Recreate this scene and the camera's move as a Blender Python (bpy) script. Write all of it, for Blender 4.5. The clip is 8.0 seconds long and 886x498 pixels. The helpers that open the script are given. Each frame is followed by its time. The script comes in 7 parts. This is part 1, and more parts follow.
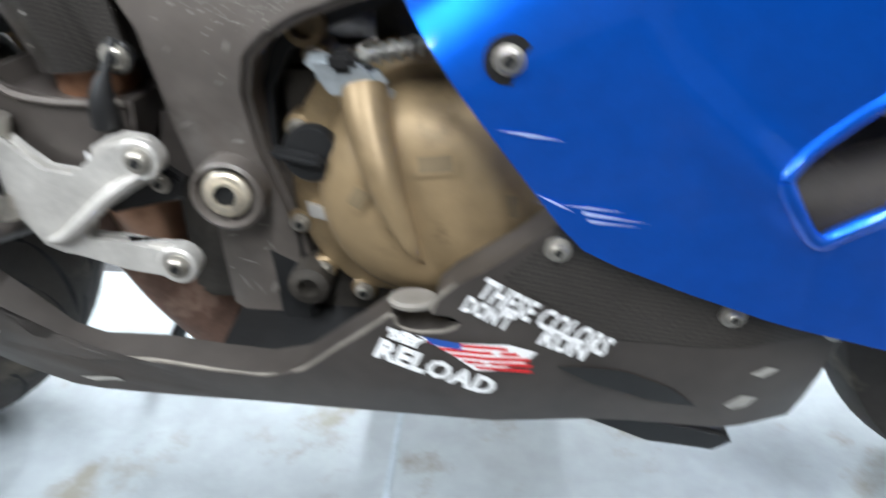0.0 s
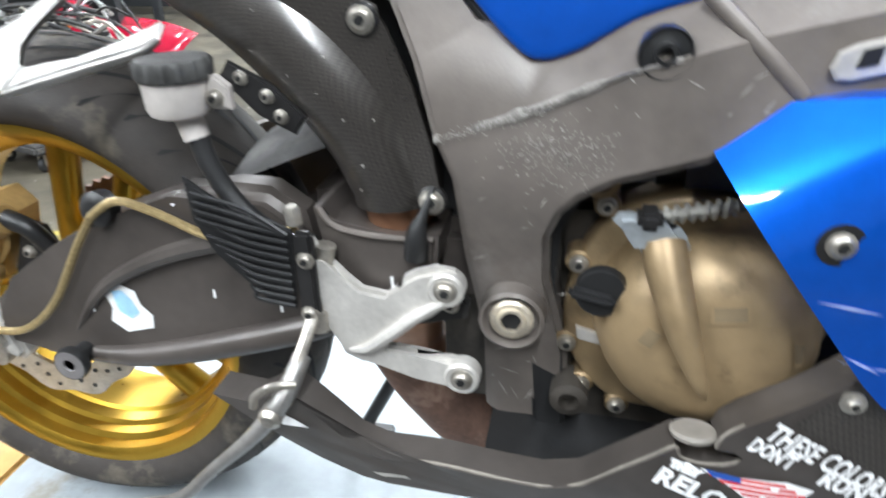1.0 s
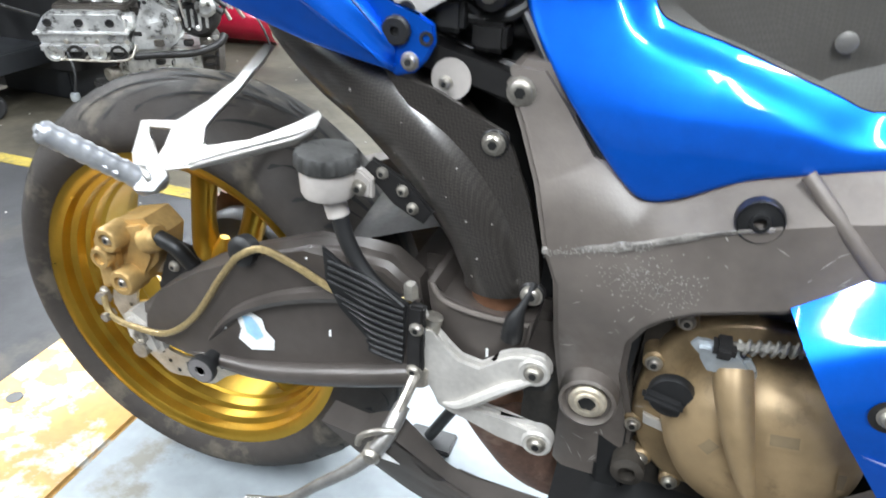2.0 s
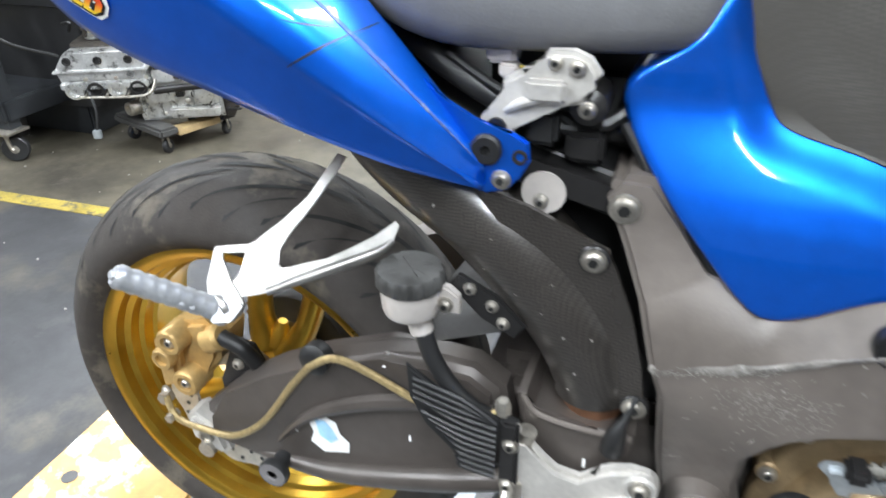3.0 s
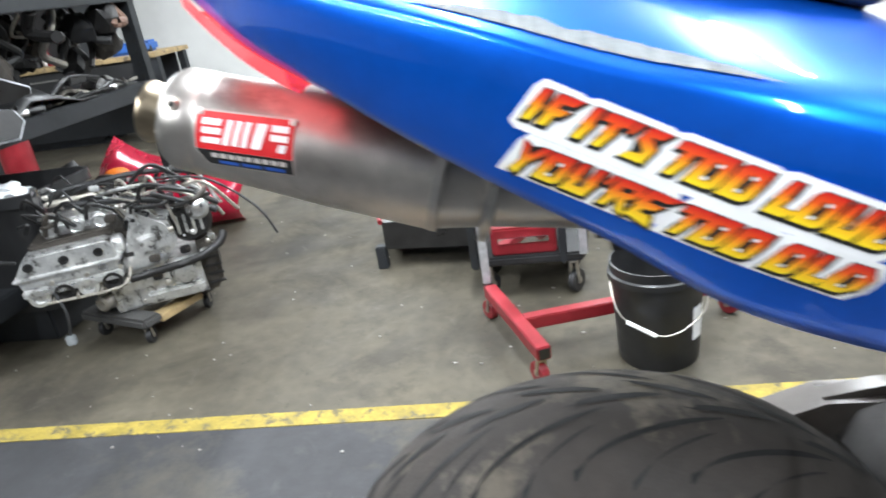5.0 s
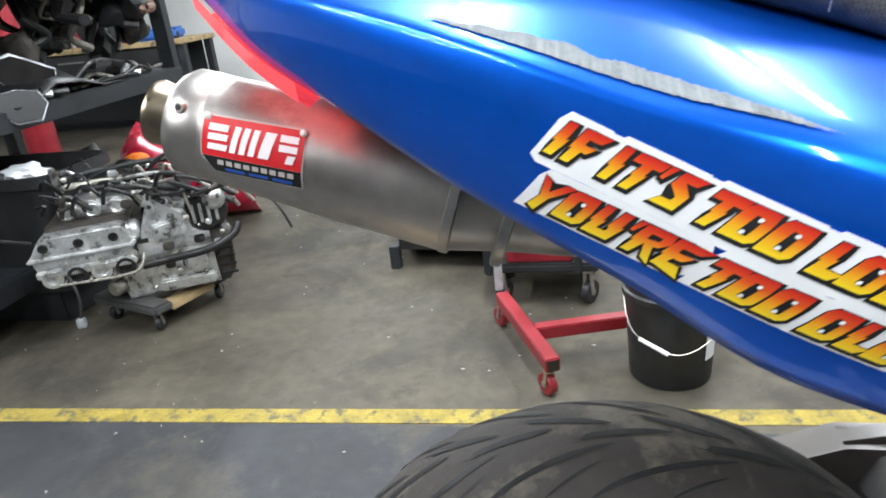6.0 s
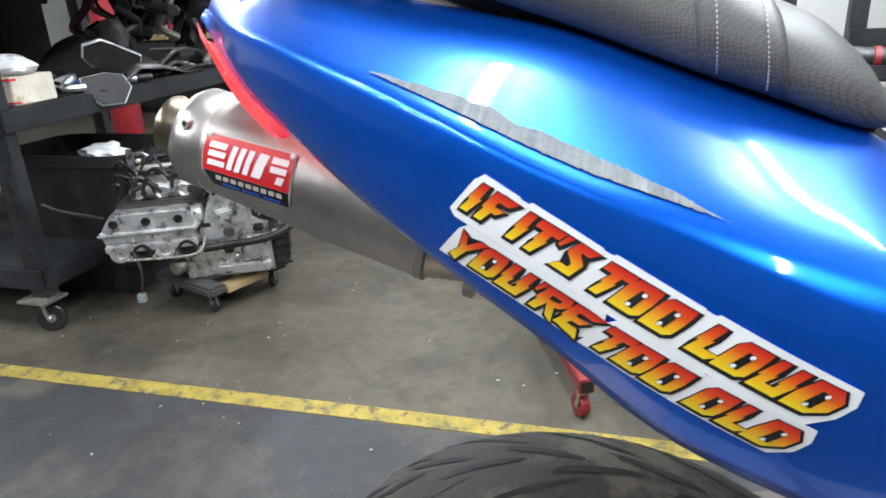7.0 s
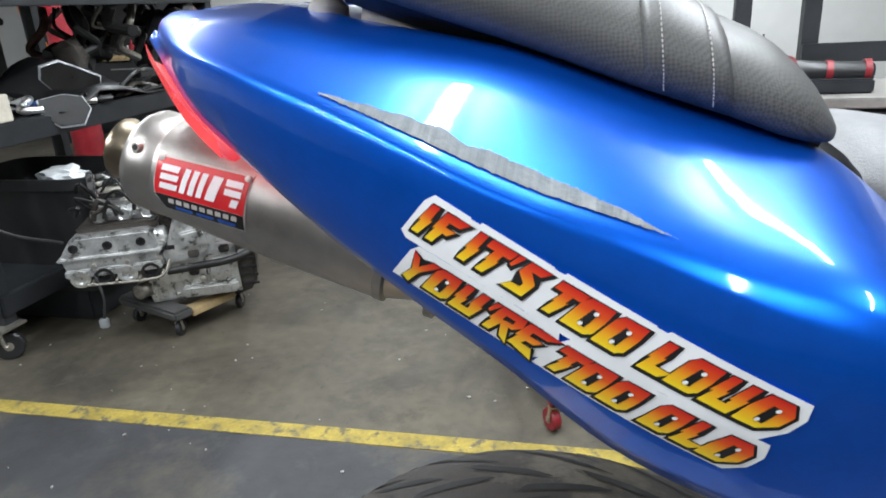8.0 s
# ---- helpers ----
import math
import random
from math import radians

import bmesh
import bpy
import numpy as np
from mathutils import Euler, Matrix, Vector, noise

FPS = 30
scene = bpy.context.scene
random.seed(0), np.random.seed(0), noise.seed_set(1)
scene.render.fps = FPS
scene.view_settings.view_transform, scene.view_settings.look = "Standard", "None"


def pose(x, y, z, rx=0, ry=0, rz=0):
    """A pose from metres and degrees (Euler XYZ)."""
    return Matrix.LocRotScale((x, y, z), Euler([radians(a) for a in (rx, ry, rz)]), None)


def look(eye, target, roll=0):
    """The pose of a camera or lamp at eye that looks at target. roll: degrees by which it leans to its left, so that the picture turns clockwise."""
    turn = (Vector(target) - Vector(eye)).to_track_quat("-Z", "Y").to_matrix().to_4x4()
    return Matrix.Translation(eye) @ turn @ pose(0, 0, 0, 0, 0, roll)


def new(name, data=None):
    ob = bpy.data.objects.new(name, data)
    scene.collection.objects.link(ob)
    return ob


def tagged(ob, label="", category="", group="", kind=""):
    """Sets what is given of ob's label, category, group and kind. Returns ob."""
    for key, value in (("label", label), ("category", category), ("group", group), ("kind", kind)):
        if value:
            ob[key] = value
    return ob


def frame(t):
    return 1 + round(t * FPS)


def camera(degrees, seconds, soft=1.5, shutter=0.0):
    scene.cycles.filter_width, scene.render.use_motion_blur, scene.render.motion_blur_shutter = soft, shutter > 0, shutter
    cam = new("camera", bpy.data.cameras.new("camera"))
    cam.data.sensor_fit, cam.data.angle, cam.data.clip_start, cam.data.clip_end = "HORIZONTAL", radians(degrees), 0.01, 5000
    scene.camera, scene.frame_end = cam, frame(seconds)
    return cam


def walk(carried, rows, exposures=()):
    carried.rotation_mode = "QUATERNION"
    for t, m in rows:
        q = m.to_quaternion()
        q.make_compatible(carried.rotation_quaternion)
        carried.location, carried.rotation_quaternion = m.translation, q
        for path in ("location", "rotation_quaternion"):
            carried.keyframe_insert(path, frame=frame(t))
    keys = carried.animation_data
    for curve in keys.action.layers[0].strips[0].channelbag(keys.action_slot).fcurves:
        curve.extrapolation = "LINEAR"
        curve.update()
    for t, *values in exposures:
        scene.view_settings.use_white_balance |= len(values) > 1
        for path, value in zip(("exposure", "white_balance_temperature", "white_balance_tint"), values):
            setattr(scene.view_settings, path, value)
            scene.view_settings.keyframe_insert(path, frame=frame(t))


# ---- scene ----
from mathutils.bvhtree import BVHTree

cam = camera(65.88, 8.0, soft=1.7, shutter=0.5)
PATH = [
    (0, (0.7474, -0.6361, 0.9543), (0.6197, 1.1030, -0.0250), -0.11),
    (0.5, (0.6528, -0.6542, 1.0018), (0.3956, 1.1142, 0.1038), -1.49),
    (1, (0.6026, -0.6686, 1.0489), (0.2124, 1.0791, 0.1582), -1.69),
    (1.2, (0.5886, -0.6599, 1.0836), (0.1590, 1.0162, 0.0806), -0.50),
    (2.3, (0.5547, -0.7119, 1.2210), (-0.0032, 0.9368, 0.2359), 2.61),
    (2.5, (0.5386, -0.7051, 1.2443), (-0.0740, 0.9198, 0.2519), 0.33),
    (3, (0.4773, -0.6450, 1.2567), (-0.1020, 0.9879, 0.2577), -0.80),
    (3.5, (0.3536, -0.5870, 1.2482), (-0.2188, 1.0659, 0.2786), 1.19),
    (4, (0.2036, -0.5582, 1.2673), (-0.2539, 1.1928, 0.4160), -3.70),
    (4.5, (0.0905, -0.5476, 1.2828), (-0.2240, 1.2524, 0.4698), -6.52),
    (5, (-0.0200, -0.5362, 1.3099), (-0.3760, 1.2885, 0.5727), -8.94),
    (5.2, (-0.0415, -0.5228, 1.3134), (-0.4434, 1.2949, 0.5822), -9.49),
    (6.3, (0.0006, -0.5079, 1.3194), (-0.4314, 1.3035, 0.5899), -3.23),
    (6.5, (0.0184, -0.5098, 1.3247), (-0.4577, 1.2988, 0.6159), -1.02),
    (7, (0.0432, -0.5053, 1.3354), (-0.5341, 1.2730, 0.6251), -3.14),
    (7.5, (0.0496, -0.4968, 1.3289), (-0.4736, 1.3030, 0.6311), -3.18),
    (8, (0.0496, -0.4992, 1.3358), (-0.4460, 1.3189, 0.6656), -3.45),
]
EXPOSURES = [(0, 0.85), (0.5, 0.96), (1, 0.97), (2.5, 0.92), (3.5, 0.92), (4, 1.0), (4.5, 1.04), (5, 0.62), (6.5, 0.30), (8, 0.0)]
walk(cam, [(t, look(eye, target, roll)) for t, eye, target, roll in PATH], EXPOSURES)

# ---- light: a closed workshop under rows of ceiling tubes ----
world = bpy.data.worlds.new("workshop_air")
world.use_nodes = True
world.node_tree.nodes["Background"].inputs[0].default_value = (0.9, 0.95, 1.0, 1)
world.node_tree.nodes["Background"].inputs[1].default_value = 0.02
scene.world = world

SLANT = radians(19)
TUBES = [(-0.12, 1.15, 1.9, 0.05), (1.44, 2.0, 1.3, SLANT), (1.25, 3.5, 1.3, SLANT), (2.0, 0.0, 1.2, 0.0), (-3.9, 2.6, 4.4, 0.0), (-2.1, 5.6, 2.4, SLANT), (1.0, 6.0, 2.4, SLANT), (-1.75, -2.0, 2.4, 0.0), (0.95, -2.6, 2.8, 0.0), (-3.2, -2.2, 2.6, 0.0)]
LAMP_Z = 3.3
for tx, ty, length, swing in TUBES:
    data = bpy.data.lights.new("tube_light", "AREA")
    data.shape, data.size, data.size_y = "RECTANGLE", 0.09, length
    data.energy, data.color = (49.0 if ty > 0 else 36.0) * length, (0.93, 1.0, 1.06)
    new("tube_light", data).matrix_basis = pose(tx, ty, LAMP_Z - 0.07, 0, 0, math.degrees(swing))
    if 0.5 < ty < 5:
        # added fill lamps above the housings, to brighten the ceiling and its reflections
        rise = bpy.data.lights.new("ceiling_fill", "AREA")
        rise.shape, rise.size, rise.size_y = "RECTANGLE", 0.2, length
        rise.energy, rise.color = 20.0 * length, (0.93, 1.0, 1.06)
        new("ceiling_fill", rise).matrix_basis = pose(tx, ty, LAMP_Z + 0.08, 180, 0, -math.degrees(swing))


# ---- materials ----
def mat(name, color, rough=0.5, metal=0.0, vary=0.25, scale=18.0, bump=0.0, bump_scale=120.0, coat=0.0, alt=None, alt_amount=0.5, alt_scale=5.0, spec=0.5):
    """A procedural surface: base colour broken up at two scales, varied gloss, fine relief."""
    m = bpy.data.materials.new(name)
    m.use_nodes = True
    n, l = m.node_tree.nodes, m.node_tree.links
    b = n["Principled BSDF"]
    tc = n.new("ShaderNodeTexCoord")
    fine, big = n.new("ShaderNodeTexNoise"), n.new("ShaderNodeTexNoise")
    fine.inputs["Scale"].default_value, fine.inputs["Detail"].default_value = scale * 6, 4
    big.inputs["Scale"].default_value, big.inputs["Detail"].default_value = scale, 5
    for t in (fine, big):
        l.new(tc.outputs["Object"], t.inputs["Vector"])
    add = n.new("ShaderNodeMath")
    add.operation = "MULTIPLY_ADD"
    l.new(fine.outputs["Fac"], add.inputs[0])
    add.inputs[1].default_value = 0.4
    l.new(big.outputs["Fac"], add.inputs[2])
    ramp = n.new("ShaderNodeMapRange")
    l.new(add.outputs[0], ramp.inputs[0])
    ramp.inputs[1].default_value, ramp.inputs[2].default_value = 0.45, 0.95
    ramp.inputs[3].default_value, ramp.inputs[4].default_value = 1 - vary, 1 + vary
    mul = n.new("ShaderNodeMix")
    mul.data_type, mul.blend_type = "RGBA", "MULTIPLY"
    mul.inputs["Factor"].default_value = 1
    mul.inputs["A"].default_value = (*color, 1)
    l.new(ramp.outputs[0], mul.inputs["B"])
    out = mul.outputs["Result"]
    if alt:
        spot = n.new("ShaderNodeTexNoise")
        spot.inputs["Scale"].default_value, spot.inputs["Detail"].default_value, spot.inputs["Roughness"].default_value = alt_scale, 8, 0.65
        l.new(tc.outputs["Object"], spot.inputs["Vector"])
        cut = n.new("ShaderNodeMapRange")
        l.new(spot.outputs["Fac"], cut.inputs[0])
        cut.inputs[1].default_value, cut.inputs[2].default_value = 0.62 - 0.25 * alt_amount, 0.7 - 0.2 * alt_amount
        mix = n.new("ShaderNodeMix")
        mix.data_type = "RGBA"
        l.new(cut.outputs[0], mix.inputs["Factor"])
        l.new(out, mix.inputs["A"])
        mix.inputs["B"].default_value = (*alt, 1)
        out = mix.outputs["Result"]
    l.new(out, b.inputs["Base Color"])
    rr = n.new("ShaderNodeMapRange")
    l.new(big.outputs["Fac"], rr.inputs[0])
    rr.inputs[1].default_value, rr.inputs[2].default_value = 0.3, 0.7
    rr.inputs[3].default_value, rr.inputs[4].default_value = max(rough * 0.75, 0.02), min(rough * 1.3, 1)
    l.new(rr.outputs[0], b.inputs["Roughness"])
    b.inputs["Metallic"].default_value = metal
    b.inputs["Specular IOR Level"].default_value = spec
    if coat:
        b.inputs["Coat Weight"].default_value, b.inputs["Coat Roughness"].default_value = coat, 0.05
    if bump:
        grain = n.new("ShaderNodeTexNoise")
        grain.inputs["Scale"].default_value, grain.inputs["Detail"].default_value = bump_scale, 3
        l.new(tc.outputs["Object"], grain.inputs["Vector"])
        bn = n.new("ShaderNodeBump")
        bn.inputs["Strength"].default_value, bn.inputs["Distance"].default_value = bump, 0.002
        l.new(grain.outputs["Fac"], bn.inputs["Height"])
        l.new(bn.outputs[0], b.inputs["Normal"])
    return m


def weave(name, dark, light, size, coat=0.8, rough=0.35, bump=0.0):
    """Woven carbon or textured vinyl: small alternating squares."""
    m = mat(name, light, rough, 0.0, 0.2, 14, coat=coat)
    n, l = m.node_tree.nodes, m.node_tree.links
    b = n["Principled BSDF"]
    tc = n.new("ShaderNodeTexCoord")
    mp = n.new("ShaderNodeMapping")
    mp.inputs["Rotation"].default_value = (0.4, radians(45), 0.3)
    l.new(tc.outputs["Object"], mp.inputs["Vector"])
    ch = n.new("ShaderNodeTexChecker")
    ch.inputs["Scale"].default_value = 1.0 / size
    l.new(mp.outputs[0], ch.inputs["Vector"])
    src = b.inputs["Base Color"].links[0].from_socket
    mx = n.new("ShaderNodeMix")
    mx.data_type = "RGBA"
    l.new(ch.outputs["Fac"], mx.inputs["Factor"])
    l.new(src, mx.inputs["A"])
    mx.inputs["B"].default_value = (*dark, 1)
    l.new(mx.outputs["Result"], b.inputs["Base Color"])
    if bump:
        bn = n.new("ShaderNodeBump")
        bn.inputs["Strength"].default_value, bn.inputs["Distance"].default_value = bump, 0.002
        l.new(ch.outputs["Fac"], bn.inputs["Height"])
        l.new(bn.outputs[0], b.inputs["Normal"])
    return m


def fade(name, vec, lo, hi, stops):
    """A printed colour run along one direction of the place."""
    m = mat(name, (1, 1, 1), 0.35, coat=0.4)
    n, l = m.node_tree.nodes, m.node_tree.links
    tc = n.new("ShaderNodeTexCoord")
    dot = n.new("ShaderNodeVectorMath")
    dot.operation = "DOT_PRODUCT"
    l.new(tc.outputs["Object"], dot.inputs[0])
    dot.inputs[1].default_value = vec
    mr = n.new("ShaderNodeMapRange")
    l.new(dot.outputs["Value"], mr.inputs[0])
    mr.inputs[1].default_value, mr.inputs[2].default_value = lo, hi
    cr = n.new("ShaderNodeValToRGB")
    cr.color_ramp.elements[0].color, cr.color_ramp.elements[1].color = (*stops[0], 1), (*stops[-1], 1)
    for i, c in enumerate(stops[1:-1]):
        e = cr.color_ramp.elements.new((i + 1) / (len(stops) - 1))
        e.color = (*c, 1)
    l.new(mr.outputs[0], cr.inputs[0])
    l.new(cr.outputs[0], n["Principled BSDF"].inputs["Base Color"])
    return m


BLUE = mat("blue_metallic_paint", (0.003, 0.115, 0.66), 0.46, 0.67, 0.06, 60, coat=0.75, spec=0.12)
for link in list(BLUE.node_tree.nodes["Principled BSDF"].inputs["Roughness"].links):
    BLUE.node_tree.links.remove(link)
BLUE.node_tree.nodes["Principled BSDF"].inputs["Roughness"].default_value = 0.32
CARBON = weave("carbon_weave", (0.030, 0.026, 0.023), (0.058, 0.051, 0.045), 0.0021, 1.0, 0.36)
CARBON.node_tree.nodes["Principled BSDF"].inputs["Coat Roughness"].default_value = 0.2
CARBON.node_tree.nodes["Principled BSDF"].inputs["Metallic"].default_value = 0.3
PAD = weave("carbon_tank_pad", (0.050, 0.046, 0.040), (0.060, 0.055, 0.048), 0.0024, 0.0, 0.5, 0.3)
VINYL = weave("ribbed_black_vinyl", (0.050, 0.048, 0.045), (0.078, 0.075, 0.070), 0.0015, 0.0, 0.55, 1.0)
LEATHER = mat("grey_seat_vinyl", (0.112, 0.112, 0.116), 0.5, 0, 0.2, 9, 0.25, 500)
FRAME = mat("dark_grey_frame_paint", (0.140, 0.120, 0.106), 0.46, 0.12, 0.26, 10, 0.08, 300, alt=(0.175, 0.156, 0.141), alt_amount=0.3, alt_scale=7)
BELLY = mat("dusty_dark_grey_panel", (0.058, 0.050, 0.045), 0.42, 0.1, 0.3, 8, 0.05, 200, coat=0.15)
ARM = mat("dark_grey_swingarm_paint", (0.080, 0.068, 0.061), 0.38, 0.2, 0.25, 9, 0.05, 200)
BLACK = mat("black_plastic", (0.014, 0.014, 0.0145), 0.45, 0, 0.3, 14, 0.1, 200)
SATIN = mat("satin_black_metal", (0.022, 0.021, 0.021), 0.35, 0.3, 0.3, 14)
RUBBER = mat("tyre_rubber", (0.043, 0.037, 0.033), 0.72, 0, 0.28, 12, 0.25, 350, alt=(0.105, 0.09, 0.07), alt_amount=0.3, alt_scale=9, spec=0.3)
GROOVE = mat("tread_groove_shade", (0.007, 0.007, 0.007), 0.8)
GOLD = mat("gold_anodised_rim", (0.43, 0.265, 0.036), 0.36, 0.95, 0.10, 20)
GOLDCAST = mat("gold_caliper", (0.50, 0.33, 0.13), 0.45, 0.5, 0.25, 30)
SILVER = mat("cast_silver_paint", (0.56, 0.535, 0.50), 0.45, 0.35, 0.2, 25, 0.15, 350)
BRIGHT = mat("bright_alloy", (0.32, 0.31, 0.295), 0.37, 0.75, 0.25, 30, 0.05, 300)
PEG = mat("grey_peg_alloy", (0.47, 0.48, 0.50), 0.42, 0.5, 0.25, 40)
STEEL = mat("zinc_bolt_steel", (0.46, 0.43, 0.38), 0.42, 0.9, 0.3, 60)
TITAN = mat("brushed_titanium", (0.45, 0.425, 0.395), 0.38, 0.9, 0.22, 12, 0.06, 400, alt=(0.33, 0.31, 0.285), alt_amount=0.38, alt_scale=13)
RUST = mat("rusty_brown_pipe", (0.16, 0.09, 0.065), 0.62, 0.4, 0.4, 25, 0.3, 200, alt=(0.25, 0.16, 0.12), alt_amount=0.4, alt_scale=20)
COPPER = mat("heat_browned_pipe", (0.33, 0.17, 0.10), 0.4, 0.8, 0.3, 20)
BRONZE = mat("bronze_engine_paint", (0.28, 0.198, 0.108), 0.44, 0.4, 0.35, 9, 0.12, 300, alt=(0.17, 0.118, 0.064), alt_amount=0.5, alt_scale=12)
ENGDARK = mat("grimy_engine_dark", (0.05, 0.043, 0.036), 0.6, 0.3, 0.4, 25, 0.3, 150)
ZINC = mat("grey_zinc_lever", (0.42, 0.45, 0.47), 0.45, 0.7, 0.2, 40)
WHITE = mat("white_vinyl", (0.85, 0.85, 0.85), 0.45, 0, 0.06, 30)
INK = mat("black_print", (0.012, 0.012, 0.012), 0.45)
REDPRINT = mat("red_print", (0.62, 0.02, 0.025), 0.4, coat=0.3)
BLUEPRINT = mat("blue_print", (0.02, 0.08, 0.35), 0.4)
PALEBLUE = mat("pale_blue_print", (0.35, 0.6, 0.8), 0.4)
LENS = mat("red_tail_lens", (0.75, 0.03, 0.04), 0.12, 0, 0.05, 20, coat=1.0)
RECESS = mat("darker_recess_brown", (0.19, 0.14, 0.08), 0.6, 0.3)
CLOUDY = mat("cloudy_white_plastic", (0.50, 0.46, 0.43), 0.4, 0, 0.12, 30)
BRASS = mat("braided_hose_gold", (0.36, 0.27, 0.13), 0.4, 0.5, 0.3, 200)
SCUFF = mat("scuffed_bare_plastic", (0.13, 0.145, 0.155), 0.85, 0, 0.4, 60, 0.3, 200)


def streaked(m, tint, wide=420.0, tall=26.0):
    """Short scraped strokes across a strip: fine along x, drawn out upwards."""
    n, l = m.node_tree.nodes, m.node_tree.links
    tc, mp, nz, cr, mx = (n.new("ShaderNode" + k) for k in ("TexCoord", "Mapping", "TexNoise", "MapRange", "Mix"))
    mp.inputs["Scale"].default_value = (wide, tall, tall)
    mp.inputs["Rotation"].default_value = (0, radians(-16), 0)
    nz.inputs["Scale"].default_value, nz.inputs["Detail"].default_value = 1.0, 4
    cr.inputs[1].default_value, cr.inputs[2].default_value = 0.40, 0.64
    l.new(tc.outputs["Object"], mp.inputs["Vector"])
    l.new(mp.outputs[0], nz.inputs["Vector"])
    l.new(nz.outputs["Fac"], cr.inputs[0])
    mx.data_type = "RGBA"
    b = n["Principled BSDF"].inputs["Base Color"]
    l.new(cr.outputs[0], mx.inputs["Factor"])
    l.new(b.links[0].from_socket, mx.inputs["A"])
    mx.inputs["B"].default_value = (*tint, 1)
    l.new(mx.outputs["Result"], b)
    return m


streaked(SCUFF, (0.19, 0.20, 0.205))


# ---- mesh helpers ----
def part(name, bm, material, parent=None, label="", smooth=38):
    bmesh.ops.recalc_face_normals(bm, faces=bm.faces)
    me = bpy.data.meshes.new(name)
    bm.to_mesh(me)
    bm.free()
    for m in (material if isinstance(material, (list, tuple)) else [material]):
        me.materials.append(m)
    me.polygons.foreach_set("use_smooth", [True] * len(me.polygons))
    me.set_sharp_from_angle(angle=radians(smooth))
    ob = new(name, me)
    ob.parent = parent
    if label:
        ob["label"] = label
    return ob


def thing(name, label, category, at=(0, 0, 0), group="", kind=""):
    ob = new(name)
    ob.location = at
    bpy.context.view_layer.update()
    return tagged(ob, label, category, group, kind)


def spline(pts, n=6, closed=False):
    p = np.array(pts, float)
    m = len(p)
    out = []
    for i in range(m if closed else m - 1):
        a, b, c, d = (p[(i + k) % m] if closed else p[min(max(i + k, 0), m - 1)] for k in (-1, 0, 1, 2))
        for s in np.arange(n) / n:
            out.append(0.5 * (2 * b + (c - a) * s + (2 * a - 5 * b + 4 * c - d) * s * s + (3 * b - a - 3 * c + d) * s ** 3))
    if not closed:
        out.append(p[-1])
    return np.array(out)


def loft(sections, bm=None, closed=False, caps=False):
    """A skin over rows of points; closed: each row is a ring."""
    bm = bm or bmesh.new()
    rows = [[bm.verts.new(p) for p in s] for s in sections]
    k = len(rows[0])
    for a, b in zip(rows, rows[1:]):
        for i in range(k if closed else k - 1):
            j = (i + 1) % k
            bm.faces.new((a[i], a[j], b[j], b[i]))
    if caps:
        bm.faces.new(rows[0])
        bm.faces.new(rows[-1])
    return bm


def plate(profile, y0, y1, bevel=0.004, bm=None, seg=2):
    """A side profile (x, z) given depth from y0 to y1, its edges rounded."""
    one = bmesh.new()
    a = [one.verts.new((x, y0, z)) for x, z in profile]
    b = [one.verts.new((x, y1, z)) for x, z in profile]
    f0, f1 = one.faces.new(a), one.faces.new(b)
    k = len(a)
    for i in range(k):
        one.faces.new((a[i], a[(i + 1) % k], b[(i + 1) % k], b[i]))
    if bevel:
        edges = list(f0.edges) + list(f1.edges)
        bmesh.ops.bevel(one, geom=edges, offset=bevel, segments=seg, affect="EDGES", clamp_overlap=True)
    return join(bm, one)


def join(bm, one):
    if bm is None:
        return one
    me = bpy.data.meshes.new("tmp")
    one.to_mesh(me)
    one.free()
    bm.from_mesh(me)
    bpy.data.meshes.remove(me)
    return bm


def box(x0, x1, y0, y1, z0, z1, bevel=0.004, bm=None, turn=None):
    one = bmesh.new()
    bmesh.ops.create_cube(one, size=1)
    for v in one.verts:
        v.co = ((x0 + x1) / 2 + v.co.x * (x1 - x0), (y0 + y1) / 2 + v.co.y * (y1 - y0), (z0 + z1) / 2 + v.co.z * (z1 - z0))
    if bevel:
        bmesh.ops.bevel(one, geom=list(one.edges), offset=bevel, segments=2, affect="EDGES", clamp_overlap=True)
    if turn is not None:
        bmesh.ops.transform(one, matrix=turn, verts=one.verts)
    return join(bm, one)


def lathe(profile, axis_from, axis_to, n=28, bm=None, oval=(1, 1)):
    """Turns (radius, height) rows round the line between two points."""
    a, b = Vector(axis_from), Vector(axis_to)
    q = (b - a).to_track_quat("Z", "Y").to_matrix()
    rows = []
    for r, h in profile:
        rows.append([a + q @ Vector((r * oval[0] * math.cos(2 * math.pi * i / n), r * oval[1] * math.sin(2 * math.pi * i / n), h)) for i in range(n)])
    one = loft(rows, closed=True)
    bmesh.ops.remove_doubles(one, verts=one.verts, dist=1e-6)
    ends = [e for e in one.edges if e.is_boundary]
    if ends:
        bmesh.ops.holes_fill(one, edges=ends, sides=0)
    return join(bm, one)


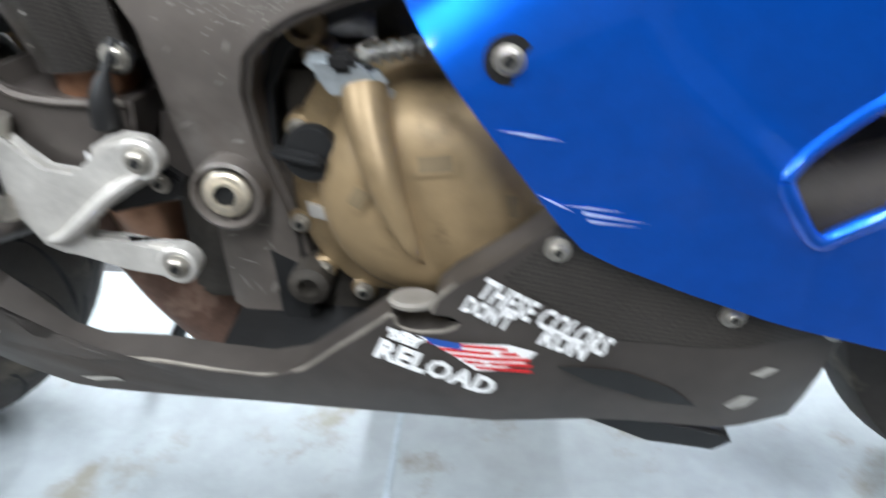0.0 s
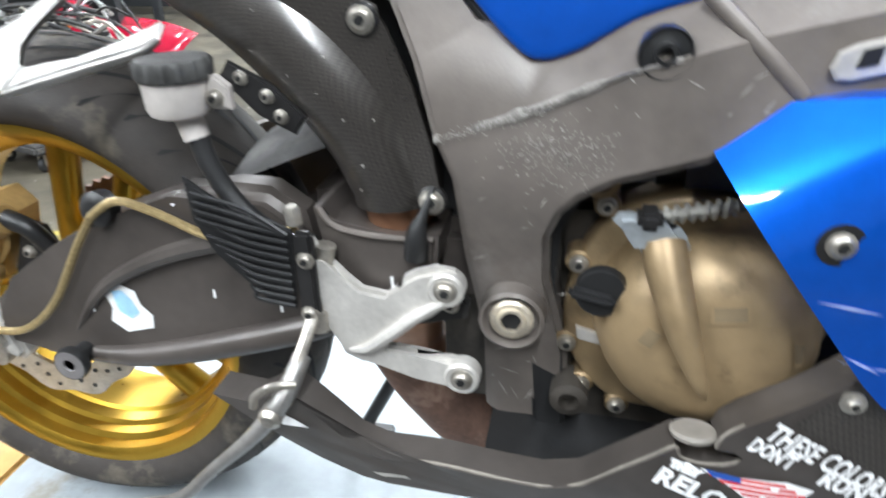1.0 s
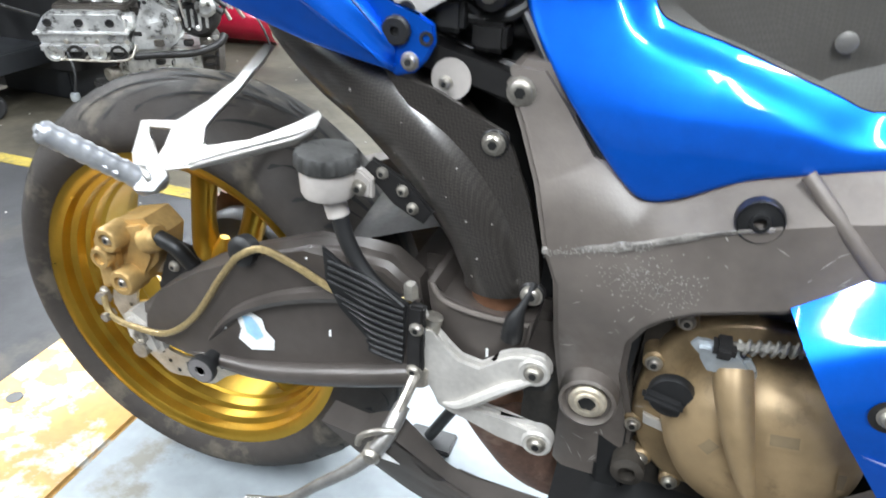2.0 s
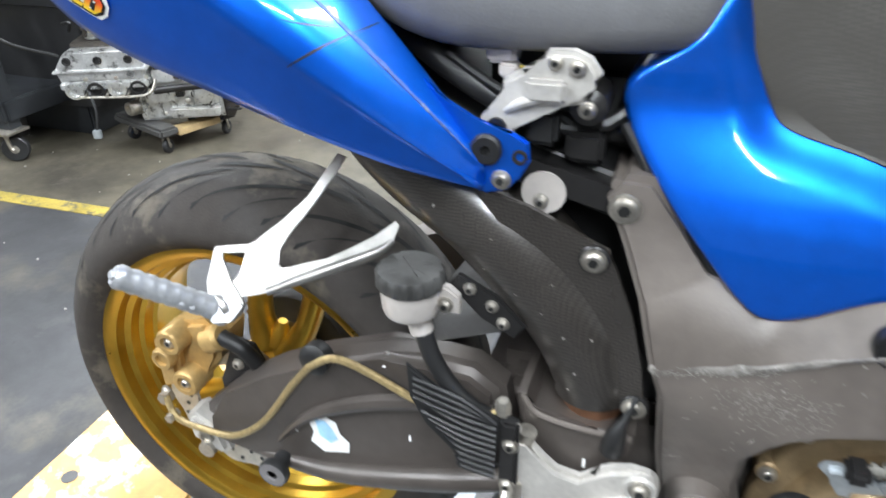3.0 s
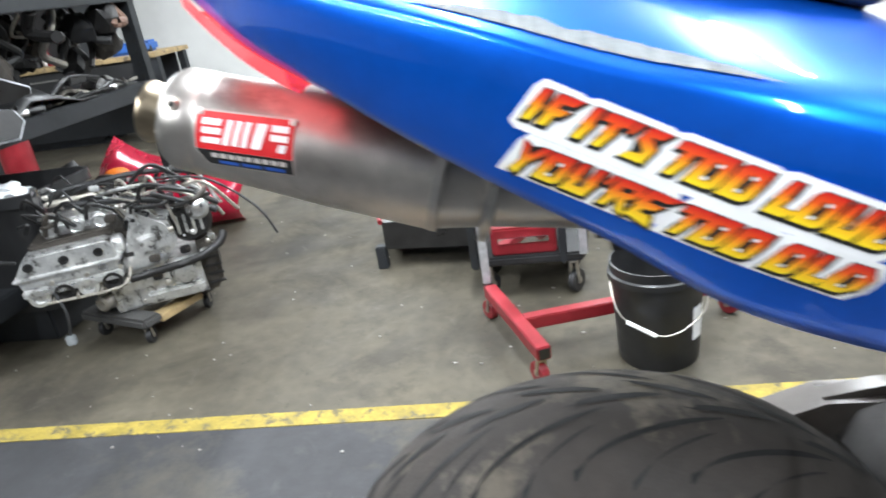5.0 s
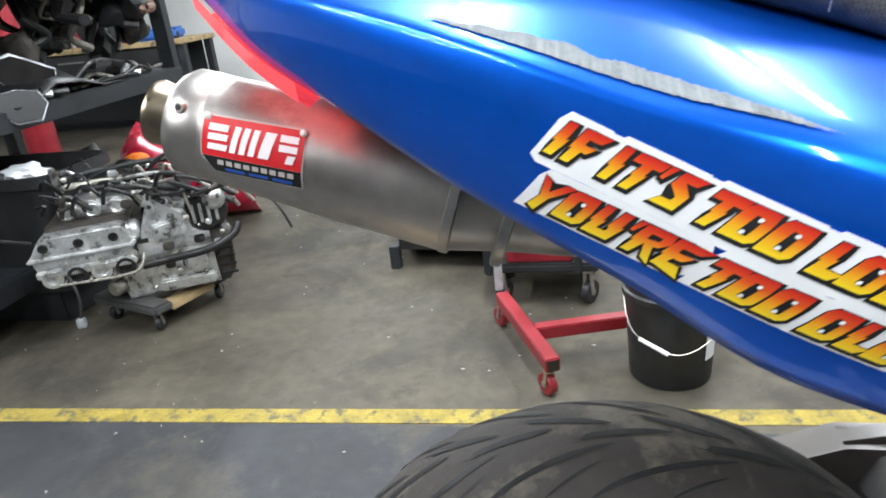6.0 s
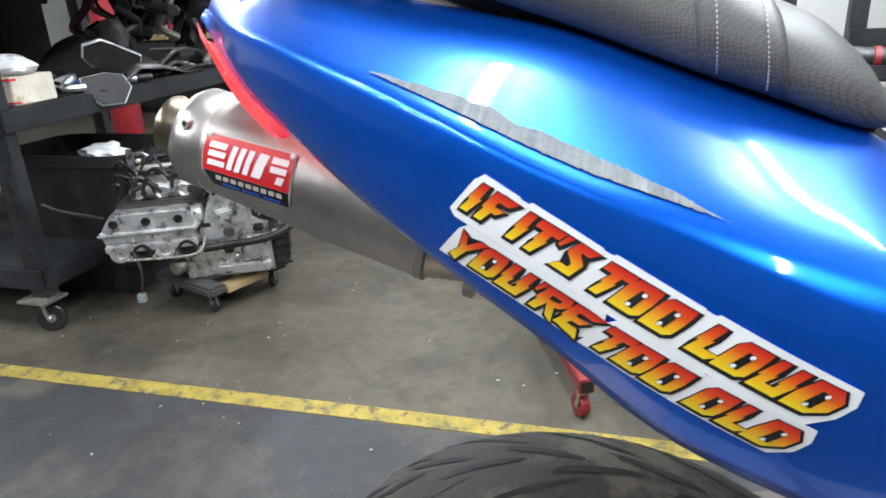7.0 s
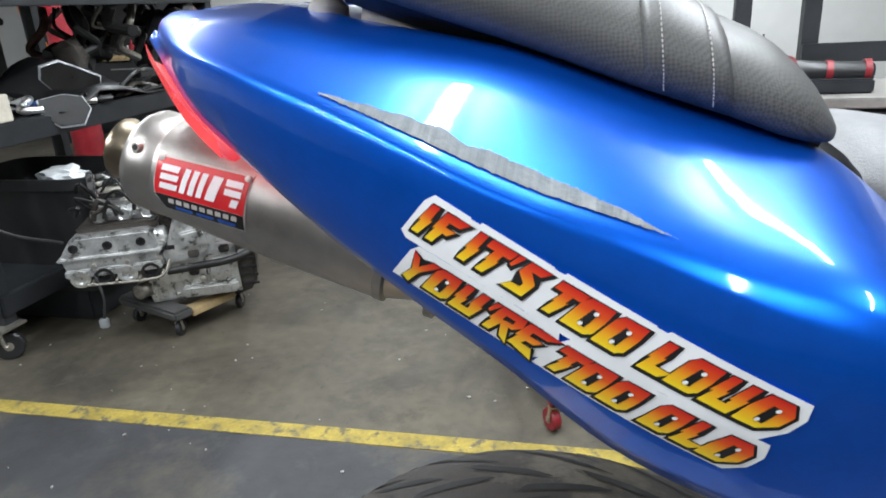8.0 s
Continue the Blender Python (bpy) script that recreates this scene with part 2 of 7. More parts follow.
def tube(points, radius, n=12, bm=None, steps=5, flat=1.0):
    """A pipe along a smooth line; radius may be one number or one for each point."""
    rad = radius if isinstance(radius, (list, tuple)) else [radius] * len(points)
    line = spline([(*p, r) for p, r in zip(points, rad)], steps) if len(points) > 2 else np.array([(*p, r) for p, r in zip(points, rad)])
    rows = []
    up = Vector((0, 1, 0.013))
    for i, row in enumerate(line):
        d = Vector((line[min(i + 1, len(line) - 1)] - line[max(i - 1, 0)])[:3].tolist())
        d.normalize()
        side = d.cross(up).normalized() if d.cross(up).length > 0.1 else d.cross(Vector((1, 0, 0))).normalized()
        other = side.cross(d).normalized()
        c, rad_ = Vector(row[:3].tolist()), float(row[3])
        rows.append([c + rad_ * (side * math.cos(2 * math.pi * k / n) + flat * other * math.sin(2 * math.pi * k / n)) for k in range(n)])
    return join(bm, loft(rows, closed=True, caps=True))


def bolt_mesh(x, y, z, r, out=(0, -1, 0), depth=0.005, bm=None):
    """A domed socket-head bolt with its hexagon hole."""
    p, d = Vector((x, y, z)), Vector(out)
    bm = lathe([(r * 1.25, -0.001), (r * 1.25, 0.001), (r, 0.0015), (r * 0.96, depth * 0.7), (r * 0.75, depth), (r * 0.45, depth), (r * 0.42, depth * 0.35), (0.0, depth * 0.3)], p, p + d, 14, bm)
    return bm


def bolt(parent, x, y, z, r=0.007, out=(0, -1, 0), name="bolt", material=None):
    ob = part(name, bolt_mesh(x, y, z, r, out), material or STEEL, parent)
    if parent.parent is None or parent.parent.parent is None:
        p, d = Vector((x, y, z)), Vector(out)
        part("socket", lathe([(r * 0.5, 0.0046), (r * 0.5, 0.0053), (0, 0.0053)], p, p + d, 6), INK, ob if parent.parent is None else parent)
    return ob


def words(text, size, embolden=0.0, shear=0.0):
    """Letters as flat triangles in their own plane."""
    cu = bpy.data.curves.new("letters", "FONT")
    cu.body, cu.size, cu.offset, cu.shear, cu.resolution_u = text, size, embolden, shear, 2
    cu.space_character = 1.04
    ob = bpy.data.objects.new("letters", cu)
    me = bpy.data.meshes.new_from_object(ob)
    bm = bmesh.new()
    bm.from_mesh(me)
    bpy.data.objects.remove(ob)
    bpy.data.meshes.remove(me)
    return bm


def wrap(bm, place, skin, off):
    """Lays flat letters or shapes (u, v) onto a skin seen from the side."""
    bmesh.ops.triangulate(bm, faces=bm.faces)
    for v in bm.verts:
        x, z = place(v.co.x, v.co.y)
        hit = skin.ray_cast(Vector((x, -2, z)), Vector((0, 1, 0)))
        v.co = (x, (hit[0].y if hit[0] else -0.25) - off, z)
    return bm


def flat(profile, cuts=0):
    bm = bmesh.new()
    bm.faces.new([bm.verts.new((u, v, 0)) for u, v in profile])
    if cuts:
        bmesh.ops.triangulate(bm, faces=bm.faces)
        bmesh.ops.subdivide_edges(bm, edges=bm.edges, cuts=cuts, use_grid_fill=True)
    return bm


# ---- the motorcycle ----
bike = thing("motorcycle", "blue sport motorcycle with gold rear wheel parked on a lift", "motorcycle")
AXLE = 0.63

# tail panel: stations from the tip forward; low edge, crease and top edge
TX = [-0.246, -0.19, -0.14, -0.09, -0.045, 0.0, 0.05, 0.10, 0.15, 0.21, 0.28, 0.345]
LOW_Z = [1.326, 1.288, 1.263, 1.234, 1.209, 1.184, 1.152, 1.130, 1.111, 1.084, 1.052, 1.030]
LOW_Y = [-0.10, -0.15, -0.182, -0.205, -0.22, -0.232, -0.243, -0.245, -0.24, -0.227, -0.203, -0.178]
MID_Z = [1.334, 1.323, 1.313, 1.299, 1.284, 1.267, 1.251, 1.234, 1.217, 1.172, 1.103, 1.036]
MID_Y = [-0.09, -0.155, -0.19, -0.213, -0.23, -0.243, -0.257, -0.266, -0.268, -0.255, -0.22, -0.179]
TOP_Z = [1.342, 1.343, 1.338, 1.328, 1.320, 1.310, 1.2925, 1.2755, 1.254, 1.197, 1.128, 1.052]
TOP_Y = [-0.04, -0.07, -0.100, -0.120, -0.135, -0.145, -0.150, -0.150, -0.148, -0.160, -0.170, -0.172]


def tail_rows(sign, n=5):
    rows = []
    for x, lz, ly, mz, my, tz, ty in spline(list(zip(TX, LOW_Z, LOW_Y, MID_Z, MID_Y, TOP_Z, TOP_Y)), n):
        d = (mz - lz)
        bulge = 0.085 * d * (1.0 - 0.75 * min(1.0, max(0.0, (x - 0.09) / 0.10)))
        e = 0.004 + 0.008 * min(1.0, max(0.0, (x - 0.02) / 0.12)) * min(1.0, d / 0.09)
        sec = [(ly + 0.012, lz + 0.004), (ly, lz), (ly * 0.60 + my * 0.40 - bulge, lz + 0.35 * d), (ly * 0.16 + my * 0.84 - 0.7 * bulge, lz + 0.70 * d), (my - 0.001, mz - e),
               (my + 0.004 + 0.5 * e, mz + 0.8 * e), (my * 0.5 + ty * 0.5, mz + 0.5 * (tz - mz) + 0.0045), (ty, tz), (ty + 0.01, tz + 0.0015)]
        rows.append([(x, sign * -y, z) for y, z in spline(sec, 3)])
    return rows


tail = part("tail_panel", loft(tail_rows(-1)), BLUE, bike, "blue metallic tail panel with scuffs and a loud sticker", 50)
tail.modifiers.new("thickness", "SOLIDIFY").thickness = 0.002
far_tail = part("tail_panel", loft(tail_rows(1)), BLUE, bike, "", 50)
deck = [[(x, y, z + 0.004 * (1 - (y / 0.1) ** 2)) for y in np.linspace(ty + 0.008, -ty - 0.008, 7)] for x, tz, ty, z in [(a, b, c, b - 0.003) for a, b, c in zip(TX, TOP_Z, TOP_Y)][:4]]
part("tail_deck", loft(deck), BLUE, bike)
under = [[(x, ly + 0.02, lz + 0.02), (x, 0, lz + 0.035), (x, -ly - 0.02, lz + 0.02)] for x, lz, ly in zip(TX, LOW_Z, LOW_Y)][1:]
part("undertray", loft(under), BLACK, bike)
part("tray_box", box(0.0, 0.33, -0.105, 0.105, 1.12, 1.235, 0.01), BLACK, bike)
skin_tail = BVHTree.FromObject(tail, bpy.context.evaluated_depsgraph_get())

# red tail lens under the tip, lit
GLOW = mat("lit_red_lens", (0.8, 0.05, 0.06), 0.15, 0, 0.05, 20, coat=1.0)
GLOW.node_tree.nodes["Principled BSDF"].inputs["Emission Color"].default_value = (1.0, 0.06, 0.07, 1)
GLOW.node_tree.nodes["Principled BSDF"].inputs["Emission Strength"].default_value = 0.9
lens_rows = [[(x - 0.005, ly + dy, lz + dz) for dy, dz in ((-0.002, 0.004), (-0.001, -0.006), (0.012, -0.011), (0.05, -0.008), (0.10, -0.004))] for x, lz, ly in spline(list(zip(TX, LOW_Z, LOW_Y))[:3], 5)[1:9]]
part("tail_light", loft(lens_rows), GLOW, bike, "lit red tail light lens")

# scuff along the crease, worn through the paint in short upright strokes
srow = [r for r in tail_rows(-1, 40) if -0.090 < r[0][0] < 0.074]
strip = []
for i, r in enumerate(srow):
    s = i / (len(srow) - 1)
    w = 0.52 * math.sin(math.pi * min(max(s, 0.005), 0.995)) ** 0.7 * (0.86 + 0.30 * noise.noise(Vector((i * 0.08, 3, 0))) + 0.09 * noise.noise(Vector((i * 0.9, 8, 0))))
    lo = 0.07 + 0.05 * noise.noise(Vector((i * 0.7, 15, 0)))
    pb, pc = Vector(r[15]), Vector(r[17])
    strip.append([pb.lerp(pc, min(lo, w) + (w - min(lo, w)) * q) + Vector((0, -0.0005, 0.0007)) for q in (0.0, 0.33, 0.66, 1.0)])
part("scuff", loft(strip), SCUFF, tail, "grey scraped strip worn through the paint")

# bare ridge at the front, torn seam and cracks
srow = [r for r in tail_rows(-1, 24) if 0.20 < r[0][0] < 0.336]
strip = []
for i, r in enumerate(srow):
    s = i / (len(srow) - 1)
    w = 0.20 * math.sin(math.pi * min(max(s, 0.02), 0.98)) ** 0.5 * (0.5 + 0.7 * abs(noise.noise(Vector((i * 0.22, 7, 0)))))
    pa, pb, pc = Vector(r[16]), Vector(r[18]), Vector(r[20])
    strip.append([pb.lerp(pa, 0.30 * w) + Vector((-0.0004, -0.001, 0.0)), pb + Vector((0, -0.0012, 0.0006)), pb.lerp(pc, w) + Vector((0.0006, -0.0008, 0.0008))])
part("scuff", loft(strip), mat("scraped_ridge", (0.035, 0.085, 0.30), 0.55, 0, 0.4, 70, 0.3, 200, alt=(0.15, 0.18, 0.26), alt_amount=0.3, alt_scale=90), tail, "grey scraped ridge")


def crack(pts, w, name="crack", material=None, off=0.0008):
    line = spline(pts, 4)
    bm = bmesh.new()
    prev = None
    for i, (x, z) in enumerate(line):
        d = line[min(i + 1, len(line) - 1)] - line[max(i - 1, 0)]
        d /= max(1e-6, float(np.hypot(*d)))
        k = w * (0.25 + math.sin(math.pi * i / (len(line) - 1))) * (0.7 + 0.5 * abs(noise.noise(Vector((i * 0.9, x * 50, 2)))))
        pair = [bm.verts.new((float(x - d[1] * k * e), float(z + d[0] * k * e), 0)) for e in (-1, 1)]
        if prev:
            bm.faces.new((prev[0], prev[1], pair[1], pair[0]))
        prev = pair
    part(name, wrap(bm, lambda u, v: (u, v), skin_tail, off), material or INK, tail, "", 80)


crack([(0.226, 1.134), (0.238, 1.141), (0.249, 1.147), (0.262, 1.150)], 0.0008)
crack([(0.247, 1.153), (0.237, 1.1585), (0.224, 1.165)], 0.0003)

# big sticker in two lines, red running to yellow, on white


def bolt_stem(x, w=0.27):
    """An upright stroke with the jagged step of a lightning flash."""
    return [(x, 1.0), (x + w, 1.0), (x + w - 0.03, 0.53), (x + w + 0.05, 0.57), (x + w * 0.66, 0.0), (x - 0.08, 0.0), (x - 0.01, 0.43), (x - 0.09, 0.40)]


def block(x0, x1, z0, z1, cut=0.0):
    return [(x0, z0), (x1 - cut, z0), (x1, z0 + cut), (x1, z1), (x0 + cut, z1), (x0, z1 - cut)] if cut else [(x0, z0), (x1, z0), (x1, z1), (x0, z1)]


def round_letter(w):
    return [[(-0.05, 0.0), (w * 0.80, 0.0), (w, 0.14), (w + 0.03, 0.56), (w - 0.05, 0.53), (w, 1.0), (w * 0.16, 1.0), (0.0, 0.84), (-0.03, 0.46), (0.05, 0.49)]]


# jagged capitals: advance, strokes, black slit with a white dot at each end
GLYPHS = {
    "I": (0.50, [bolt_stem(0.06)], None),
    "F": (0.78, [bolt_stem(0.06), [(0.30, 1.0), (0.86, 1.0), (0.66, 0.76), (0.28, 0.76)], [(0.28, 0.60), (0.66, 0.60), (0.48, 0.38), (0.24, 0.40)]], None),
    "T": (0.74, [[(-0.06, 0.74), (-0.02, 1.0), (0.80, 1.0), (0.72, 0.74)], [(0.22, 0.74), (0.50, 0.74), (0.46, 0.50), (0.53, 0.53), (0.36, 0.0), (0.10, 0.0), (0.20, 0.42), (0.13, 0.40)]], None),
    "'": (0.26, [[(0.02, 0.66), (0.10, 1.0), (0.30, 1.0), (0.12, 0.62)]], None),
    "S": (0.84, [[(0.10, 0.62), (0.20, 1.0), (0.86, 1.0), (0.68, 0.77), (0.40, 0.77), (0.72, 0.48), (0.66, 0.0), (-0.04, 0.0), (0.14, 0.23), (0.42, 0.23), (0.44, 0.36)]], None),
    "O": (0.94, round_letter(0.82), (0.32, 0.50)),
    "D": (1.12, [[(-0.05, 0.0), (0.62, 0.0), (0.98, 0.30), (1.02, 0.70), (0.74, 1.0), (0.10, 1.0), (0.04, 0.52), (-0.04, 0.49)]], (0.36, 0.58)),
    "L": (0.80, [bolt_stem(0.08), [(0.12, 0.0), (0.60, 0.0), (0.80, 0.26), (0.20, 0.26)]], None),
    "U": (0.98, [bolt_stem(0.06, 0.26), [(0.14, 0.0), (0.68, 0.0), (0.60, 0.26), (0.18, 0.26)], [(0.58, 1.0), (0.86, 1.0), (0.82, 0.54), (0.90, 0.57), (0.78, 0.0), (0.52, 0.0), (0.56, 0.44), (0.49, 0.41)]], None),
    "Y": (0.86, [[(-0.08, 1.06), (0.20, 0.92), (0.34, 0.62), (0.62, 1.0), (0.92, 1.0), (0.46, 0.42), (0.34, -0.12), (0.06, 0.0), (0.18, 0.44)]], None),
    "R": (0.90, [bolt_stem(0.06), [(0.30, 1.0), (0.86, 1.0), (0.92, 0.70), (0.72, 0.46), (0.28, 0.44), (0.30, 0.60), (0.62, 0.64), (0.64, 0.78), (0.30, 0.78)], [(0.34, 0.46), (0.60, 0.46), (0.90, -0.14), (0.58, 0.02)]], None),
    "E": (0.90, [bolt_stem(0.06), [(0.30, 1.0), (1.08, 1.0), (0.78, 0.77), (0.28, 0.77)], [(0.28, 0.62), (0.76, 0.62), (0.58, 0.40), (0.24, 0.40)], [(0.20, 0.24), (0.64, 0.24), (0.88, -0.16), (0.14, 0.0)]], None),
    " ": (0.34, [], None),
}


def swell(poly, d):
    """The same outline, pushed out by d at every corner."""
    pts = [Vector(p) for p in poly]
    if sum(a.x * b.y - b.x * a.y for a, b in zip(pts, pts[1:] + pts[:1])) < 0:
        pts.reverse()
    out = []
    for i, p in enumerate(pts):
        a, b = (p - pts[i - 1]).normalized(), (pts[(i + 1) % len(pts)] - p).normalized()
        na, nb = Vector((a.y, -a.x)), Vector((b.y, -b.x))
        m = na + nb
        m = m / max(m.length_squared / 2, 0.55)
        out.append((p.x + m.x * d, p.y + m.y * d))
    return out


def sticker_row(text, ox, oz, high, width, ang):
    su, sv = Vector((math.cos(ang), math.sin(ang))), Vector((-math.sin(ang), math.cos(ang)))
    k = width / sum(GLYPHS[c][0] for c in text)

    def place(u, v):
        u += 0.27 * v * high / k
        return ox + su.x * u * k + sv.x * v * high, oz + su.y * u * k + sv.y * v * high

    lo = sv.x * ox + sv.y * oz
    ink = fade("sticker_letters_" + text[:2].lower().strip(), (sv.x, 0, sv.y), lo + high * 0.05, lo + high * 0.95, [(0.93, 0.66, 0.02), (0.90, 0.40, 0.015), (0.78, 0.10, 0.012), (0.62, 0.02, 0.012)])
    def lay(name, poly, material, depth, label="", cuts=1):
        part(name, wrap(flat(poly, cuts), place, skin_tail, depth), material, tail, label, 80)

    u0, first = 0.0, 0.0
    low = 0.36 if text[0] == "I" else 0.19
    for word in text.split(" "):
        long = sum(GLYPHS[c][0] for c in word)
        u1 = u0 + long
        lay("sticker_backing", [(u0 - 0.26, -0.20), (u0 + 0.02, -low), (u1 - 0.14, -low), (u1 + 0.20, 0.22), (u1 + 0.20, 0.74), (u1 - 0.08, 1.18), (u0 + long * 0.5, 1.20), (u0 - 0.06, 1.22), (u0 - 0.22, 0.95)], WHITE, 0.0012 + 0.00005 * first, "white sticker edge", 4)
        first += 1
        for c in word:
            wide, strokes, slit = GLYPHS[c]
            edge_bm, face_bm = bmesh.new(), bmesh.new()
            for i, st in enumerate(strokes):
                moved = [(u0 + u, v) for u, v in st]
                join(edge_bm, wrap(flat(swell([(u + 0.045, v - 0.05) for u, v in moved], 0.075), 1), place, skin_tail, 0.0018 + 0.00003 * i))
                join(face_bm, wrap(flat(moved, 1), place, skin_tail, 0.0022 + 0.00003 * i))
            part("letter_outline", edge_bm, INK, tail, "", 80)
            part("letter_face", face_bm, ink, tail, "red to yellow letter", 80)
            if slit:
                a, b = u0 + slit[0], u0 + slit[1]
                lay("letter_slit", [(a - 0.04, 0.24), (b + 0.02, 0.20), (b + 0.05, 0.74), (a + 0.02, 0.78)], INK, 0.0026)
                for cu, cv in ((a + 0.04, 0.27), (b - 0.01, 0.70)):
                    lay("slit_dot", [(cu + 0.07 * math.cos(q * 1.0472), cv + 0.07 * math.sin(q * 1.0472)) for q in range(6)], WHITE, 0.0029)
            u0 += wide
        if first < len(text.split(" ")) and not (text[0] == "Y" and first == 1):
            lay("sticker_backing", [(u0 - 0.14, -low), (u0 + GLYPHS[" "][0] + 0.1, -low), (u0 + GLYPHS[" "][0] + 0.1, 1.14), (u0 - 0.1, 1.14)], WHITE, 0.0011, "", 2)
        u0 += GLYPHS[" "][0]


sticker_row("IF IT'S TOO LOUD", -0.0350, 1.2480, 0.0158, 0.1555, radians(-25.0))
sticker_row("YOU'RE TOO OLD", -0.0440, 1.2245, 0.0158, 0.1525, radians(-24.4))

# passenger seat, broad and overhanging the tail
SEAT = [(-0.21, 1.394, 0.012, 0.07), (-0.17, 1.377, 0.040, 0.105), (-0.09, 1.347, 0.052, 0.140), (0.0, 1.3155, 0.053, 0.154), (0.062, 1.2925, 0.049, 0.163), (0.10, 1.2790, 0.044, 0.163), (0.122, 1.2700, 0.042, 0.161), (0.137, 1.2655, 0.033, 0.155), (0.146, 1.2645, 0.020, 0.146), (0.150, 1.267, 0.008, 0.132)]
SEAT_ROUND = [(-0.90, -0.03), (-0.97, 0.02), (-1.0, 0.20), (-0.985, 0.44), (-0.90, 0.70), (-0.72, 0.89), (-0.40, 0.99), (0, 1.0), (0.40, 0.99), (0.72, 0.89), (0.90, 0.70), (0.985, 0.44), (1.0, 0.20), (0.90, -0.03)]


def seat_at(x):
    xs = [r[0] for r in SEAT]
    return [float(np.interp(x, xs, [r[k] for r in SEAT])) for k in (1, 2, 3)]


rows = []
for x, zb, h, w in spline(SEAT, 5):
    rows.append([(x, w * c, zb + h * q) for c, q in spline(SEAT_ROUND, 2)])
pillion = part("passenger_seat", loft(rows, closed=True, caps=True), VINYL, bike, "dusty black ribbed vinyl passenger seat", 60)
part("seat_base", loft([[(x, w * c, zb + dz) for c, dz in ((-0.88, -0.001), (-0.80, -0.012), (0, -0.016), (0.80, -0.012), (0.88, -0.001))] for x, zb, h, w in SEAT]), BLACK, pillion, "black plastic seat pan")
band = []
for x, grow in ((0.055, 0.000), (0.0565, 0.0022), (0.060, 0.0028), (0.075, 0.0030), (0.090, 0.0028), (0.0935, 0.0022), (0.095, 0.000)):
    zb, h, w = seat_at(x)
    band.append([(x + 0.004 * (1 - q), (w + grow) * c, zb + (h + grow) * q) for c, q in spline(SEAT_ROUND[:-1], 2)])
part("strap", loft(band), VINYL, pillion, "seat strap with pale stitching", 60)
for sx in (0.064, 0.086):
    st = bmesh.new()
    zb, h, w = seat_at(sx)
    line = [Vector((sx + 0.004 * (1 - q), (w + 0.0034) * c, zb + (h + 0.0034) * q)) for c, q in spline(SEAT_ROUND[1:8], 12)]
    for a, b in list(zip(line, line[1:]))[::2]:
        tube([a, b], 0.00038, 5, st)
    part("stitching", st, CLOUDY, pillion)
lump = lathe([(0.0, -0.004), (0.013, 0.0), (0.015, 0.006), (0.013, 0.022), (0.006, 0.028), (0, 0.029)], (-0.128, -0.088, 1.318), (-0.122, -0.088, 1.36), 18, oval=(1.1, 0.9))
part("seat_bumper", lump, CLOUDY, bike, "pale grey moulded seat bumper")
part("seat_latch", plate([(-0.100, 1.322), (-0.098, 1.338), (-0.070, 1.334), (-0.045, 1.326), (-0.028, 1.316), (-0.030, 1.300), (-0.060, 1.305)], -0.110, -0.070, 0.006, seg=3), CLOUDY, bike, "pale grey cast seat latch")
part("latch_stop", lathe([(0.0, 0), (0.010, 0.0), (0.012, 0.004), (0.010, 0.012), (0, 0.014)], (-0.022, -0.095, 1.297), (-0.02, -0.095, 1.34), 16), SILVER, bike)

# rider seat
rows = []
for x, zb, h, w in spline([(0.175, 1.220, 0.022, 0.11), (0.20, 1.190, 0.057, 0.14), (0.245, 1.150, 0.091, 0.15), (0.30, 1.131, 0.101, 0.155), (0.38, 1.129, 0.095, 0.15), (0.46, 1.130, 0.095, 0.135), (0.505, 1.138, 0.085, 0.12), (0.53, 1.16, 0.05, 0.10)], 4):
    rows.append([(x, w * c, zb + h * s) for c, s in [(-0.9, 0.0), (-0.97, 0.05), (-1.0, 0.22), (-0.98, 0.5), (-0.88, 0.8), (-0.6, 0.97), (0, 1.0), (0.6, 0.97), (0.88, 0.8), (1.0, 0.3), (0.9, 0.0)]])
part("rider_seat", loft(rows, closed=True, caps=True), LEATHER, bike, "grey vinyl rider seat", 60)



def crumpled_corner():
    bm = lathe([(0.0, -0.007), (0.003, -0.006), (0.004, 0.0), (0.003, 0.007), (0, 0.009)], (0.508, -0.117, 1.146), (0.514, -0.118, 1.17), 12)
    return bm


# fuel tank with textured side pad
TANK = [(0.442, 1.111), (0.443, 1.082), (0.472, 1.041), (0.510, 0.997), (0.545, 0.960), (0.565, 0.949), (0.592, 0.956), (0.635, 0.979), (0.691, 0.996), (0.80, 1.03), (0.86, 1.10), (0.83, 1.22), (0.70, 1.28), (0.57, 1.26), (0.51, 1.19), (0.485, 1.145)]
ctr = Vector((0.62, 1.11))


def rings(profile, centre, levels, n=4):
    """Shrinking copies of a profile at given depths: (scale, y)."""
    line = spline(profile, n, True)
    return [[(centre[0] + (x - centre[0]) * s, y, centre[1] + (z - centre[1]) * s) for x, z in line] for s, y in levels]


PADP = [(0.515, 1.20), (0.520, 1.150), (0.527, 1.127), (0.541, 1.099), (0.556, 1.084), (0.608, 1.071), (0.674, 1.051), (0.72, 1.045), (0.75, 1.12), (0.70, 1.22), (0.58, 1.24)]
PADL = spline(PADP, 40, True)


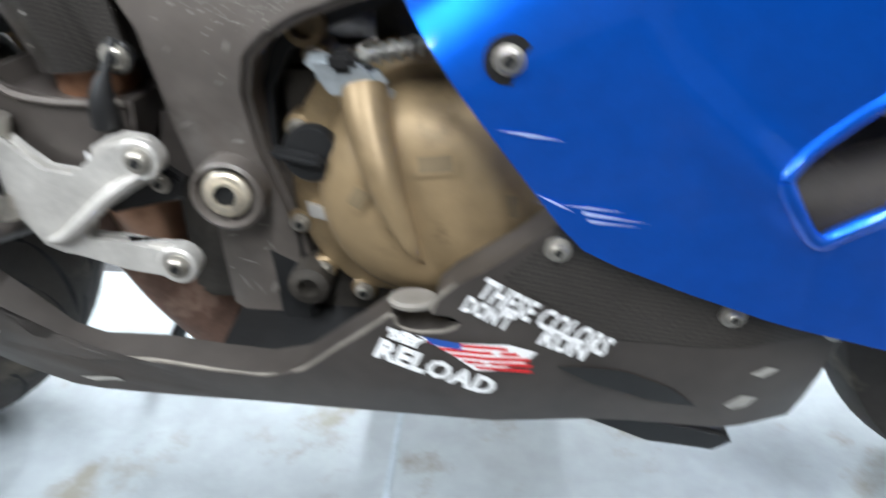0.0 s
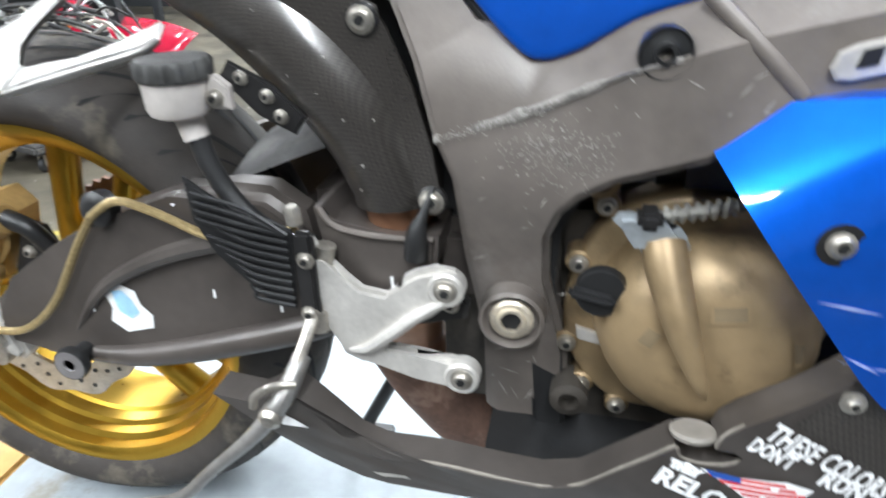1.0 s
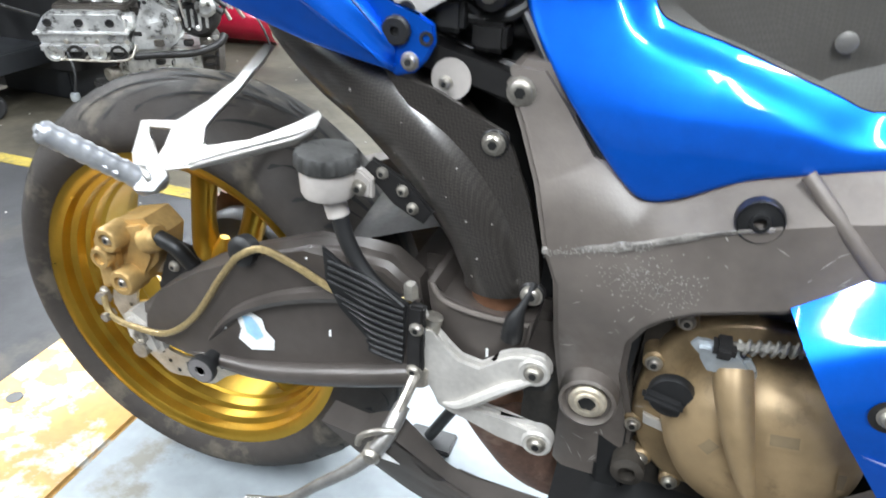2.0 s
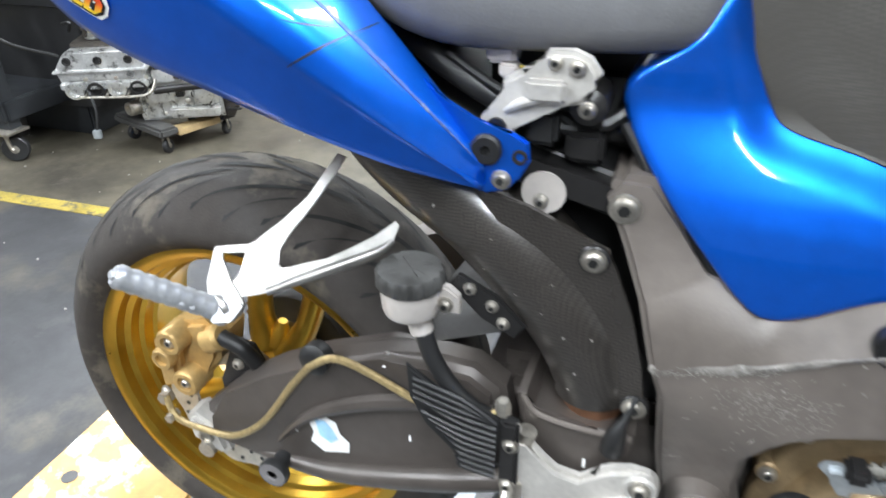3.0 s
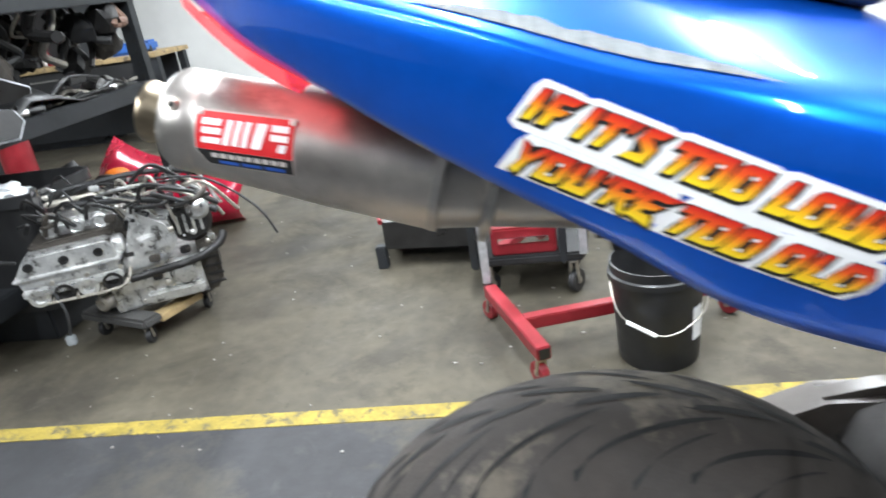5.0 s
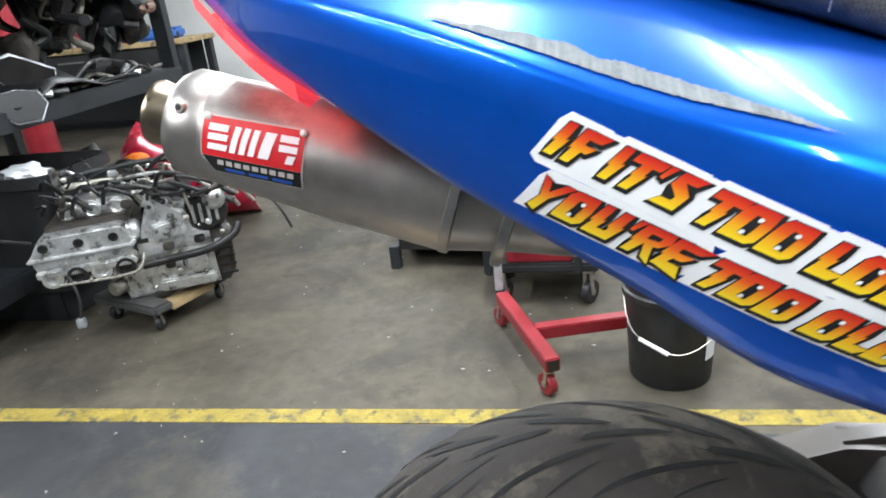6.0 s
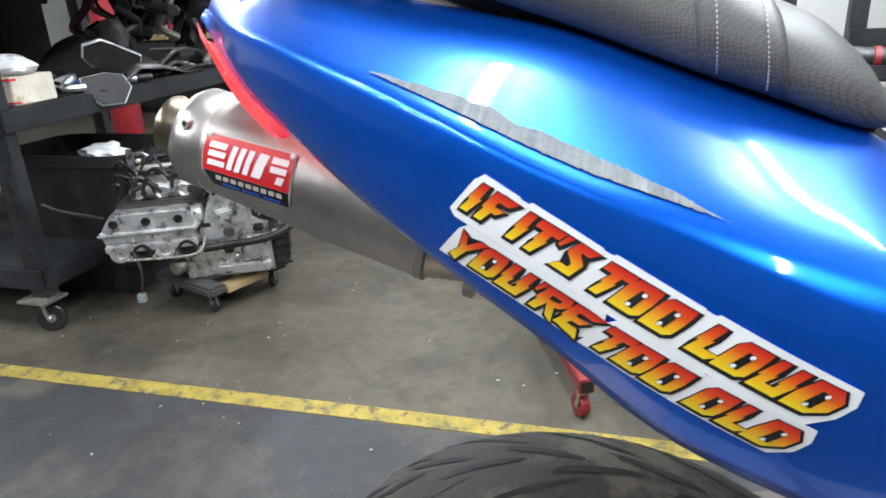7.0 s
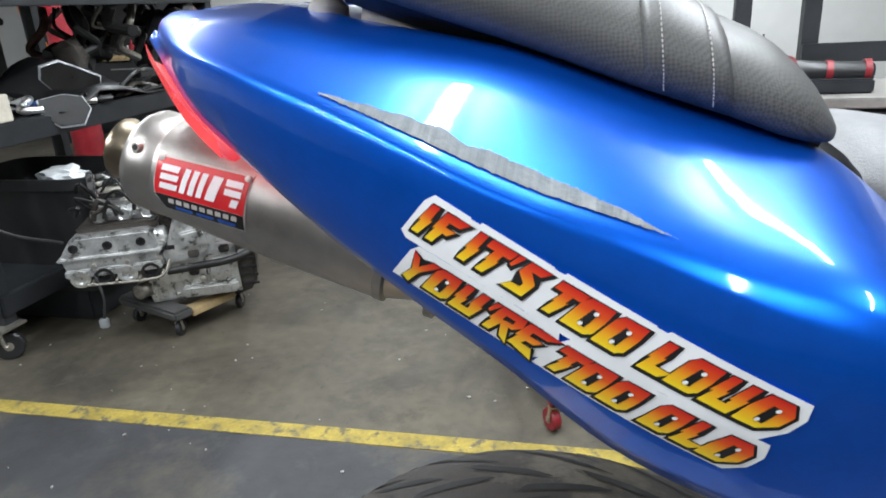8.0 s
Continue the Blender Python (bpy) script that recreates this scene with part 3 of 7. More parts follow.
def pad_gap(x, z):
    """Distance from the pad's edge, minus inside."""
    d = np.hypot(PADL[:, 0] - x, PADL[:, 1] - z)
    inside, n_ = False, len(PADL)
    for a, b in zip(PADL, np.roll(PADL, -1, 0)):
        if (a[1] > z) != (b[1] > z) and x < (b[0] - a[0]) * (z - a[1]) / (b[1] - a[1]) + a[0]:
            inside = not inside
    return float(-d.min() if inside else d.min())


# the tank side leans in below a shoulder and stands upright above it
SHOULDER_Z = [0.93, 0.98, 1.00, 1.02, 1.04, 1.06, 1.08, 1.092, 1.10, 1.11, 1.15, 1.20]
SHOULDER_Y = [-0.009, -0.004, -0.001, 0.004, 0.012, 0.0215, 0.0315, 0.0365, 0.0385, 0.0390, 0.0380, 0.0385]


def tank_rows():
    levels = [(0.97, 0.02), (1.0, -0.150), (0.997, -0.158), (0.99, -0.163), (0.98, -0.1655)] + [(float(s), float(-0.172 + 0.006 * s ** 2)) for s in np.linspace(0.965, 0.05, 34)]
    out = []
    for row in rings(TANK, ctr, levels, 6):
        new_row = []
        for x, y, z in row:
            g = min(1.0, max(0.0, (0.026 - pad_gap(x, z)) / 0.026)) if y < -0.13 else 0.0
            lean = float(np.interp(z, SHOULDER_Z, SHOULDER_Y)) * min(1.0, max(0.0, -y / 0.15)) - 0.06 * max(0.0, x - 0.60)
            new_row.append((x, y + lean + 0.009 * g * g * (3 - 2 * g), z))
        out.append(new_row)
    return out


tank = part("fuel_tank", loft(tank_rows(), closed=True, caps=True), BLUE, bike, "blue metallic fuel tank", 75)
skin_tank = BVHTree.FromObject(tank, bpy.context.evaluated_depsgraph_get())
part("fuel_tank_far_half", loft(rings(TANK, ctr, [(0.97, 0.018), (1.0, 0.125), (0.965, 0.162), (0.5, 0.185), (0.05, 0.19)]), closed=True, caps=True), BLUE, tank, "", 60)
pad_rows = [[(x, z) for x, _, z in r] for r in rings(PADP, (0.62, 1.14), [(s, 0) for s in (1.0, 0.98, 0.9, 0.75, 0.55, 0.3, 0.05)], 6)]
pad_skin = []
for k, r in enumerate(pad_rows):
    hits = [skin_tank.ray_cast(Vector((x, -2, z)), Vector((0, 1, 0)))[0] for x, z in r]
    pad_skin.append([(x, (q.y if q else -0.16) - (0.0025 if k else -0.001), z) for (x, z), q in zip(r, hits)])
part("tank_pad", loft(pad_skin, closed=True, caps=True), PAD, tank, "dull brown-black carbon tank pad", 50)
part("pad_badge", lathe([(0.0075, 0), (0.0075, 0.002), (0.006, 0.0026), (0.0, 0.0026)], (0.676, -0.150, 1.086), (0.676, -0.30, 1.086), 20), BRIGHT, tank)

part("tank_gasket", tube([(x, -0.152 + 0.24 * (max(z, 0.95) - 1.0), z - 0.003) for x, z in TANK[1:9]], 0.0045, 8), BLACK, tank, "black rubber tank seal")

# main frame: upper facet, side face and pivot column
FY = {}
fb = bmesh.new()


def fv(x, y, z):
    k = (x, z)
    if k not in FY:
        FY[k] = fb.verts.new((x, y, z))
    return FY[k]


R1, R2, R3, R4, R5 = (0.489, -0.186, 0.893), (0.556, -0.194, 0.918), (0.622, -0.197, 0.946), (0.706, -0.199, 0.972), (0.86, -0.205, 1.01)
D1 = (0.588, -0.197, 0.842)
S1, S2, S3, S4 = (0.436, -0.164, 1.034), (0.455, -0.172, 0.995), (0.473, -0.178, 0.95), (0.446, -0.160, 1.048)
T1, T2, T3, T4, T5, T6, T7, T8 = (0.472, -0.156, 1.046), (0.496, -0.158, 1.017), (0.524, -0.162, 0.98), (0.56, -0.166, 0.951), (0.592, -0.167, 0.958), (0.63, -0.168, 0.981), (0.691, -0.17, 0.999), (0.86, -0.17, 1.045)
uppers = [[S4, S1, S2, T2, T1], [S2, S3, T3, T2], [S3, R1, R2, T4, T3], [R2, R3, T6, T5, T4], [R3, R4, T7, T6], [R4, R5, T8, T7]]
R1 = (0.489, -0.182, 0.893)
D1 = (0.588, -0.197, 0.842)
side = [R1, D1, (0.602, -0.199, 0.856), (0.626, -0.200, 0.869), (0.684, -0.203, 0.888), (0.715, -0.204, 0.905), (0.86, -0.209, 0.95), R5, R4, R3, R2]
column = [R1, (0.500, -0.172, 0.855), (0.507, -0.160, 0.783), (0.522, -0.150, 0.70), (0.523, -0.142, 0.612), (0.532, -0.142, 0.602), (0.590, -0.145, 0.604), (0.600, -0.146, 0.615), (0.598, -0.153, 0.69), (0.592, -0.158, 0.72), (0.580, -0.168, 0.768), (0.579, -0.184, 0.815), D1]
faces = [fb.faces.new([fv(*p) for p in poly]) for poly in (*uppers, side, column)]
bmesh.ops.recalc_face_normals(fb, faces=fb.faces)
got = bmesh.ops.extrude_face_region(fb, geom=faces)
for v in [g for g in got["geom"] if isinstance(g, bmesh.types.BMVert)]:
    v.co.y += 0.075
bmesh.ops.triangulate(fb, faces=[f for f in fb.faces if len(f.verts) > 4])
rim_edges = [e for e in fb.edges if len(e.link_faces) == 2 and e.calc_face_angle(0) > 0.9]
bmesh.ops.bevel(fb, geom=rim_edges, offset=0.006, segments=2, affect="EDGES", clamp_overlap=True)
frame_ob = part("main_frame", fb, FRAME, bike, "dark grey cast frame spar, worn and stained", 32)
lip = [(0.60, 0.60), (0.593, 0.69), (0.580, 0.76), (0.583, 0.812), (0.600, 0.842), (0.632, 0.860), (0.70, 0.882), (0.78, 0.91), (0.78, 0.93), (0.69, 0.90), (0.62, 0.88), (0.58, 0.85), (0.56, 0.80), (0.56, 0.75), (0.57, 0.60)]
part("frame_inner_wall", plate(lip, -0.150, -0.09, 0.004), BLACK, bike)
far_frame = plate([(x, z) for x, y, z in (R1, R2, R3, R4, R5)] + [(0.86, 0.95), (0.684, 0.888), (0.588, 0.842), (0.58, 0.72), (0.585, 0.61), (0.525, 0.61), (0.507, 0.783)], 0.12, 0.19, 0.006)
part("frame_far_spar", far_frame, FRAME, bike)
part("frame_rib", tube([(0.674, -0.1775, 0.996), (0.706, -0.1965, 0.966), (0.736, -0.2010, 0.936)], 0.0060, 10), FRAME, frame_ob)
# rubber plug and pivot nut
part("frame_plug", lathe([(0.0180, -0.006), (0.0180, 0.002), (0.0168, 0.004), (0.0158, 0.002), (0.0115, 0.002), (0.0075, 0.003), (0.0072, 0.0055), (0.0048, 0.0055), (0.0045, -0.002), (0, -0.002)], (0.649, -0.1945, 0.961), (0.649, -0.4, 0.966), 28), BLACK, frame_ob, "black rubber frame plug")
flake = bmesh.new()
frng = random.Random(8)
for k in range(520):
    fx, fz = frng.gauss(0.580, 0.024), frng.gauss(0.892, 0.013)
    if k % 3 == 0:
        u = frng.random()
        fx, fz = 0.492 + 0.09 * u, 0.895 + 0.032 * u + frng.gauss(0, 0.002)
    s = frng.uniform(0.0004, 0.0011)
    y = -0.188 - 0.009 * min(1, max(0, (fx - 0.489) / 0.07)) - 0.0022
    flake.faces.new([flake.verts.new((fx + s * math.cos(a) * frng.uniform(0.5, 1.4), y, fz + s * math.sin(a) * frng.uniform(0.5, 1.2))) for a in (0.3, 1.6, 2.9, 4.4)])
part("paint_flakes", flake, mat("bare_alloy_flakes", (0.42, 0.40, 0.37), 0.45, 0.4), frame_ob, "pale chipped paint specks")["kind"] = "stuff"
wear = []
for i, (x, y, z) in enumerate(spline([R1, R2, R3, (0.66, -0.198, 0.958)], 14)):
    w = 0.0052 * (0.5 + 0.9 * abs(noise.noise(Vector((i * 0.41, 1, 5))))) * (1 if i < 26 else 0.4)
    wear.append([(x, y - 0.0012, z - w), (x, y - 0.0016, z + 0.001), (x, y + 0.001 - 0.0012, z + w * 1.1)])
part("edge_wear", loft(wear), mat("rubbed_bare_edge", (0.20, 0.185, 0.17), 0.55, 0.2, 0.5, 60, 0.3, 200, alt=(0.42, 0.40, 0.37), alt_amount=0.22, alt_scale=70), frame_ob, "rubbed bare frame edge")
part("pivot_boss", lathe([(0.029, -0.04), (0.028, 0.002), (0.025, 0.004), (0.023, 0.001), (0.0215, -0.003), (0, -0.003)], (0.551, -0.180, 0.737), (0.551, -0.4, 0.737), 32), FRAME, frame_ob)
part("pivot_nut", lathe([(0.0185, 0), (0.0185, 0.004), (0.016, 0.006), (0.0125, 0.006), (0.0115, 0.0085), (0.009, 0.0085), (0.0088, 0.001), (0, 0.001)], (0.551, -0.1785, 0.739), (0.551, -0.4, 0.739), 20), mat("pale_zinc_nut", (0.62, 0.55, 0.44), 0.45, 0.7, 0.3, 80), frame_ob, "worn pale pivot nut")
part("pivot_socket", lathe([(0.0088, 0.0052), (0.0088, 0.0056), (0, 0.0056)], (0.551, -0.1785, 0.739), (0.551, -0.4, 0.739), 6), INK, frame_ob)
bolt(frame_ob, 0.453, -0.166, 1.024, 0.010)
skin_frame = BVHTree.FromObject(frame_ob, bpy.context.evaluated_depsgraph_get())
CHIP = mat("pale_paint_chip", (0.40, 0.38, 0.35), 0.6, 0.1)
crng = random.Random(21)
for k in range(26):
    cx, cz = (crng.uniform(0.53, 0.575), crng.uniform(0.615, 0.72)) if k < 12 else (crng.uniform(0.52, 0.60), crng.uniform(0.78, 0.86)) if k < 18 else (crng.uniform(0.60, 0.72), crng.uniform(0.90, 0.95))
    ang, ln, wd = crng.uniform(-1.2, 1.2), crng.uniform(0.002, 0.010), crng.uniform(0.0003, 0.0007)
    ca, sa = math.cos(ang), math.sin(ang)
    part("paint_scratch", wrap(flat([(cx - ca * ln, cz - sa * ln), (cx - sa * wd, cz + ca * wd), (cx + ca * ln, cz + sa * ln), (cx + sa * wd, cz - ca * wd)]), lambda u, v: (u, v), skin_frame, 0.0012), CHIP, frame_ob)
# badge plate, plain bars instead of its lettering
badge = part("frame_badge", plate([(0.745, 0.955), (0.748, 0.965), (0.757, 0.970), (0.845, 0.993), (0.848, 0.972), (0.758, 0.948), (0.749, 0.948)], -0.209, -0.204, 0.0015), SILVER, frame_ob, "white oval badge plate")
for i in range(4):
    bx = 0.758 + 0.02 * i
    part("badge_bar", plate([(bx, 0.956 + 0.005 * i), (bx + 0.003, 0.967 + 0.005 * i), (bx + 0.014, 0.970 + 0.005 * i), (bx + 0.012, 0.959 + 0.005 * i)], -0.2105, -0.208, 0), INK, badge)

# seat subframe rail, brackets
part("seat_rail", plate([(0.36, 1.052), (0.44, 1.028), (0.462, 1.034), (0.466, 1.012), (0.44, 1.006), (0.36, 1.03), (0.22, 1.10), (0.22, 1.12)], -0.150, -0.115, 0.005), SATIN, bike, "black seat rail")
part("seat_rail", plate([(0.36, 1.052), (0.45, 1.03), (0.45, 1.01), (0.36, 1.03), (0.0, 1.2), (0.0, 1.23)], 0.115, 0.150, 0.005), SATIN, bike)
tabb = part("side_tab", plate([(0.330, 1.032), (0.312, 1.060), (0.288, 1.108), (0.296, 1.112), (0.312, 1.095), (0.334, 1.083), (0.365, 1.077), (0.378, 1.070), (0.380, 1.055), (0.372, 1.040), (0.362, 1.029), (0.345, 1.024)], -0.1715, -0.166, 0.002), BLUE, bike, "blue painted bracket")
part("grommet", lathe([(0.0125, 0), (0.0125, 0.004), (0.0105, 0.006), (0.004, 0.006), (0.0035, 0.002), (0, 0.002)], (0.346, -0.171, 1.062), (0.346, -1, 1.062), 24), BLACK, tabb)
part("grommet", lathe([(0.006, 0), (0.006, 0.002), (0.0035, 0.002), (0.003, 0.0), (0, 0.0)], (0.372, -0.171, 1.058), (0.372, -1, 1.058), 18), INK, tabb)
bolt(tabb, 0.358, -0.172, 1.038, 0.0065)
brk = part("silver_bracket", plate([(0.337, 1.083), (0.336, 1.074), (0.342, 1.067), (0.353, 1.064), (0.361, 1.070), (0.366, 1.082), (0.383, 1.092), (0.413, 1.099), (0.418, 1.114), (0.425, 1.121), (0.417, 1.132), (0.405, 1.137), (0.386, 1.136), (0.382, 1.124), (0.368, 1.121), (0.354, 1.113), (0.355, 1.099), (0.349, 1.091)], -0.162, -0.146, 0.004), SILVER, bike, "cast silver seat bracket")
part("grommet", lathe([(0.008, 0), (0.008, 0.003), (0.003, 0.003), (0, 0.001)], (0.3505, -0.162, 1.0765), (0.3505, -1, 1.0765), 20), BLACK, brk)
bolt(brk, 0.4085, -0.162, 1.1255, 0.0052)
bolt(brk, 0.3925, -0.162, 1.1285, 0.0045)
part("bracket_rib", box(0.372, 0.402, -0.170, -0.160, 1.100, 1.117, 0.003), SILVER, brk)
part("bracket_web", tube([(0.357, -0.1625, 1.090), (0.372, -0.165, 1.099), (0.392, -0.164, 1.104)], [0.002, 0.004, 0.003], 8), SILVER, brk)
part("clip", box(0.333, 0.357, -0.135, -0.115, 1.117, 1.136, 0.003), CLOUDY, bike)
part("clip", box(0.345, 0.36, -0.140, -0.125, 1.108, 1.119, 0.002), CLOUDY, bike)
part("seat_catch", plate([(0.176, 1.205), (0.19, 1.210), (0.212, 1.190), (0.207, 1.174), (0.192, 1.182)], -0.135, -0.12, 0.002), BLACK, bike)
bolt(bike, 0.190, -0.136, 1.196, 0.005)
part("wiring_loom", tube([(0.26, -0.11, 1.13), (0.32, -0.125, 1.098), (0.38, -0.12, 1.07), (0.44, -0.10, 1.06), (0.5, -0.09, 1.03)], 0.011, 10), BLACK, bike)
part("wiring_loom", tube([(0.28, -0.12, 1.115), (0.36, -0.13, 1.075), (0.43, -0.125, 1.075), (0.46, -0.10, 1.11)], 0.006, 8), BLACK, bike)
part("wire", tube([(0.36, -0.13, 1.115), (0.385, -0.135, 1.112), (0.40, -0.13, 1.12)], 0.0018, 6), mat("yellow_wire", (0.6, 0.45, 0.03), 0.5), bike)
part("airbox", box(0.32, 0.56, -0.085, 0.10, 0.90, 1.12, 0.02), BLACK, bike)
part("inner_filler", box(0.45, 0.54, -0.12, -0.02, 0.80, 0.98, 0.01), BLACK, bike)
part("rubber_mount", lathe([(0.014, -0.02), (0.014, 0.02), (0.006, 0.026), (0, 0.026)], (0.417, -0.13, 1.094), (0.417, -0.4, 1.094), 16), SATIN, bike)
bolt(bike, 0.417, -0.156, 1.094, 0.0055)
part("connector", box(0.37, 0.395, -0.15, -0.12, 1.06, 1.088, 0.004), BLACK, bike)
part("connector", box(0.40, 0.43, -0.14, -0.11, 1.045, 1.07, 0.004), SATIN, bike)
part("wiring_loom", tube([(0.30, -0.125, 1.12), (0.345, -0.135, 1.098), (0.38, -0.14, 1.09), (0.42, -0.12, 1.06)], 0.004, 8), BLACK, bike)
part("seat_corner", crumpled_corner(), CLOUDY, bike, "white worn seat corner")


# rear wheel
wheel = new("rear_wheel")
wheel.parent = bike


def round_y(profile, n=96, centre=(0, 0, AXLE)):
    """Turns (radius, y) rows round the axle."""
    rows = [[(centre[0] + r * math.cos(2 * math.pi * i / n), y, centre[2] + r * math.sin(2 * math.pi * i / n)) for i in range(n)] for r, y in profile]
    return loft(rows + [rows[0]], closed=True)


def merged(bm):
    bmesh.ops.remove_doubles(bm, verts=bm.verts, dist=1e-5)
    return bm


half = [(0.2325, 0.083), (0.2325, 0.079), (0.224, 0.077), (0.2195, 0.073), (0.216, 0.062), (0.205, 0.052), (0.200, 0.035), (0.199, 0.0)]
inner = [(0.190, 0.0), (0.190, 0.022), (0.1945, 0.026), (0.196, 0.042), (0.202, 0.046), (0.2035, 0.060), (0.211, 0.0645), (0.2135, 0.077), (0.219, 0.081), (0.226, 0.083)]
prof = [(r, -y) for r, y in half] + [(r, y) for r, y in reversed(half[:-1])] + [(r, y) for r, y in reversed(inner)] + [(r, -y) for r, y in inner[1:]]
rim = part("rim", merged(round_y(prof)), GOLD, wheel, "gold anodised wheel rim", 30)
crown = []
for a in np.linspace(-1, 1, 15):
    y = 0.096 * math.sin(a * 1.18) / math.sin(1.18)
    crown.append((0.258 + 0.053 * (math.cos(a * 1.18) - math.cos(1.18)) / (1 - math.cos(1.18)), y))
tyre_prof = [(0.228, -0.080), (0.234, -0.088), (0.246, -0.095)] + crown + [(0.246, 0.095), (0.234, 0.088), (0.228, 0.080), (0.224, 0.0)]
tyre = part("tyre", merged(round_y(tyre_prof, 120)), RUBBER, wheel, "dusty worn black road tyre", 40)


def crown_r(y):
    a = math.asin(max(-1, min(1, y / 0.096 * math.sin(1.18)))) / 1.18
    return 0.258 + 0.053 * (math.cos(a * 1.18) - math.cos(1.18)) / (1 - math.cos(1.18))


# tread grooves as flat strips on the crown, their inner shade put into near-black colour
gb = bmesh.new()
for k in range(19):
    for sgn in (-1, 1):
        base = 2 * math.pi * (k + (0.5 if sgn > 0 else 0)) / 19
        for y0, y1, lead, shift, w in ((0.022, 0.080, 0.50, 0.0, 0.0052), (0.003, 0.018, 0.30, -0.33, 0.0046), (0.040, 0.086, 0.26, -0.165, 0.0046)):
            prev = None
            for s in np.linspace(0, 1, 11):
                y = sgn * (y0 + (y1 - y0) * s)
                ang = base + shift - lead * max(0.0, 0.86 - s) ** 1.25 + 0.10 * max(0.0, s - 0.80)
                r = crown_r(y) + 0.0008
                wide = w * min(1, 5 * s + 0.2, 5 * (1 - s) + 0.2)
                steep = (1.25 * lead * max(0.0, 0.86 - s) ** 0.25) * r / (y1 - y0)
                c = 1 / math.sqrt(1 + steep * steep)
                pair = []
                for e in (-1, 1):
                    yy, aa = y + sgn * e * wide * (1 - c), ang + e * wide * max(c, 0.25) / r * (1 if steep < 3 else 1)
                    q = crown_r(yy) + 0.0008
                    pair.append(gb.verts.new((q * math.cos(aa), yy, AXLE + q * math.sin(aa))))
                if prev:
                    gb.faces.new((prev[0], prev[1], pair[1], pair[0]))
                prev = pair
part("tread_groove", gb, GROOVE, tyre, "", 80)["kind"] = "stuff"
part("hub", merged(round_y([(0.02, -0.075), (0.034, -0.073), (0.036, -0.05), (0.045, -0.035), (0.050, -0.02), (0.050, 0.02), (0.045, 0.035), (0.036, 0.06), (0.02, 0.065)], 40)), GOLD, wheel, "gold wheel hub")
for k in range(3):
    a = radians(77 + 120 * k)
    for off in (-0.23, 0.23):
        r0, r1 = Vector((math.cos(a + off * 1.6), 0, math.sin(a + off * 1.6))), Vector((math.cos(a + off), 0, math.sin(a + off)))
        o = Vector((0, 0, AXLE))
        sp = tube([o + r0 * 0.042 + Vector((0, -0.012, 0)), o + r0 * 0.10 + Vector((0, -0.004, 0)), o + r1 * 0.196], [0.022, 0.016, 0.018], 12, flat=1.2)
        part("spoke", sp, GOLD, wheel)
    q = Vector((math.cos(a), 0, math.sin(a)))
    part("spoke_web", tube([Vector((0, -0.01, AXLE)) + q * 0.05, Vector((0, -0.006, AXLE)) + q * 0.085], [0.02, 0.007], 10), GOLD, wheel)
# wave brake disc and sprocket
db = bmesh.new()
n = 120
outer = [(0.108 + 0.0035 * math.cos(10 * 2 * math.pi * i / n)) for i in range(n)]
loops = []
for rad, y in ((0.07, -0.097), (None, -0.097), (None, -0.092), (0.07, -0.092)):
    loops.append([((rad or outer[i]) * math.cos(2 * math.pi * i / n), y, AXLE + (rad or outer[i]) * math.sin(2 * math.pi * i / n)) for i in range(n)])
loft(loops + [loops[0]], db, closed=True)
disc = part("brake_disc", merged(db), STEEL, wheel, "drilled wavy brake disc", 30)
hb = bmesh.new()
for i in range(36):
    a = 2 * math.pi * i / 36
    r = 0.080 + 0.009 * (i % 3)
    p = Vector((r * math.cos(a), -0.0974, AXLE + r * math.sin(a)))
    lathe([(0.003, 0), (0.003, 0.0006), (0, 0.0006)], p, p + Vector((0, -1, 0)), 8, hb)
part("disc_holes", hb, INK, disc)["kind"] = "stuff"
sb = bmesh.new()
outer = [0.107 + 0.006 * (i % 2) for i in range(84)]
loops = [[((rad or outer[i]) * math.cos(2 * math.pi * i / 84), y, AXLE + (rad or outer[i]) * math.sin(2 * math.pi * i / 84)) for i in range(84)] for rad, y in ((0.075, 0.085), (None, 0.085), (None, 0.092), (0.075, 0.092))]
loft(loops + [loops[0]], sb, closed=True)
part("sprocket", merged(sb), RUST, wheel)
part("sprocket_carrier", merged(round_y([(0.045, 0.040), (0.082, 0.046), (0.088, 0.055), (0.088, 0.080), (0.045, 0.083)], 48)), BLACK, wheel, "dark cast sprocket carrier")
part("axle", lathe([(0.011, 0), (0.011, 0.34)], (0, -0.175, AXLE), (0, 1, AXLE), 18), STEEL, wheel)

# swingarm
ARM_P = [(0.012, 0.635), (-0.004, 0.655), (0.0, 0.688), (0.04, 0.725), (0.10, 0.765), (0.16, 0.796), (0.24, 0.826), (0.30, 0.838), (0.335, 0.836), (0.365, 0.815), (0.375, 0.76), (0.372, 0.705), (0.30, 0.678), (0.22, 0.656), (0.15, 0.643), (0.09, 0.634), (0.05, 0.628)]
arm = part("swingarm", plate(ARM_P, -0.166, -0.118, 0.014, seg=3), ARM, bike, "dark grey cast swingarm")
part("swingarm_lower_lip", tube([(0.055, -0.158, 0.640), (0.15, -0.168, 0.646), (0.22, -0.170, 0.660), (0.30, -0.170, 0.683), (0.37, -0.166, 0.704), (0.385, -0.160, 0.708)], [0.006, 0.011, 0.013, 0.014, 0.013, 0.009], 10), ARM, arm)
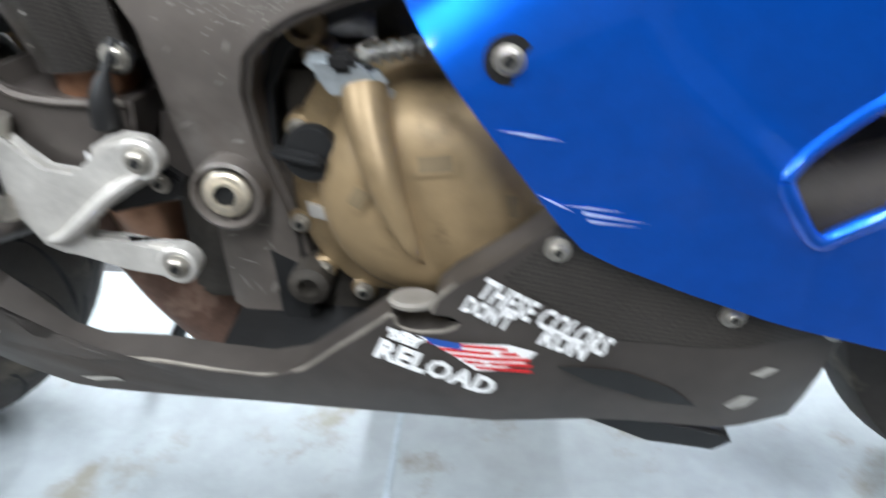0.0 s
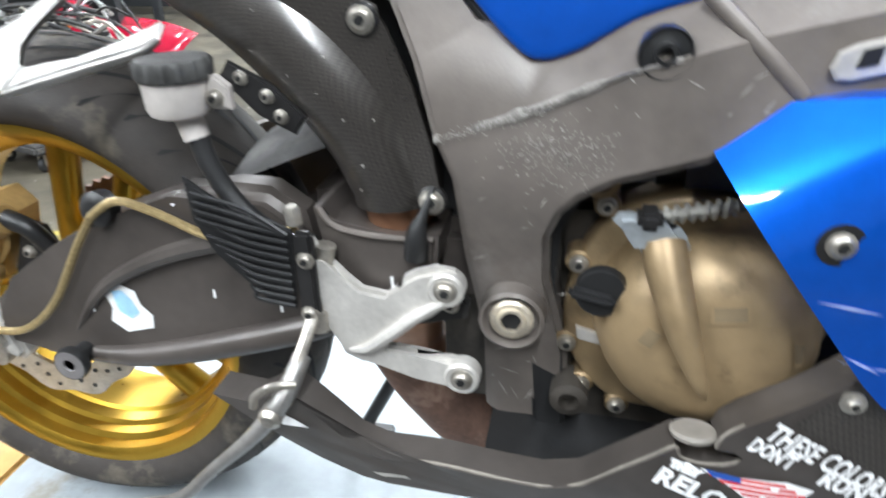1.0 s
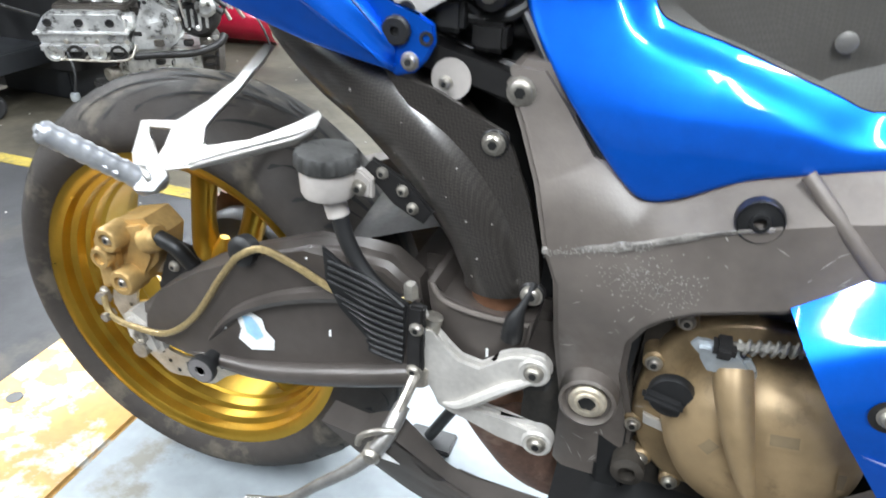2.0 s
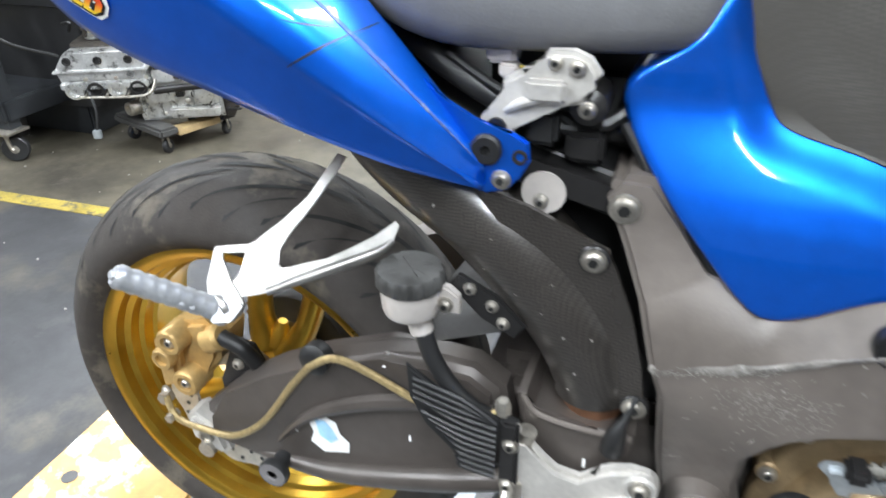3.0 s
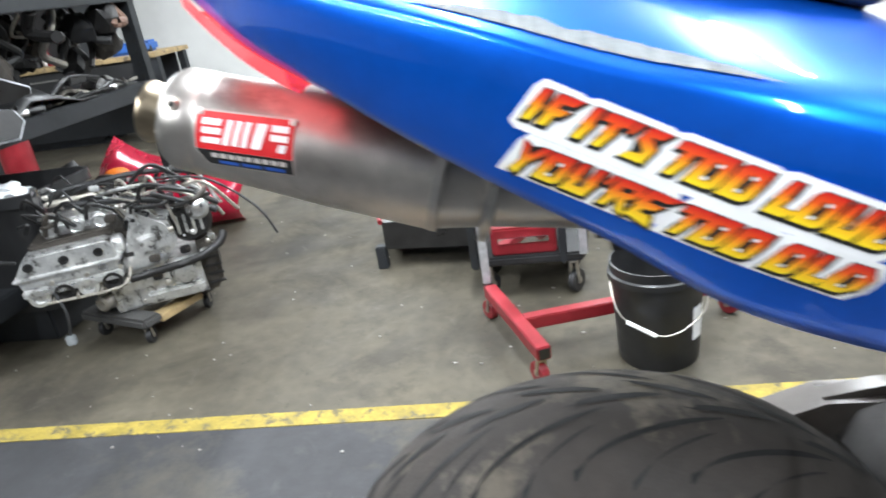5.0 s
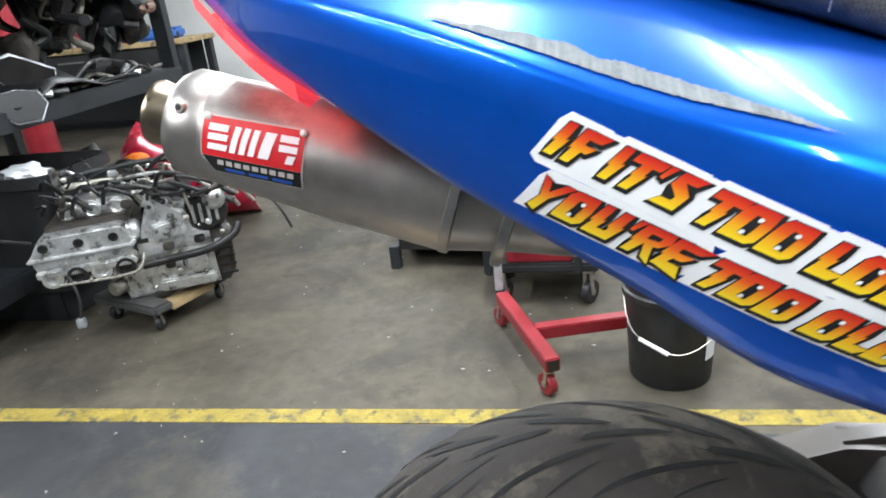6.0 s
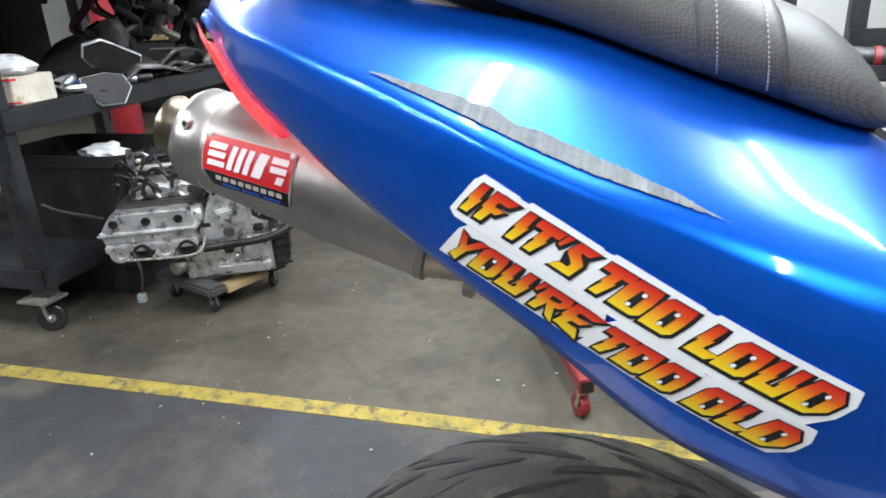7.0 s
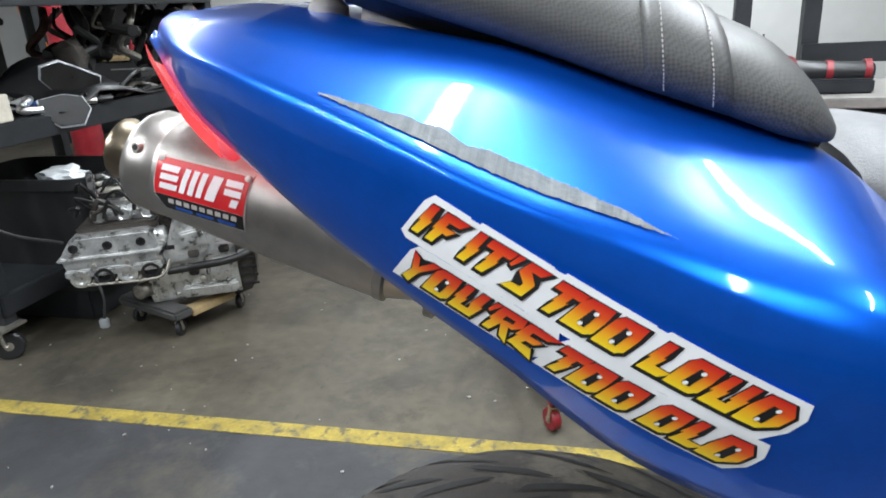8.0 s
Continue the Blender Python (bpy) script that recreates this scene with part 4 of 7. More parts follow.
part("swingarm_crease", tube([(0.10, -0.163, 0.668), (0.15, -0.168, 0.726), (0.22, -0.168, 0.765), (0.30, -0.166, 0.787), (0.37, -0.160, 0.792)], [0.003, 0.007, 0.009, 0.009, 0.004], 8), ARM, arm)
part("swingarm_far_arm", plate(ARM_P, 0.125, 0.17, 0.012), ARM, arm)
part("swingarm_bridge", box(0.33, 0.5, -0.11, 0.13, 0.72, 0.81, 0.02), ARM, arm)
part("swingarm_root", box(0.35, 0.58, -0.13, -0.06, 0.715, 0.80, 0.015), ARM, arm)
part("arm_end", plate([(-0.022, 0.640), (-0.025, 0.672), (-0.012, 0.680), (0.022, 0.660), (0.030, 0.632), (0.02, 0.622)], -0.170, -0.13, 0.006), SILVER, arm, "alloy chain adjuster block")
part("axle_nut", lathe([(0.011, 0), (0.011, 0.003), (0.009, 0.004), (0.007, 0.004), (0.0068, 0.001), (0, 0.001)], (0.002, -0.170, 0.650), (0.002, -1, 0.650), 6), STEEL, arm)
part("bobbin_face", lathe([(0.0165, 0), (0.0165, 0.0015), (0.007, 0.002), (0.006, 0.0), (0, 0.0)], (0.107, -0.1935, 0.646), (0.107, -1, 0.646), 24), mat("worn_rubber_face", (0.16, 0.15, 0.15), 0.6), arm)
part("stand_bobbin", lathe([(0.0165, 0.0), (0.0165, 0.006), (0.011, 0.009), (0.011, 0.026), (0.0175, 0.03), (0.0185, 0.036), (0.0175, 0.040), (0.008, 0.040), (0.007, 0.034), (0, 0.034)], (0.107, -0.155, 0.646), (0.107, -1, 0.646), 24), BLACK, arm, "black rubber stand bobbin")
skin_arm = BVHTree.FromObject(arm, bpy.context.evaluated_depsgraph_get())
shape = [(0.146, 0.723), (0.150, 0.733), (0.165, 0.731), (0.182, 0.724), (0.185, 0.709), (0.196, 0.698), (0.194, 0.683), (0.163, 0.675), (0.147, 0.687), (0.152, 0.702)]
part("decal", wrap(flat(shape), lambda u, v: (u, v), skin_arm, 0.0012), WHITE, arm, "torn white sticker")
part("decal_print", wrap(flat([(0.156, 0.722), (0.168, 0.724), (0.176, 0.714), (0.182, 0.700), (0.172, 0.692), (0.160, 0.700)]), lambda u, v: (u, v), skin_arm, 0.0018), PALEBLUE, arm)
for cx, cz in ((0.268, 0.729), (0.244, 0.822), (0.335, 0.72), (0.13, 0.70)):
    part("paint_chip", wrap(flat([(cx - 0.0015, cz - 0.005), (cx + 0.0015, cz - 0.004), (cx + 0.0012, cz + 0.005), (cx - 0.001, cz + 0.004)]), lambda u, v: (u, v), skin_arm, 0.001), WHITE, arm)

# rear caliper, bracket and brake hose
cal = part("brake_caliper", plate([(-0.075, 0.735), (-0.07, 0.762), (-0.045, 0.783), (0.0, 0.795), (0.02, 0.775), (0.012, 0.74), (-0.01, 0.715), (-0.03, 0.688), (-0.062, 0.682), (-0.072, 0.70)], -0.135, -0.075, 0.007), GOLDCAST, bike, "gold two-piston brake caliper")
part("caliper_body", plate([(-0.068, 0.69), (-0.068, 0.76), (-0.04, 0.778), (-0.035, 0.745), (-0.04, 0.70)], -0.150, -0.13, 0.006), GOLDCAST, cal)
for lx, lz, lr in ((-0.036, 0.770, 0.0175), (-0.026, 0.712, 0.0185), (-0.052, 0.742, 0.015)):
    part("caliper_lobe", lathe([(lr, -0.02), (lr, 0.008), (lr * 0.85, 0.012), (lr * 0.55, 0.012), (lr * 0.5, 0.008), (0, 0.008)], (lx, -0.145, lz), (lx, -1, lz), 20), GOLDCAST, cal)
part("caliper_piston", lathe([(0.017, 0), (0.017, 0.02), (0.013, 0.024), (0, 0.024)], (0.0, -0.128, 0.765), (0.05, -0.128, 0.79), 20), GOLDCAST, cal)
for bx, bz in ((-0.036, 0.770), (-0.026, 0.712), (-0.06, 0.69)):
    bolt(cal, bx, -0.152, bz, 0.006)
part("caliper_bracket", plate([(0.0, 0.655), (0.0, 0.70), (0.03, 0.77), (0.055, 0.765), (0.075, 0.72), (0.05, 0.67)], -0.125, -0.112, 0.004), SATIN, cal)
bolt(cal, 0.033, -0.126, 0.735, 0.006)
part("abs_sensor", tube([(0.02, -0.13, 0.775), (0.045, -0.13, 0.765), (0.06, -0.125, 0.742)], 0.010, 10), BLACK, cal)
part("brake_hose", tube([(-0.055, -0.16, 0.690), (-0.04, -0.168, 0.668), (0.0, -0.172, 0.664), (0.05, -0.176, 0.672), (0.095, -0.176, 0.708), (0.139, -0.176, 0.772), (0.165, -0.178, 0.806)], 0.0042, 8), BRASS, cal, "braided gold brake hose")
part("brake_hose", tube([(0.165, -0.178, 0.806), (0.195, -0.176, 0.823), (0.235, -0.175, 0.812), (0.28, -0.178, 0.796), (0.33, -0.185, 0.796), (0.37, -0.19, 0.815)], 0.0042, 8), BRASS, cal)
part("hose_grommet", lathe([(0.012, -0.01), (0.017, -0.006), (0.017, 0.008), (0.011, 0.012), (0.006, 0.012), (0, 0.012)], (0.168, -0.165, 0.810), (0.15, -0.4, 0.85), 20), BLACK, arm)
part("banjo", lathe([(0.009, 0), (0.009, 0.012), (0, 0.012)], (-0.058, -0.152, 0.685), (-0.058, -1, 0.685), 6), STEEL, cal)
part("banjo", lathe([(0.006, 0), (0.006, 0.016), (0, 0.016)], (-0.045, -0.160, 0.668), (-0.045, -1, 0.66), 6), STEEL, cal)

# heel guard, rearset hanger, pedal
gd = part("heel_guard", plate([(0.283, 0.860), (0.285, 0.822), (0.300, 0.792), (0.342, 0.750), (0.368, 0.744), (0.372, 0.818), (0.350, 0.826), (0.318, 0.832)], -0.203, -0.197, 0.002), BLACK, bike, "black ribbed heel guard")
for k in range(12):
    z = 0.752 + 0.0075 * k
    x0 = 0.340 - 0.0075 * k * (0.95 if k < 7 else 0.62) if k < 8 else 0.29
    part("guard_rib", tube([(max(x0, 0.288), -0.2045, z + 0.012), (0.335, -0.206, z + 0.002), (0.369, -0.205, min(z - 0.004, 0.815))], 0.0022, 6), BLACK, gd)
part("guard_strip", box(0.373, 0.390, -0.206, -0.196, 0.735, 0.818, 0.003), SATIN, gd)
hang = plate([(0.386, 0.808), (0.395, 0.790), (0.407, 0.770), (0.422, 0.757), (0.447, 0.753), (0.459, 0.763), (0.463, 0.779), (0.473, 0.785), (0.489, 0.790), (0.506, 0.788), (0.515, 0.772), (0.504, 0.755), (0.487, 0.746), (0.467, 0.733), (0.447, 0.716), (0.432, 0.702), (0.470, 0.699), (0.501, 0.703), (0.518, 0.700), (0.525, 0.683), (0.513, 0.667), (0.499, 0.671), (0.472, 0.685), (0.440, 0.690), (0.420, 0.690), (0.405, 0.697), (0.394, 0.726), (0.386, 0.745), (0.383, 0.775)], -0.199, -0.183, 0.005)
hang = part("rearset_hanger", hang, SILVER, bike, "cast silver rider footrest hanger")
part("hanger_rib", tube([(0.412, -0.199, 0.704), (0.430, -0.202, 0.710), (0.452, -0.203, 0.728), (0.476, -0.202, 0.748), (0.500, -0.199, 0.762)], [0.002, 0.005, 0.006, 0.0055, 0.003], 8), SILVER, hang)
for bx, bz in ((0.499, 0.772), (0.511, 0.686)):
    part("hanger_boss", lathe([(0.0155, -0.01), (0.0155, 0.004), (0.0135, 0.006), (0.0105, 0.005), (0, 0.005)], (bx, -0.196, bz), (bx, -1, bz), 28), SILVER, hang)
    bolt(hang, bx, -0.2015, bz, 0.0078)
for bx, bz in ((0.383, 0.793), (0.381, 0.742)):
    bolt(gd, bx, -0.205, bz, 0.0062)
part("heel_nut", lathe([(0.0075, 0), (0.0075, 0.012), (0.005, 0.016), (0, 0.016)], (0.373, -0.195, 0.822), (0.373, -0.205, 0.9), 6), STEEL, gd)
part("master_cylinder", tube([(0.392, -0.185, 0.72), (0.388, -0.188, 0.76), (0.395, -0.188, 0.800)], 0.009, 12), STEEL, bike)
part("master_cylinder", tube([(0.385, -0.195, 0.742), (0.384, -0.197, 0.722)], 0.011, 10), STEEL, bike)
part("push_rod", tube([(0.384, -0.2, 0.742), (0.380, -0.222, 0.722), (0.372, -0.25, 0.692)], 0.0055, 8), STEEL, bike)
ped = part("brake_pedal", tube([(0.378, -0.225, 0.712), (0.370, -0.255, 0.688), (0.345, -0.268, 0.656), (0.30, -0.270, 0.612), (0.266, -0.270, 0.576), (0.24, -0.27, 0.562)], [0.008, 0.009, 0.007, 0.006, 0.006, 0.005], 10), BRIGHT, bike, "polished brake pedal lever")
part("pedal_toe", tube([(0.252, -0.272, 0.566), (0.212, -0.272, 0.553)], 0.007, 10), BRIGHT, ped)
part("pedal_pivot", lathe([(0.010, 0), (0.010, 0.012), (0.006, 0.016), (0, 0.016)], (0.362, -0.256, 0.676), (0.362, -1, 0.676), 10), STEEL, ped)
part("pedal_spring", tube([(0.380, -0.250, 0.700), (0.366, -0.260, 0.704), (0.350, -0.262, 0.694), (0.346, -0.262, 0.682)], 0.0035, 8), STEEL, ped)

# fluid reservoir with hose
res = new("fluid_reservoir")
res.parent = bike
part("reservoir_cup", lathe([(0.018, 0), (0.024, 0.003), (0.026, 0.008), (0.027, 0.03)], (0.284, -0.185, 0.906), (0.284, -0.185, 1.0), 28), CLOUDY, res, "cloudy plastic brake fluid cup")
cap = bmesh.new()
rows = []
for r, h in ((0.0285, 0.0), (0.0305, 0.002), (0.0305, 0.0130), (0.0285, 0.0158), (0.02, 0.017), (0.0, 0.0172)):
    rows.append([((r - (0.0020 if (i % 5) < 2 and 0.001 < h < 0.022 else 0)) * math.cos(2 * math.pi * i / 80) + 0.284, r * math.sin(2 * math.pi * i / 80) * (1 - (0.05 if (i % 5) < 2 and 0.001 < h < 0.014 else 0)) - 0.185, h + 0.936) for i in range(80)])
loft(rows, cap, closed=True)
part("reservoir_cap", cap, mat("dusty_black_cap", (0.05, 0.049, 0.047), 0.6, 0, 0.4, 40, 0.2, 200), res, "black ribbed screw cap")
part("reservoir_tab", plate([(0.302, 0.912), (0.302, 0.938), (0.318, 0.938), (0.328, 0.93), (0.328, 0.912)], -0.186, -0.176, 0.002), CLOUDY, res)
bolt(res, 0.316, -0.187, 0.921, 0.006)
part("reservoir_spout", tube([(0.288, -0.185, 0.908), (0.294, -0.186, 0.888)], 0.011, 12), CLOUDY, res)
part("reservoir_hose", tube([(0.294, -0.186, 0.895), (0.300, -0.187, 0.870), (0.314, -0.188, 0.842), (0.336, -0.189, 0.818), (0.36, -0.188, 0.805), (0.385, -0.188, 0.80)], 0.0085, 12), BLACK, res)
lug = part("reservoir_stay", plate([(0.315, 0.935), (0.325, 0.948), (0.36, 0.93), (0.385, 0.905), (0.375, 0.89), (0.345, 0.905)], -0.176, -0.170, 0.002), SATIN, bike)
for bx, bz in ((0.355, 0.921), (0.335, 0.935), (0.365, 0.905)):
    bolt(lug, bx, -0.176, bz, 0.0048)

# passenger footrest hanger and peg
PO, PU, PV = Vector((0.138, -0.251, 0.927)), Vector((0.73, 0.63, 0.2649)), Vector((-0.5407, 0.2953, 0.7877))
PN = PU.cross(PV).normalized()


def slanting(bm):
    """Lays a plate, drawn flat, onto the hanger's slanting plane."""
    for v in bm.verts:
        v.co = PO + PU * v.co.x + PV * v.co.z - PN * v.co.y
    return bm


UPPER = [(0.0390, 0.0367), (0.0548, 0.0371), (0.0724, 0.0410), (0.1022, 0.0539), (0.1289, 0.0708), (0.142, 0.079), (0.148, 0.073), (0.1356, 0.0645), (0.1042, 0.0460), (0.0761, 0.0317), (0.0603, 0.0237), (0.0538, 0.0115), (0.0567, 0.0064), (0.0357, -0.0074), (0.0155, -0.002), (0.0143, 0.0127), (0.0268, 0.0187), (0.0367, 0.0303)]
LOWER = [(0.0363, -0.0041), (0.0450, 0.0037), (0.0569, 0.0068), (0.0702, 0.0012), (0.0946, -0.0041), (0.1170, -0.0024), (0.1394, -0.0015), (0.1637, 0.0030), (0.1648, -0.0020), (0.1532, -0.0134), (0.1353, -0.0163), (0.1112, -0.0151), (0.0805, -0.0112), (0.0604, -0.0089), (0.0347, -0.0076)]
STRUT = [(0.0126, 0.0456), (0.0149, 0.0462), (0.0176, 0.0396), (0.0131, 0.0294), (0.0139, 0.0129), (0.0155, 0.0015), (0.0156, -0.0084), (-0.0030, -0.0131), (-0.0118, -0.001), (-0.0047, 0.0216)]
PB = 1 if PN.y < 0 else -1
peghang = part("passenger_hanger", slanting(plate(UPPER, -0.006 * PB, 0.003 * PB, 0.0022)), BRIGHT, bike, "polished Y-shaped passenger footrest hanger")
part("hanger_arm", slanting(plate(LOWER, -0.004 * PB, 0.004 * PB, 0.002)), BRIGHT, peghang)
part("hanger_flange", tube([PO + PU * u + PV * v + PN * 0.002 * PB for u, v in ((0.036, -0.0066), (0.0608, -0.0085), (0.1018, -0.0122), (0.1359, -0.0152), (0.1545, -0.0116))], [0.0035, 0.0045, 0.005, 0.005, 0.003], 10), BRIGHT, peghang)
part("hanger_brace", slanting(plate([(0.0149, 0.0462), (0.0392, 0.0372), (0.0369, 0.0307), (0.0174, 0.0391)], -0.006 * PB, 0.003 * PB, 0.0015)), BRIGHT, peghang)
part("hanger_strut", slanting(plate(STRUT, -0.008 * PB, 0.003 * PB, 0.002)), BRIGHT, peghang)
part("peg_clevis", lathe([(0.012, -0.016), (0.014, -0.012), (0.014, 0.006), (0.011, 0.009), (0.006, 0.009), (0.005, 0.011), (0, 0.011)], (0.137, -0.254, 0.923), (0.10, -0.6, 0.98), 18), BRIGHT, peghang)
part("clevis_ear", slanting(plate([(-0.010, 0.006), (0.012, 0.004), (0.014, -0.010), (0.0, -0.018), (-0.014, -0.012)], -0.012 * PB, 0.010 * PB, 0.002)), PEG, peghang)
peg_line = [Vector((0.135, -0.258, 0.925)).lerp(Vector((0.090, -0.310, 0.981)), k / 24) for k in range(25)]
pegob = part("passenger_peg", tube(peg_line, [(0.0075 if k in (0, 24) else 0.0102 if k % 3 else 0.0092) for k in range(25)], 14, steps=1), PEG, bike, "grey alloy passenger footpeg with teeth")
tb = bmesh.new()
for i in range(8):
    s = i / 7
    q = Vector((0.127 - 0.035 * s, -0.277 - 0.033 * s, 0.937 + 0.044 * s))
    lathe([(0.0052, 0), (0.0035, 0.004), (0, 0.005)], q, q + Vector((-0.3, -0.6, 0.5)), 6, tb)
part("peg_teeth", tb, PEG, pegob)["kind"] = "stuff"

# exhaust: carbon pipe cover, link pipe, silencer
cov = part("exhaust_cover", tube([(0.188, -0.118, 1.066), (0.222, -0.118, 1.044), (0.27, -0.122, 1.020), (0.33, -0.128, 0.990), (0.385, -0.132, 0.945), (0.425, -0.135, 0.895), (0.443, -0.136, 0.850), (0.446, -0.136, 0.826)], [0.010, 0.026, 0.038, 0.044, 0.047, 0.045, 0.041, 0.038], 28, steps=7), CARBON, bike, "dusty carbon fibre exhaust pipe cover")
skin_cov = BVHTree.FromObject(cov, bpy.context.evaluated_depsgraph_get())
srng = random.Random(31)
for cx, cz in ((0.352, 0.985), (0.405, 0.952), (0.418, 0.905), (0.43, 0.868), (0.398, 0.925), (0.375, 0.938), (0.441, 0.905), (0.30, 1.005), (0.345, 0.955), (0.425, 0.845)):
    r_ = srng.uniform(0.0006, 0.0018)
    part("stone_chip", wrap(flat([(cx - r_, cz), (cx + 0.2 * r_, cz + r_ * 1.3), (cx + r_, cz + 0.3 * r_), (cx, cz - r_ * 1.2)]), lambda u, v: (u, v), skin_cov, 0.0008), CHIP, cov)
part("cover_flange", plate([(0.330, 1.030), (0.38, 1.016), (0.425, 0.996), (0.446, 0.988), (0.450, 0.972), (0.470, 0.93), (0.484, 0.88), (0.489, 0.848), (0.492, 0.834), (0.483, 0.826), (0.470, 0.83), (0.458, 0.90), (0.42, 0.955), (0.36, 0.99)], -0.168, -0.163, 0.002), CARBON, cov)
for bx, bz in ((0.435, 0.978), (0.483, 0.837)):
    part("cover_washer", lathe([(0.0125, -0.002), (0.0125, 0.0035), (0.011, 0.005), (0, 0.005)], (bx, -0.166, bz), (bx, -1, bz), 24), SATIN, cov)
    bolt(cov, bx, -0.171, bz, 0.0085)
bolt(cov, 0.39, -0.172, 1.024, 0.005)
part("fender_washer", lathe([(0.018, 0), (0.018, 0.002), (0.006, 0.0022), (0, 0.003)], (0.388, -0.150, 1.022), (0.388, -1, 1.03), 24), CLOUDY, bike)
part("link_pipe", tube([(0.446, -0.134, 0.84), (0.446, -0.13, 0.79), (0.445, -0.11, 0.70), (0.435, -0.05, 0.62), (0.47, 0.0, 0.54), (0.56, 0.0, 0.50), (0.70, 0.0, 0.5)], [0.030, 0.030, 0.031, 0.033, 0.035, 0.034, 0.034], 20), COPPER, bike, "heat-browned exhaust pipe")
part("collector", tube([(0.375, -0.05, 0.70), (0.415, -0.06, 0.62), (0.455, -0.06, 0.56), (0.50, -0.05, 0.51), (0.58, -0.03, 0.48)], 0.036, 18), RUST, bike, "rusty exhaust collector")
canp = [(0.380, 0.826), (0.388, 0.828), (0.396, 0.813), (0.421, 0.807), (0.455, 0.805), (0.488, 0.806), (0.486, 0.780), (0.472, 0.745), (0.457, 0.733), (0.421, 0.733), (0.398, 0.762), (0.385, 0.795)]
scoop = part("pipe_scoop", plate(canp, -0.175, -0.06, 0.008, seg=3), ARM, bike, "dark grey scoop round the exhaust pipe")
part("scoop_lip", tube([(0.386, -0.173, 0.828), (0.397, -0.176, 0.814), (0.421, -0.177, 0.8075), (0.455, -0.177, 0.8055), (0.485, -0.176, 0.806)], 0.0028, 8), FRAME, scoop)
part("scoop_chip", plate([(0.446, 0.757), (0.4485, 0.758), (0.4480, 0.768), (0.4455, 0.767)], -0.1762, -0.1745, 0), WHITE, scoop)
stay = part("pivot_stay", plate([(0.436, 0.733), (0.470, 0.742), (0.500, 0.756), (0.514, 0.745), (0.510, 0.728), (0.480, 0.722), (0.452, 0.714)], -0.172, -0.160, 0.003), SATIN, bike, "dark steel pivot stay")
bolt(stay, 0.497, -0.173, 0.743, 0.0065)
# added dark block standing in for the shade behind the pivot stay
part("stay_shadow_block", box(0.478, 0.535, -0.12, -0.04, 0.60, 0.76, 0.01), ENGDARK, bike, "dark block for the shade behind the pivot stay")
part("inner_hugger", loft([[(x, y, z + 0.02 * math.cos(y * 14)) for y in np.linspace(-0.12, 0.12, 9)] for x, z in ((0.25, 0.79), (0.27, 0.822), (0.33, 0.847), (0.385, 0.868), (0.42, 0.86), (0.43, 0.80))]), mat("matt_mudguard_plastic", (0.026, 0.024, 0.023), 0.7, 0, 0.3, 20, 0.15, 200, alt=(0.05, 0.045, 0.04), alt_amount=0.3, alt_scale=12, spec=0.3), bike, "dusty black inner mudguard")
part("shock_linkage", plate([(0.415, 0.52), (0.43, 0.565), (0.47, 0.575), (0.54, 0.56), (0.56, 0.52), (0.50, 0.49)], -0.03, 0.03, 0.006), SATIN, bike, "black suspension linkage")
part("linkage_bolt", lathe([(0.018, 0), (0.018, 0.012), (0.010, 0.016), (0, 0.016)], (0.475, -0.03, 0.535), (0.475, -1, 0.535), 16), STEEL, bike)
part("side_stand", tube([(0.37, 0.12, 0.47), (0.345, 0.11, 0.425), (0.298, 0.10, 0.338)], 0.010, 10), BLACK, bike, "black side stand leg")
part("stand_foot", box(0.26, 0.34, 0.08, 0.13, 0.3185, 0.330, 0.003), BLACK, bike)
part("drive_chain", tube([(0.0, 0.088, 0.52), (0.25, 0.088, 0.555), (0.5, 0.088, 0.62)], 0.009, 8), RUST, bike, "rusty drive chain")
part("brake_switch", tube([(0.470, -0.178, 0.79), (0.472, -0.180, 0.812), (0.478, -0.178, 0.83), (0.485, -0.17, 0.85)], [0.011, 0.009, 0.004, 0.003], 10), BLACK, bike)

a0, a1 = Vector((-0.297, -0.058, 1.241)), Vector((-0.105, -0.052, 1.176))
L = (a1 - a0).length
can = part("silencer", lathe([(0.026, -0.002), (0.033, 0.0), (0.0365, 0.005), (0.0375, 0.014), (0.039, 0.05), (0.0425, 0.12), (0.044, L)], a0, a1, 48, oval=(1.06, 1.0)), TITAN, bike, "brushed titanium silencer can", 30)
part("silencer_tip", lathe([(0.020, 0.03), (0.020, -0.020), (0.0225, -0.022), (0.0235, -0.019), (0.0225, -0.016), (0.0225, 0.0), (0.026, 0.003)], a0, a1, 36), mat("tarnished_outlet", (0.34, 0.28, 0.2), 0.35, 1.0, 0.25, 30), can, "tarnished exhaust outlet")
part("silencer_bore", lathe([(0.0198, 0.002), (0.0, 0.002)], a0, a1, 30), INK, can)
part("rear_clamp", lathe([(0.0372, 0.006), (0.0377, 0.007), (0.0384, 0.026), (0.0380, 0.027)], a0, a1, 48, oval=(1.06, 1.0)), TITAN, can)
for s in (-0.004, 0.034):
    part("pipe_clamp", lathe([(0.0436, L + s), (0.0456, L + s + 0.001), (0.0456, L + s + 0.007), (0.0436, L + s + 0.008)], a0, a1, 40, oval=(1.05, 0.98)), BRIGHT, can)
part("mid_pipe", tube([a1, (-0.05, -0.050, 1.163), (0.03, -0.056, 1.146), (0.13, -0.088, 1.108), (0.22, -0.112, 1.056)], [0.0425, 0.035, 0.030, 0.029, 0.028], 28), TITAN, can, "titanium link pipe")
skin_can = BVHTree.FromObject(can, bpy.context.evaluated_depsgraph_get())
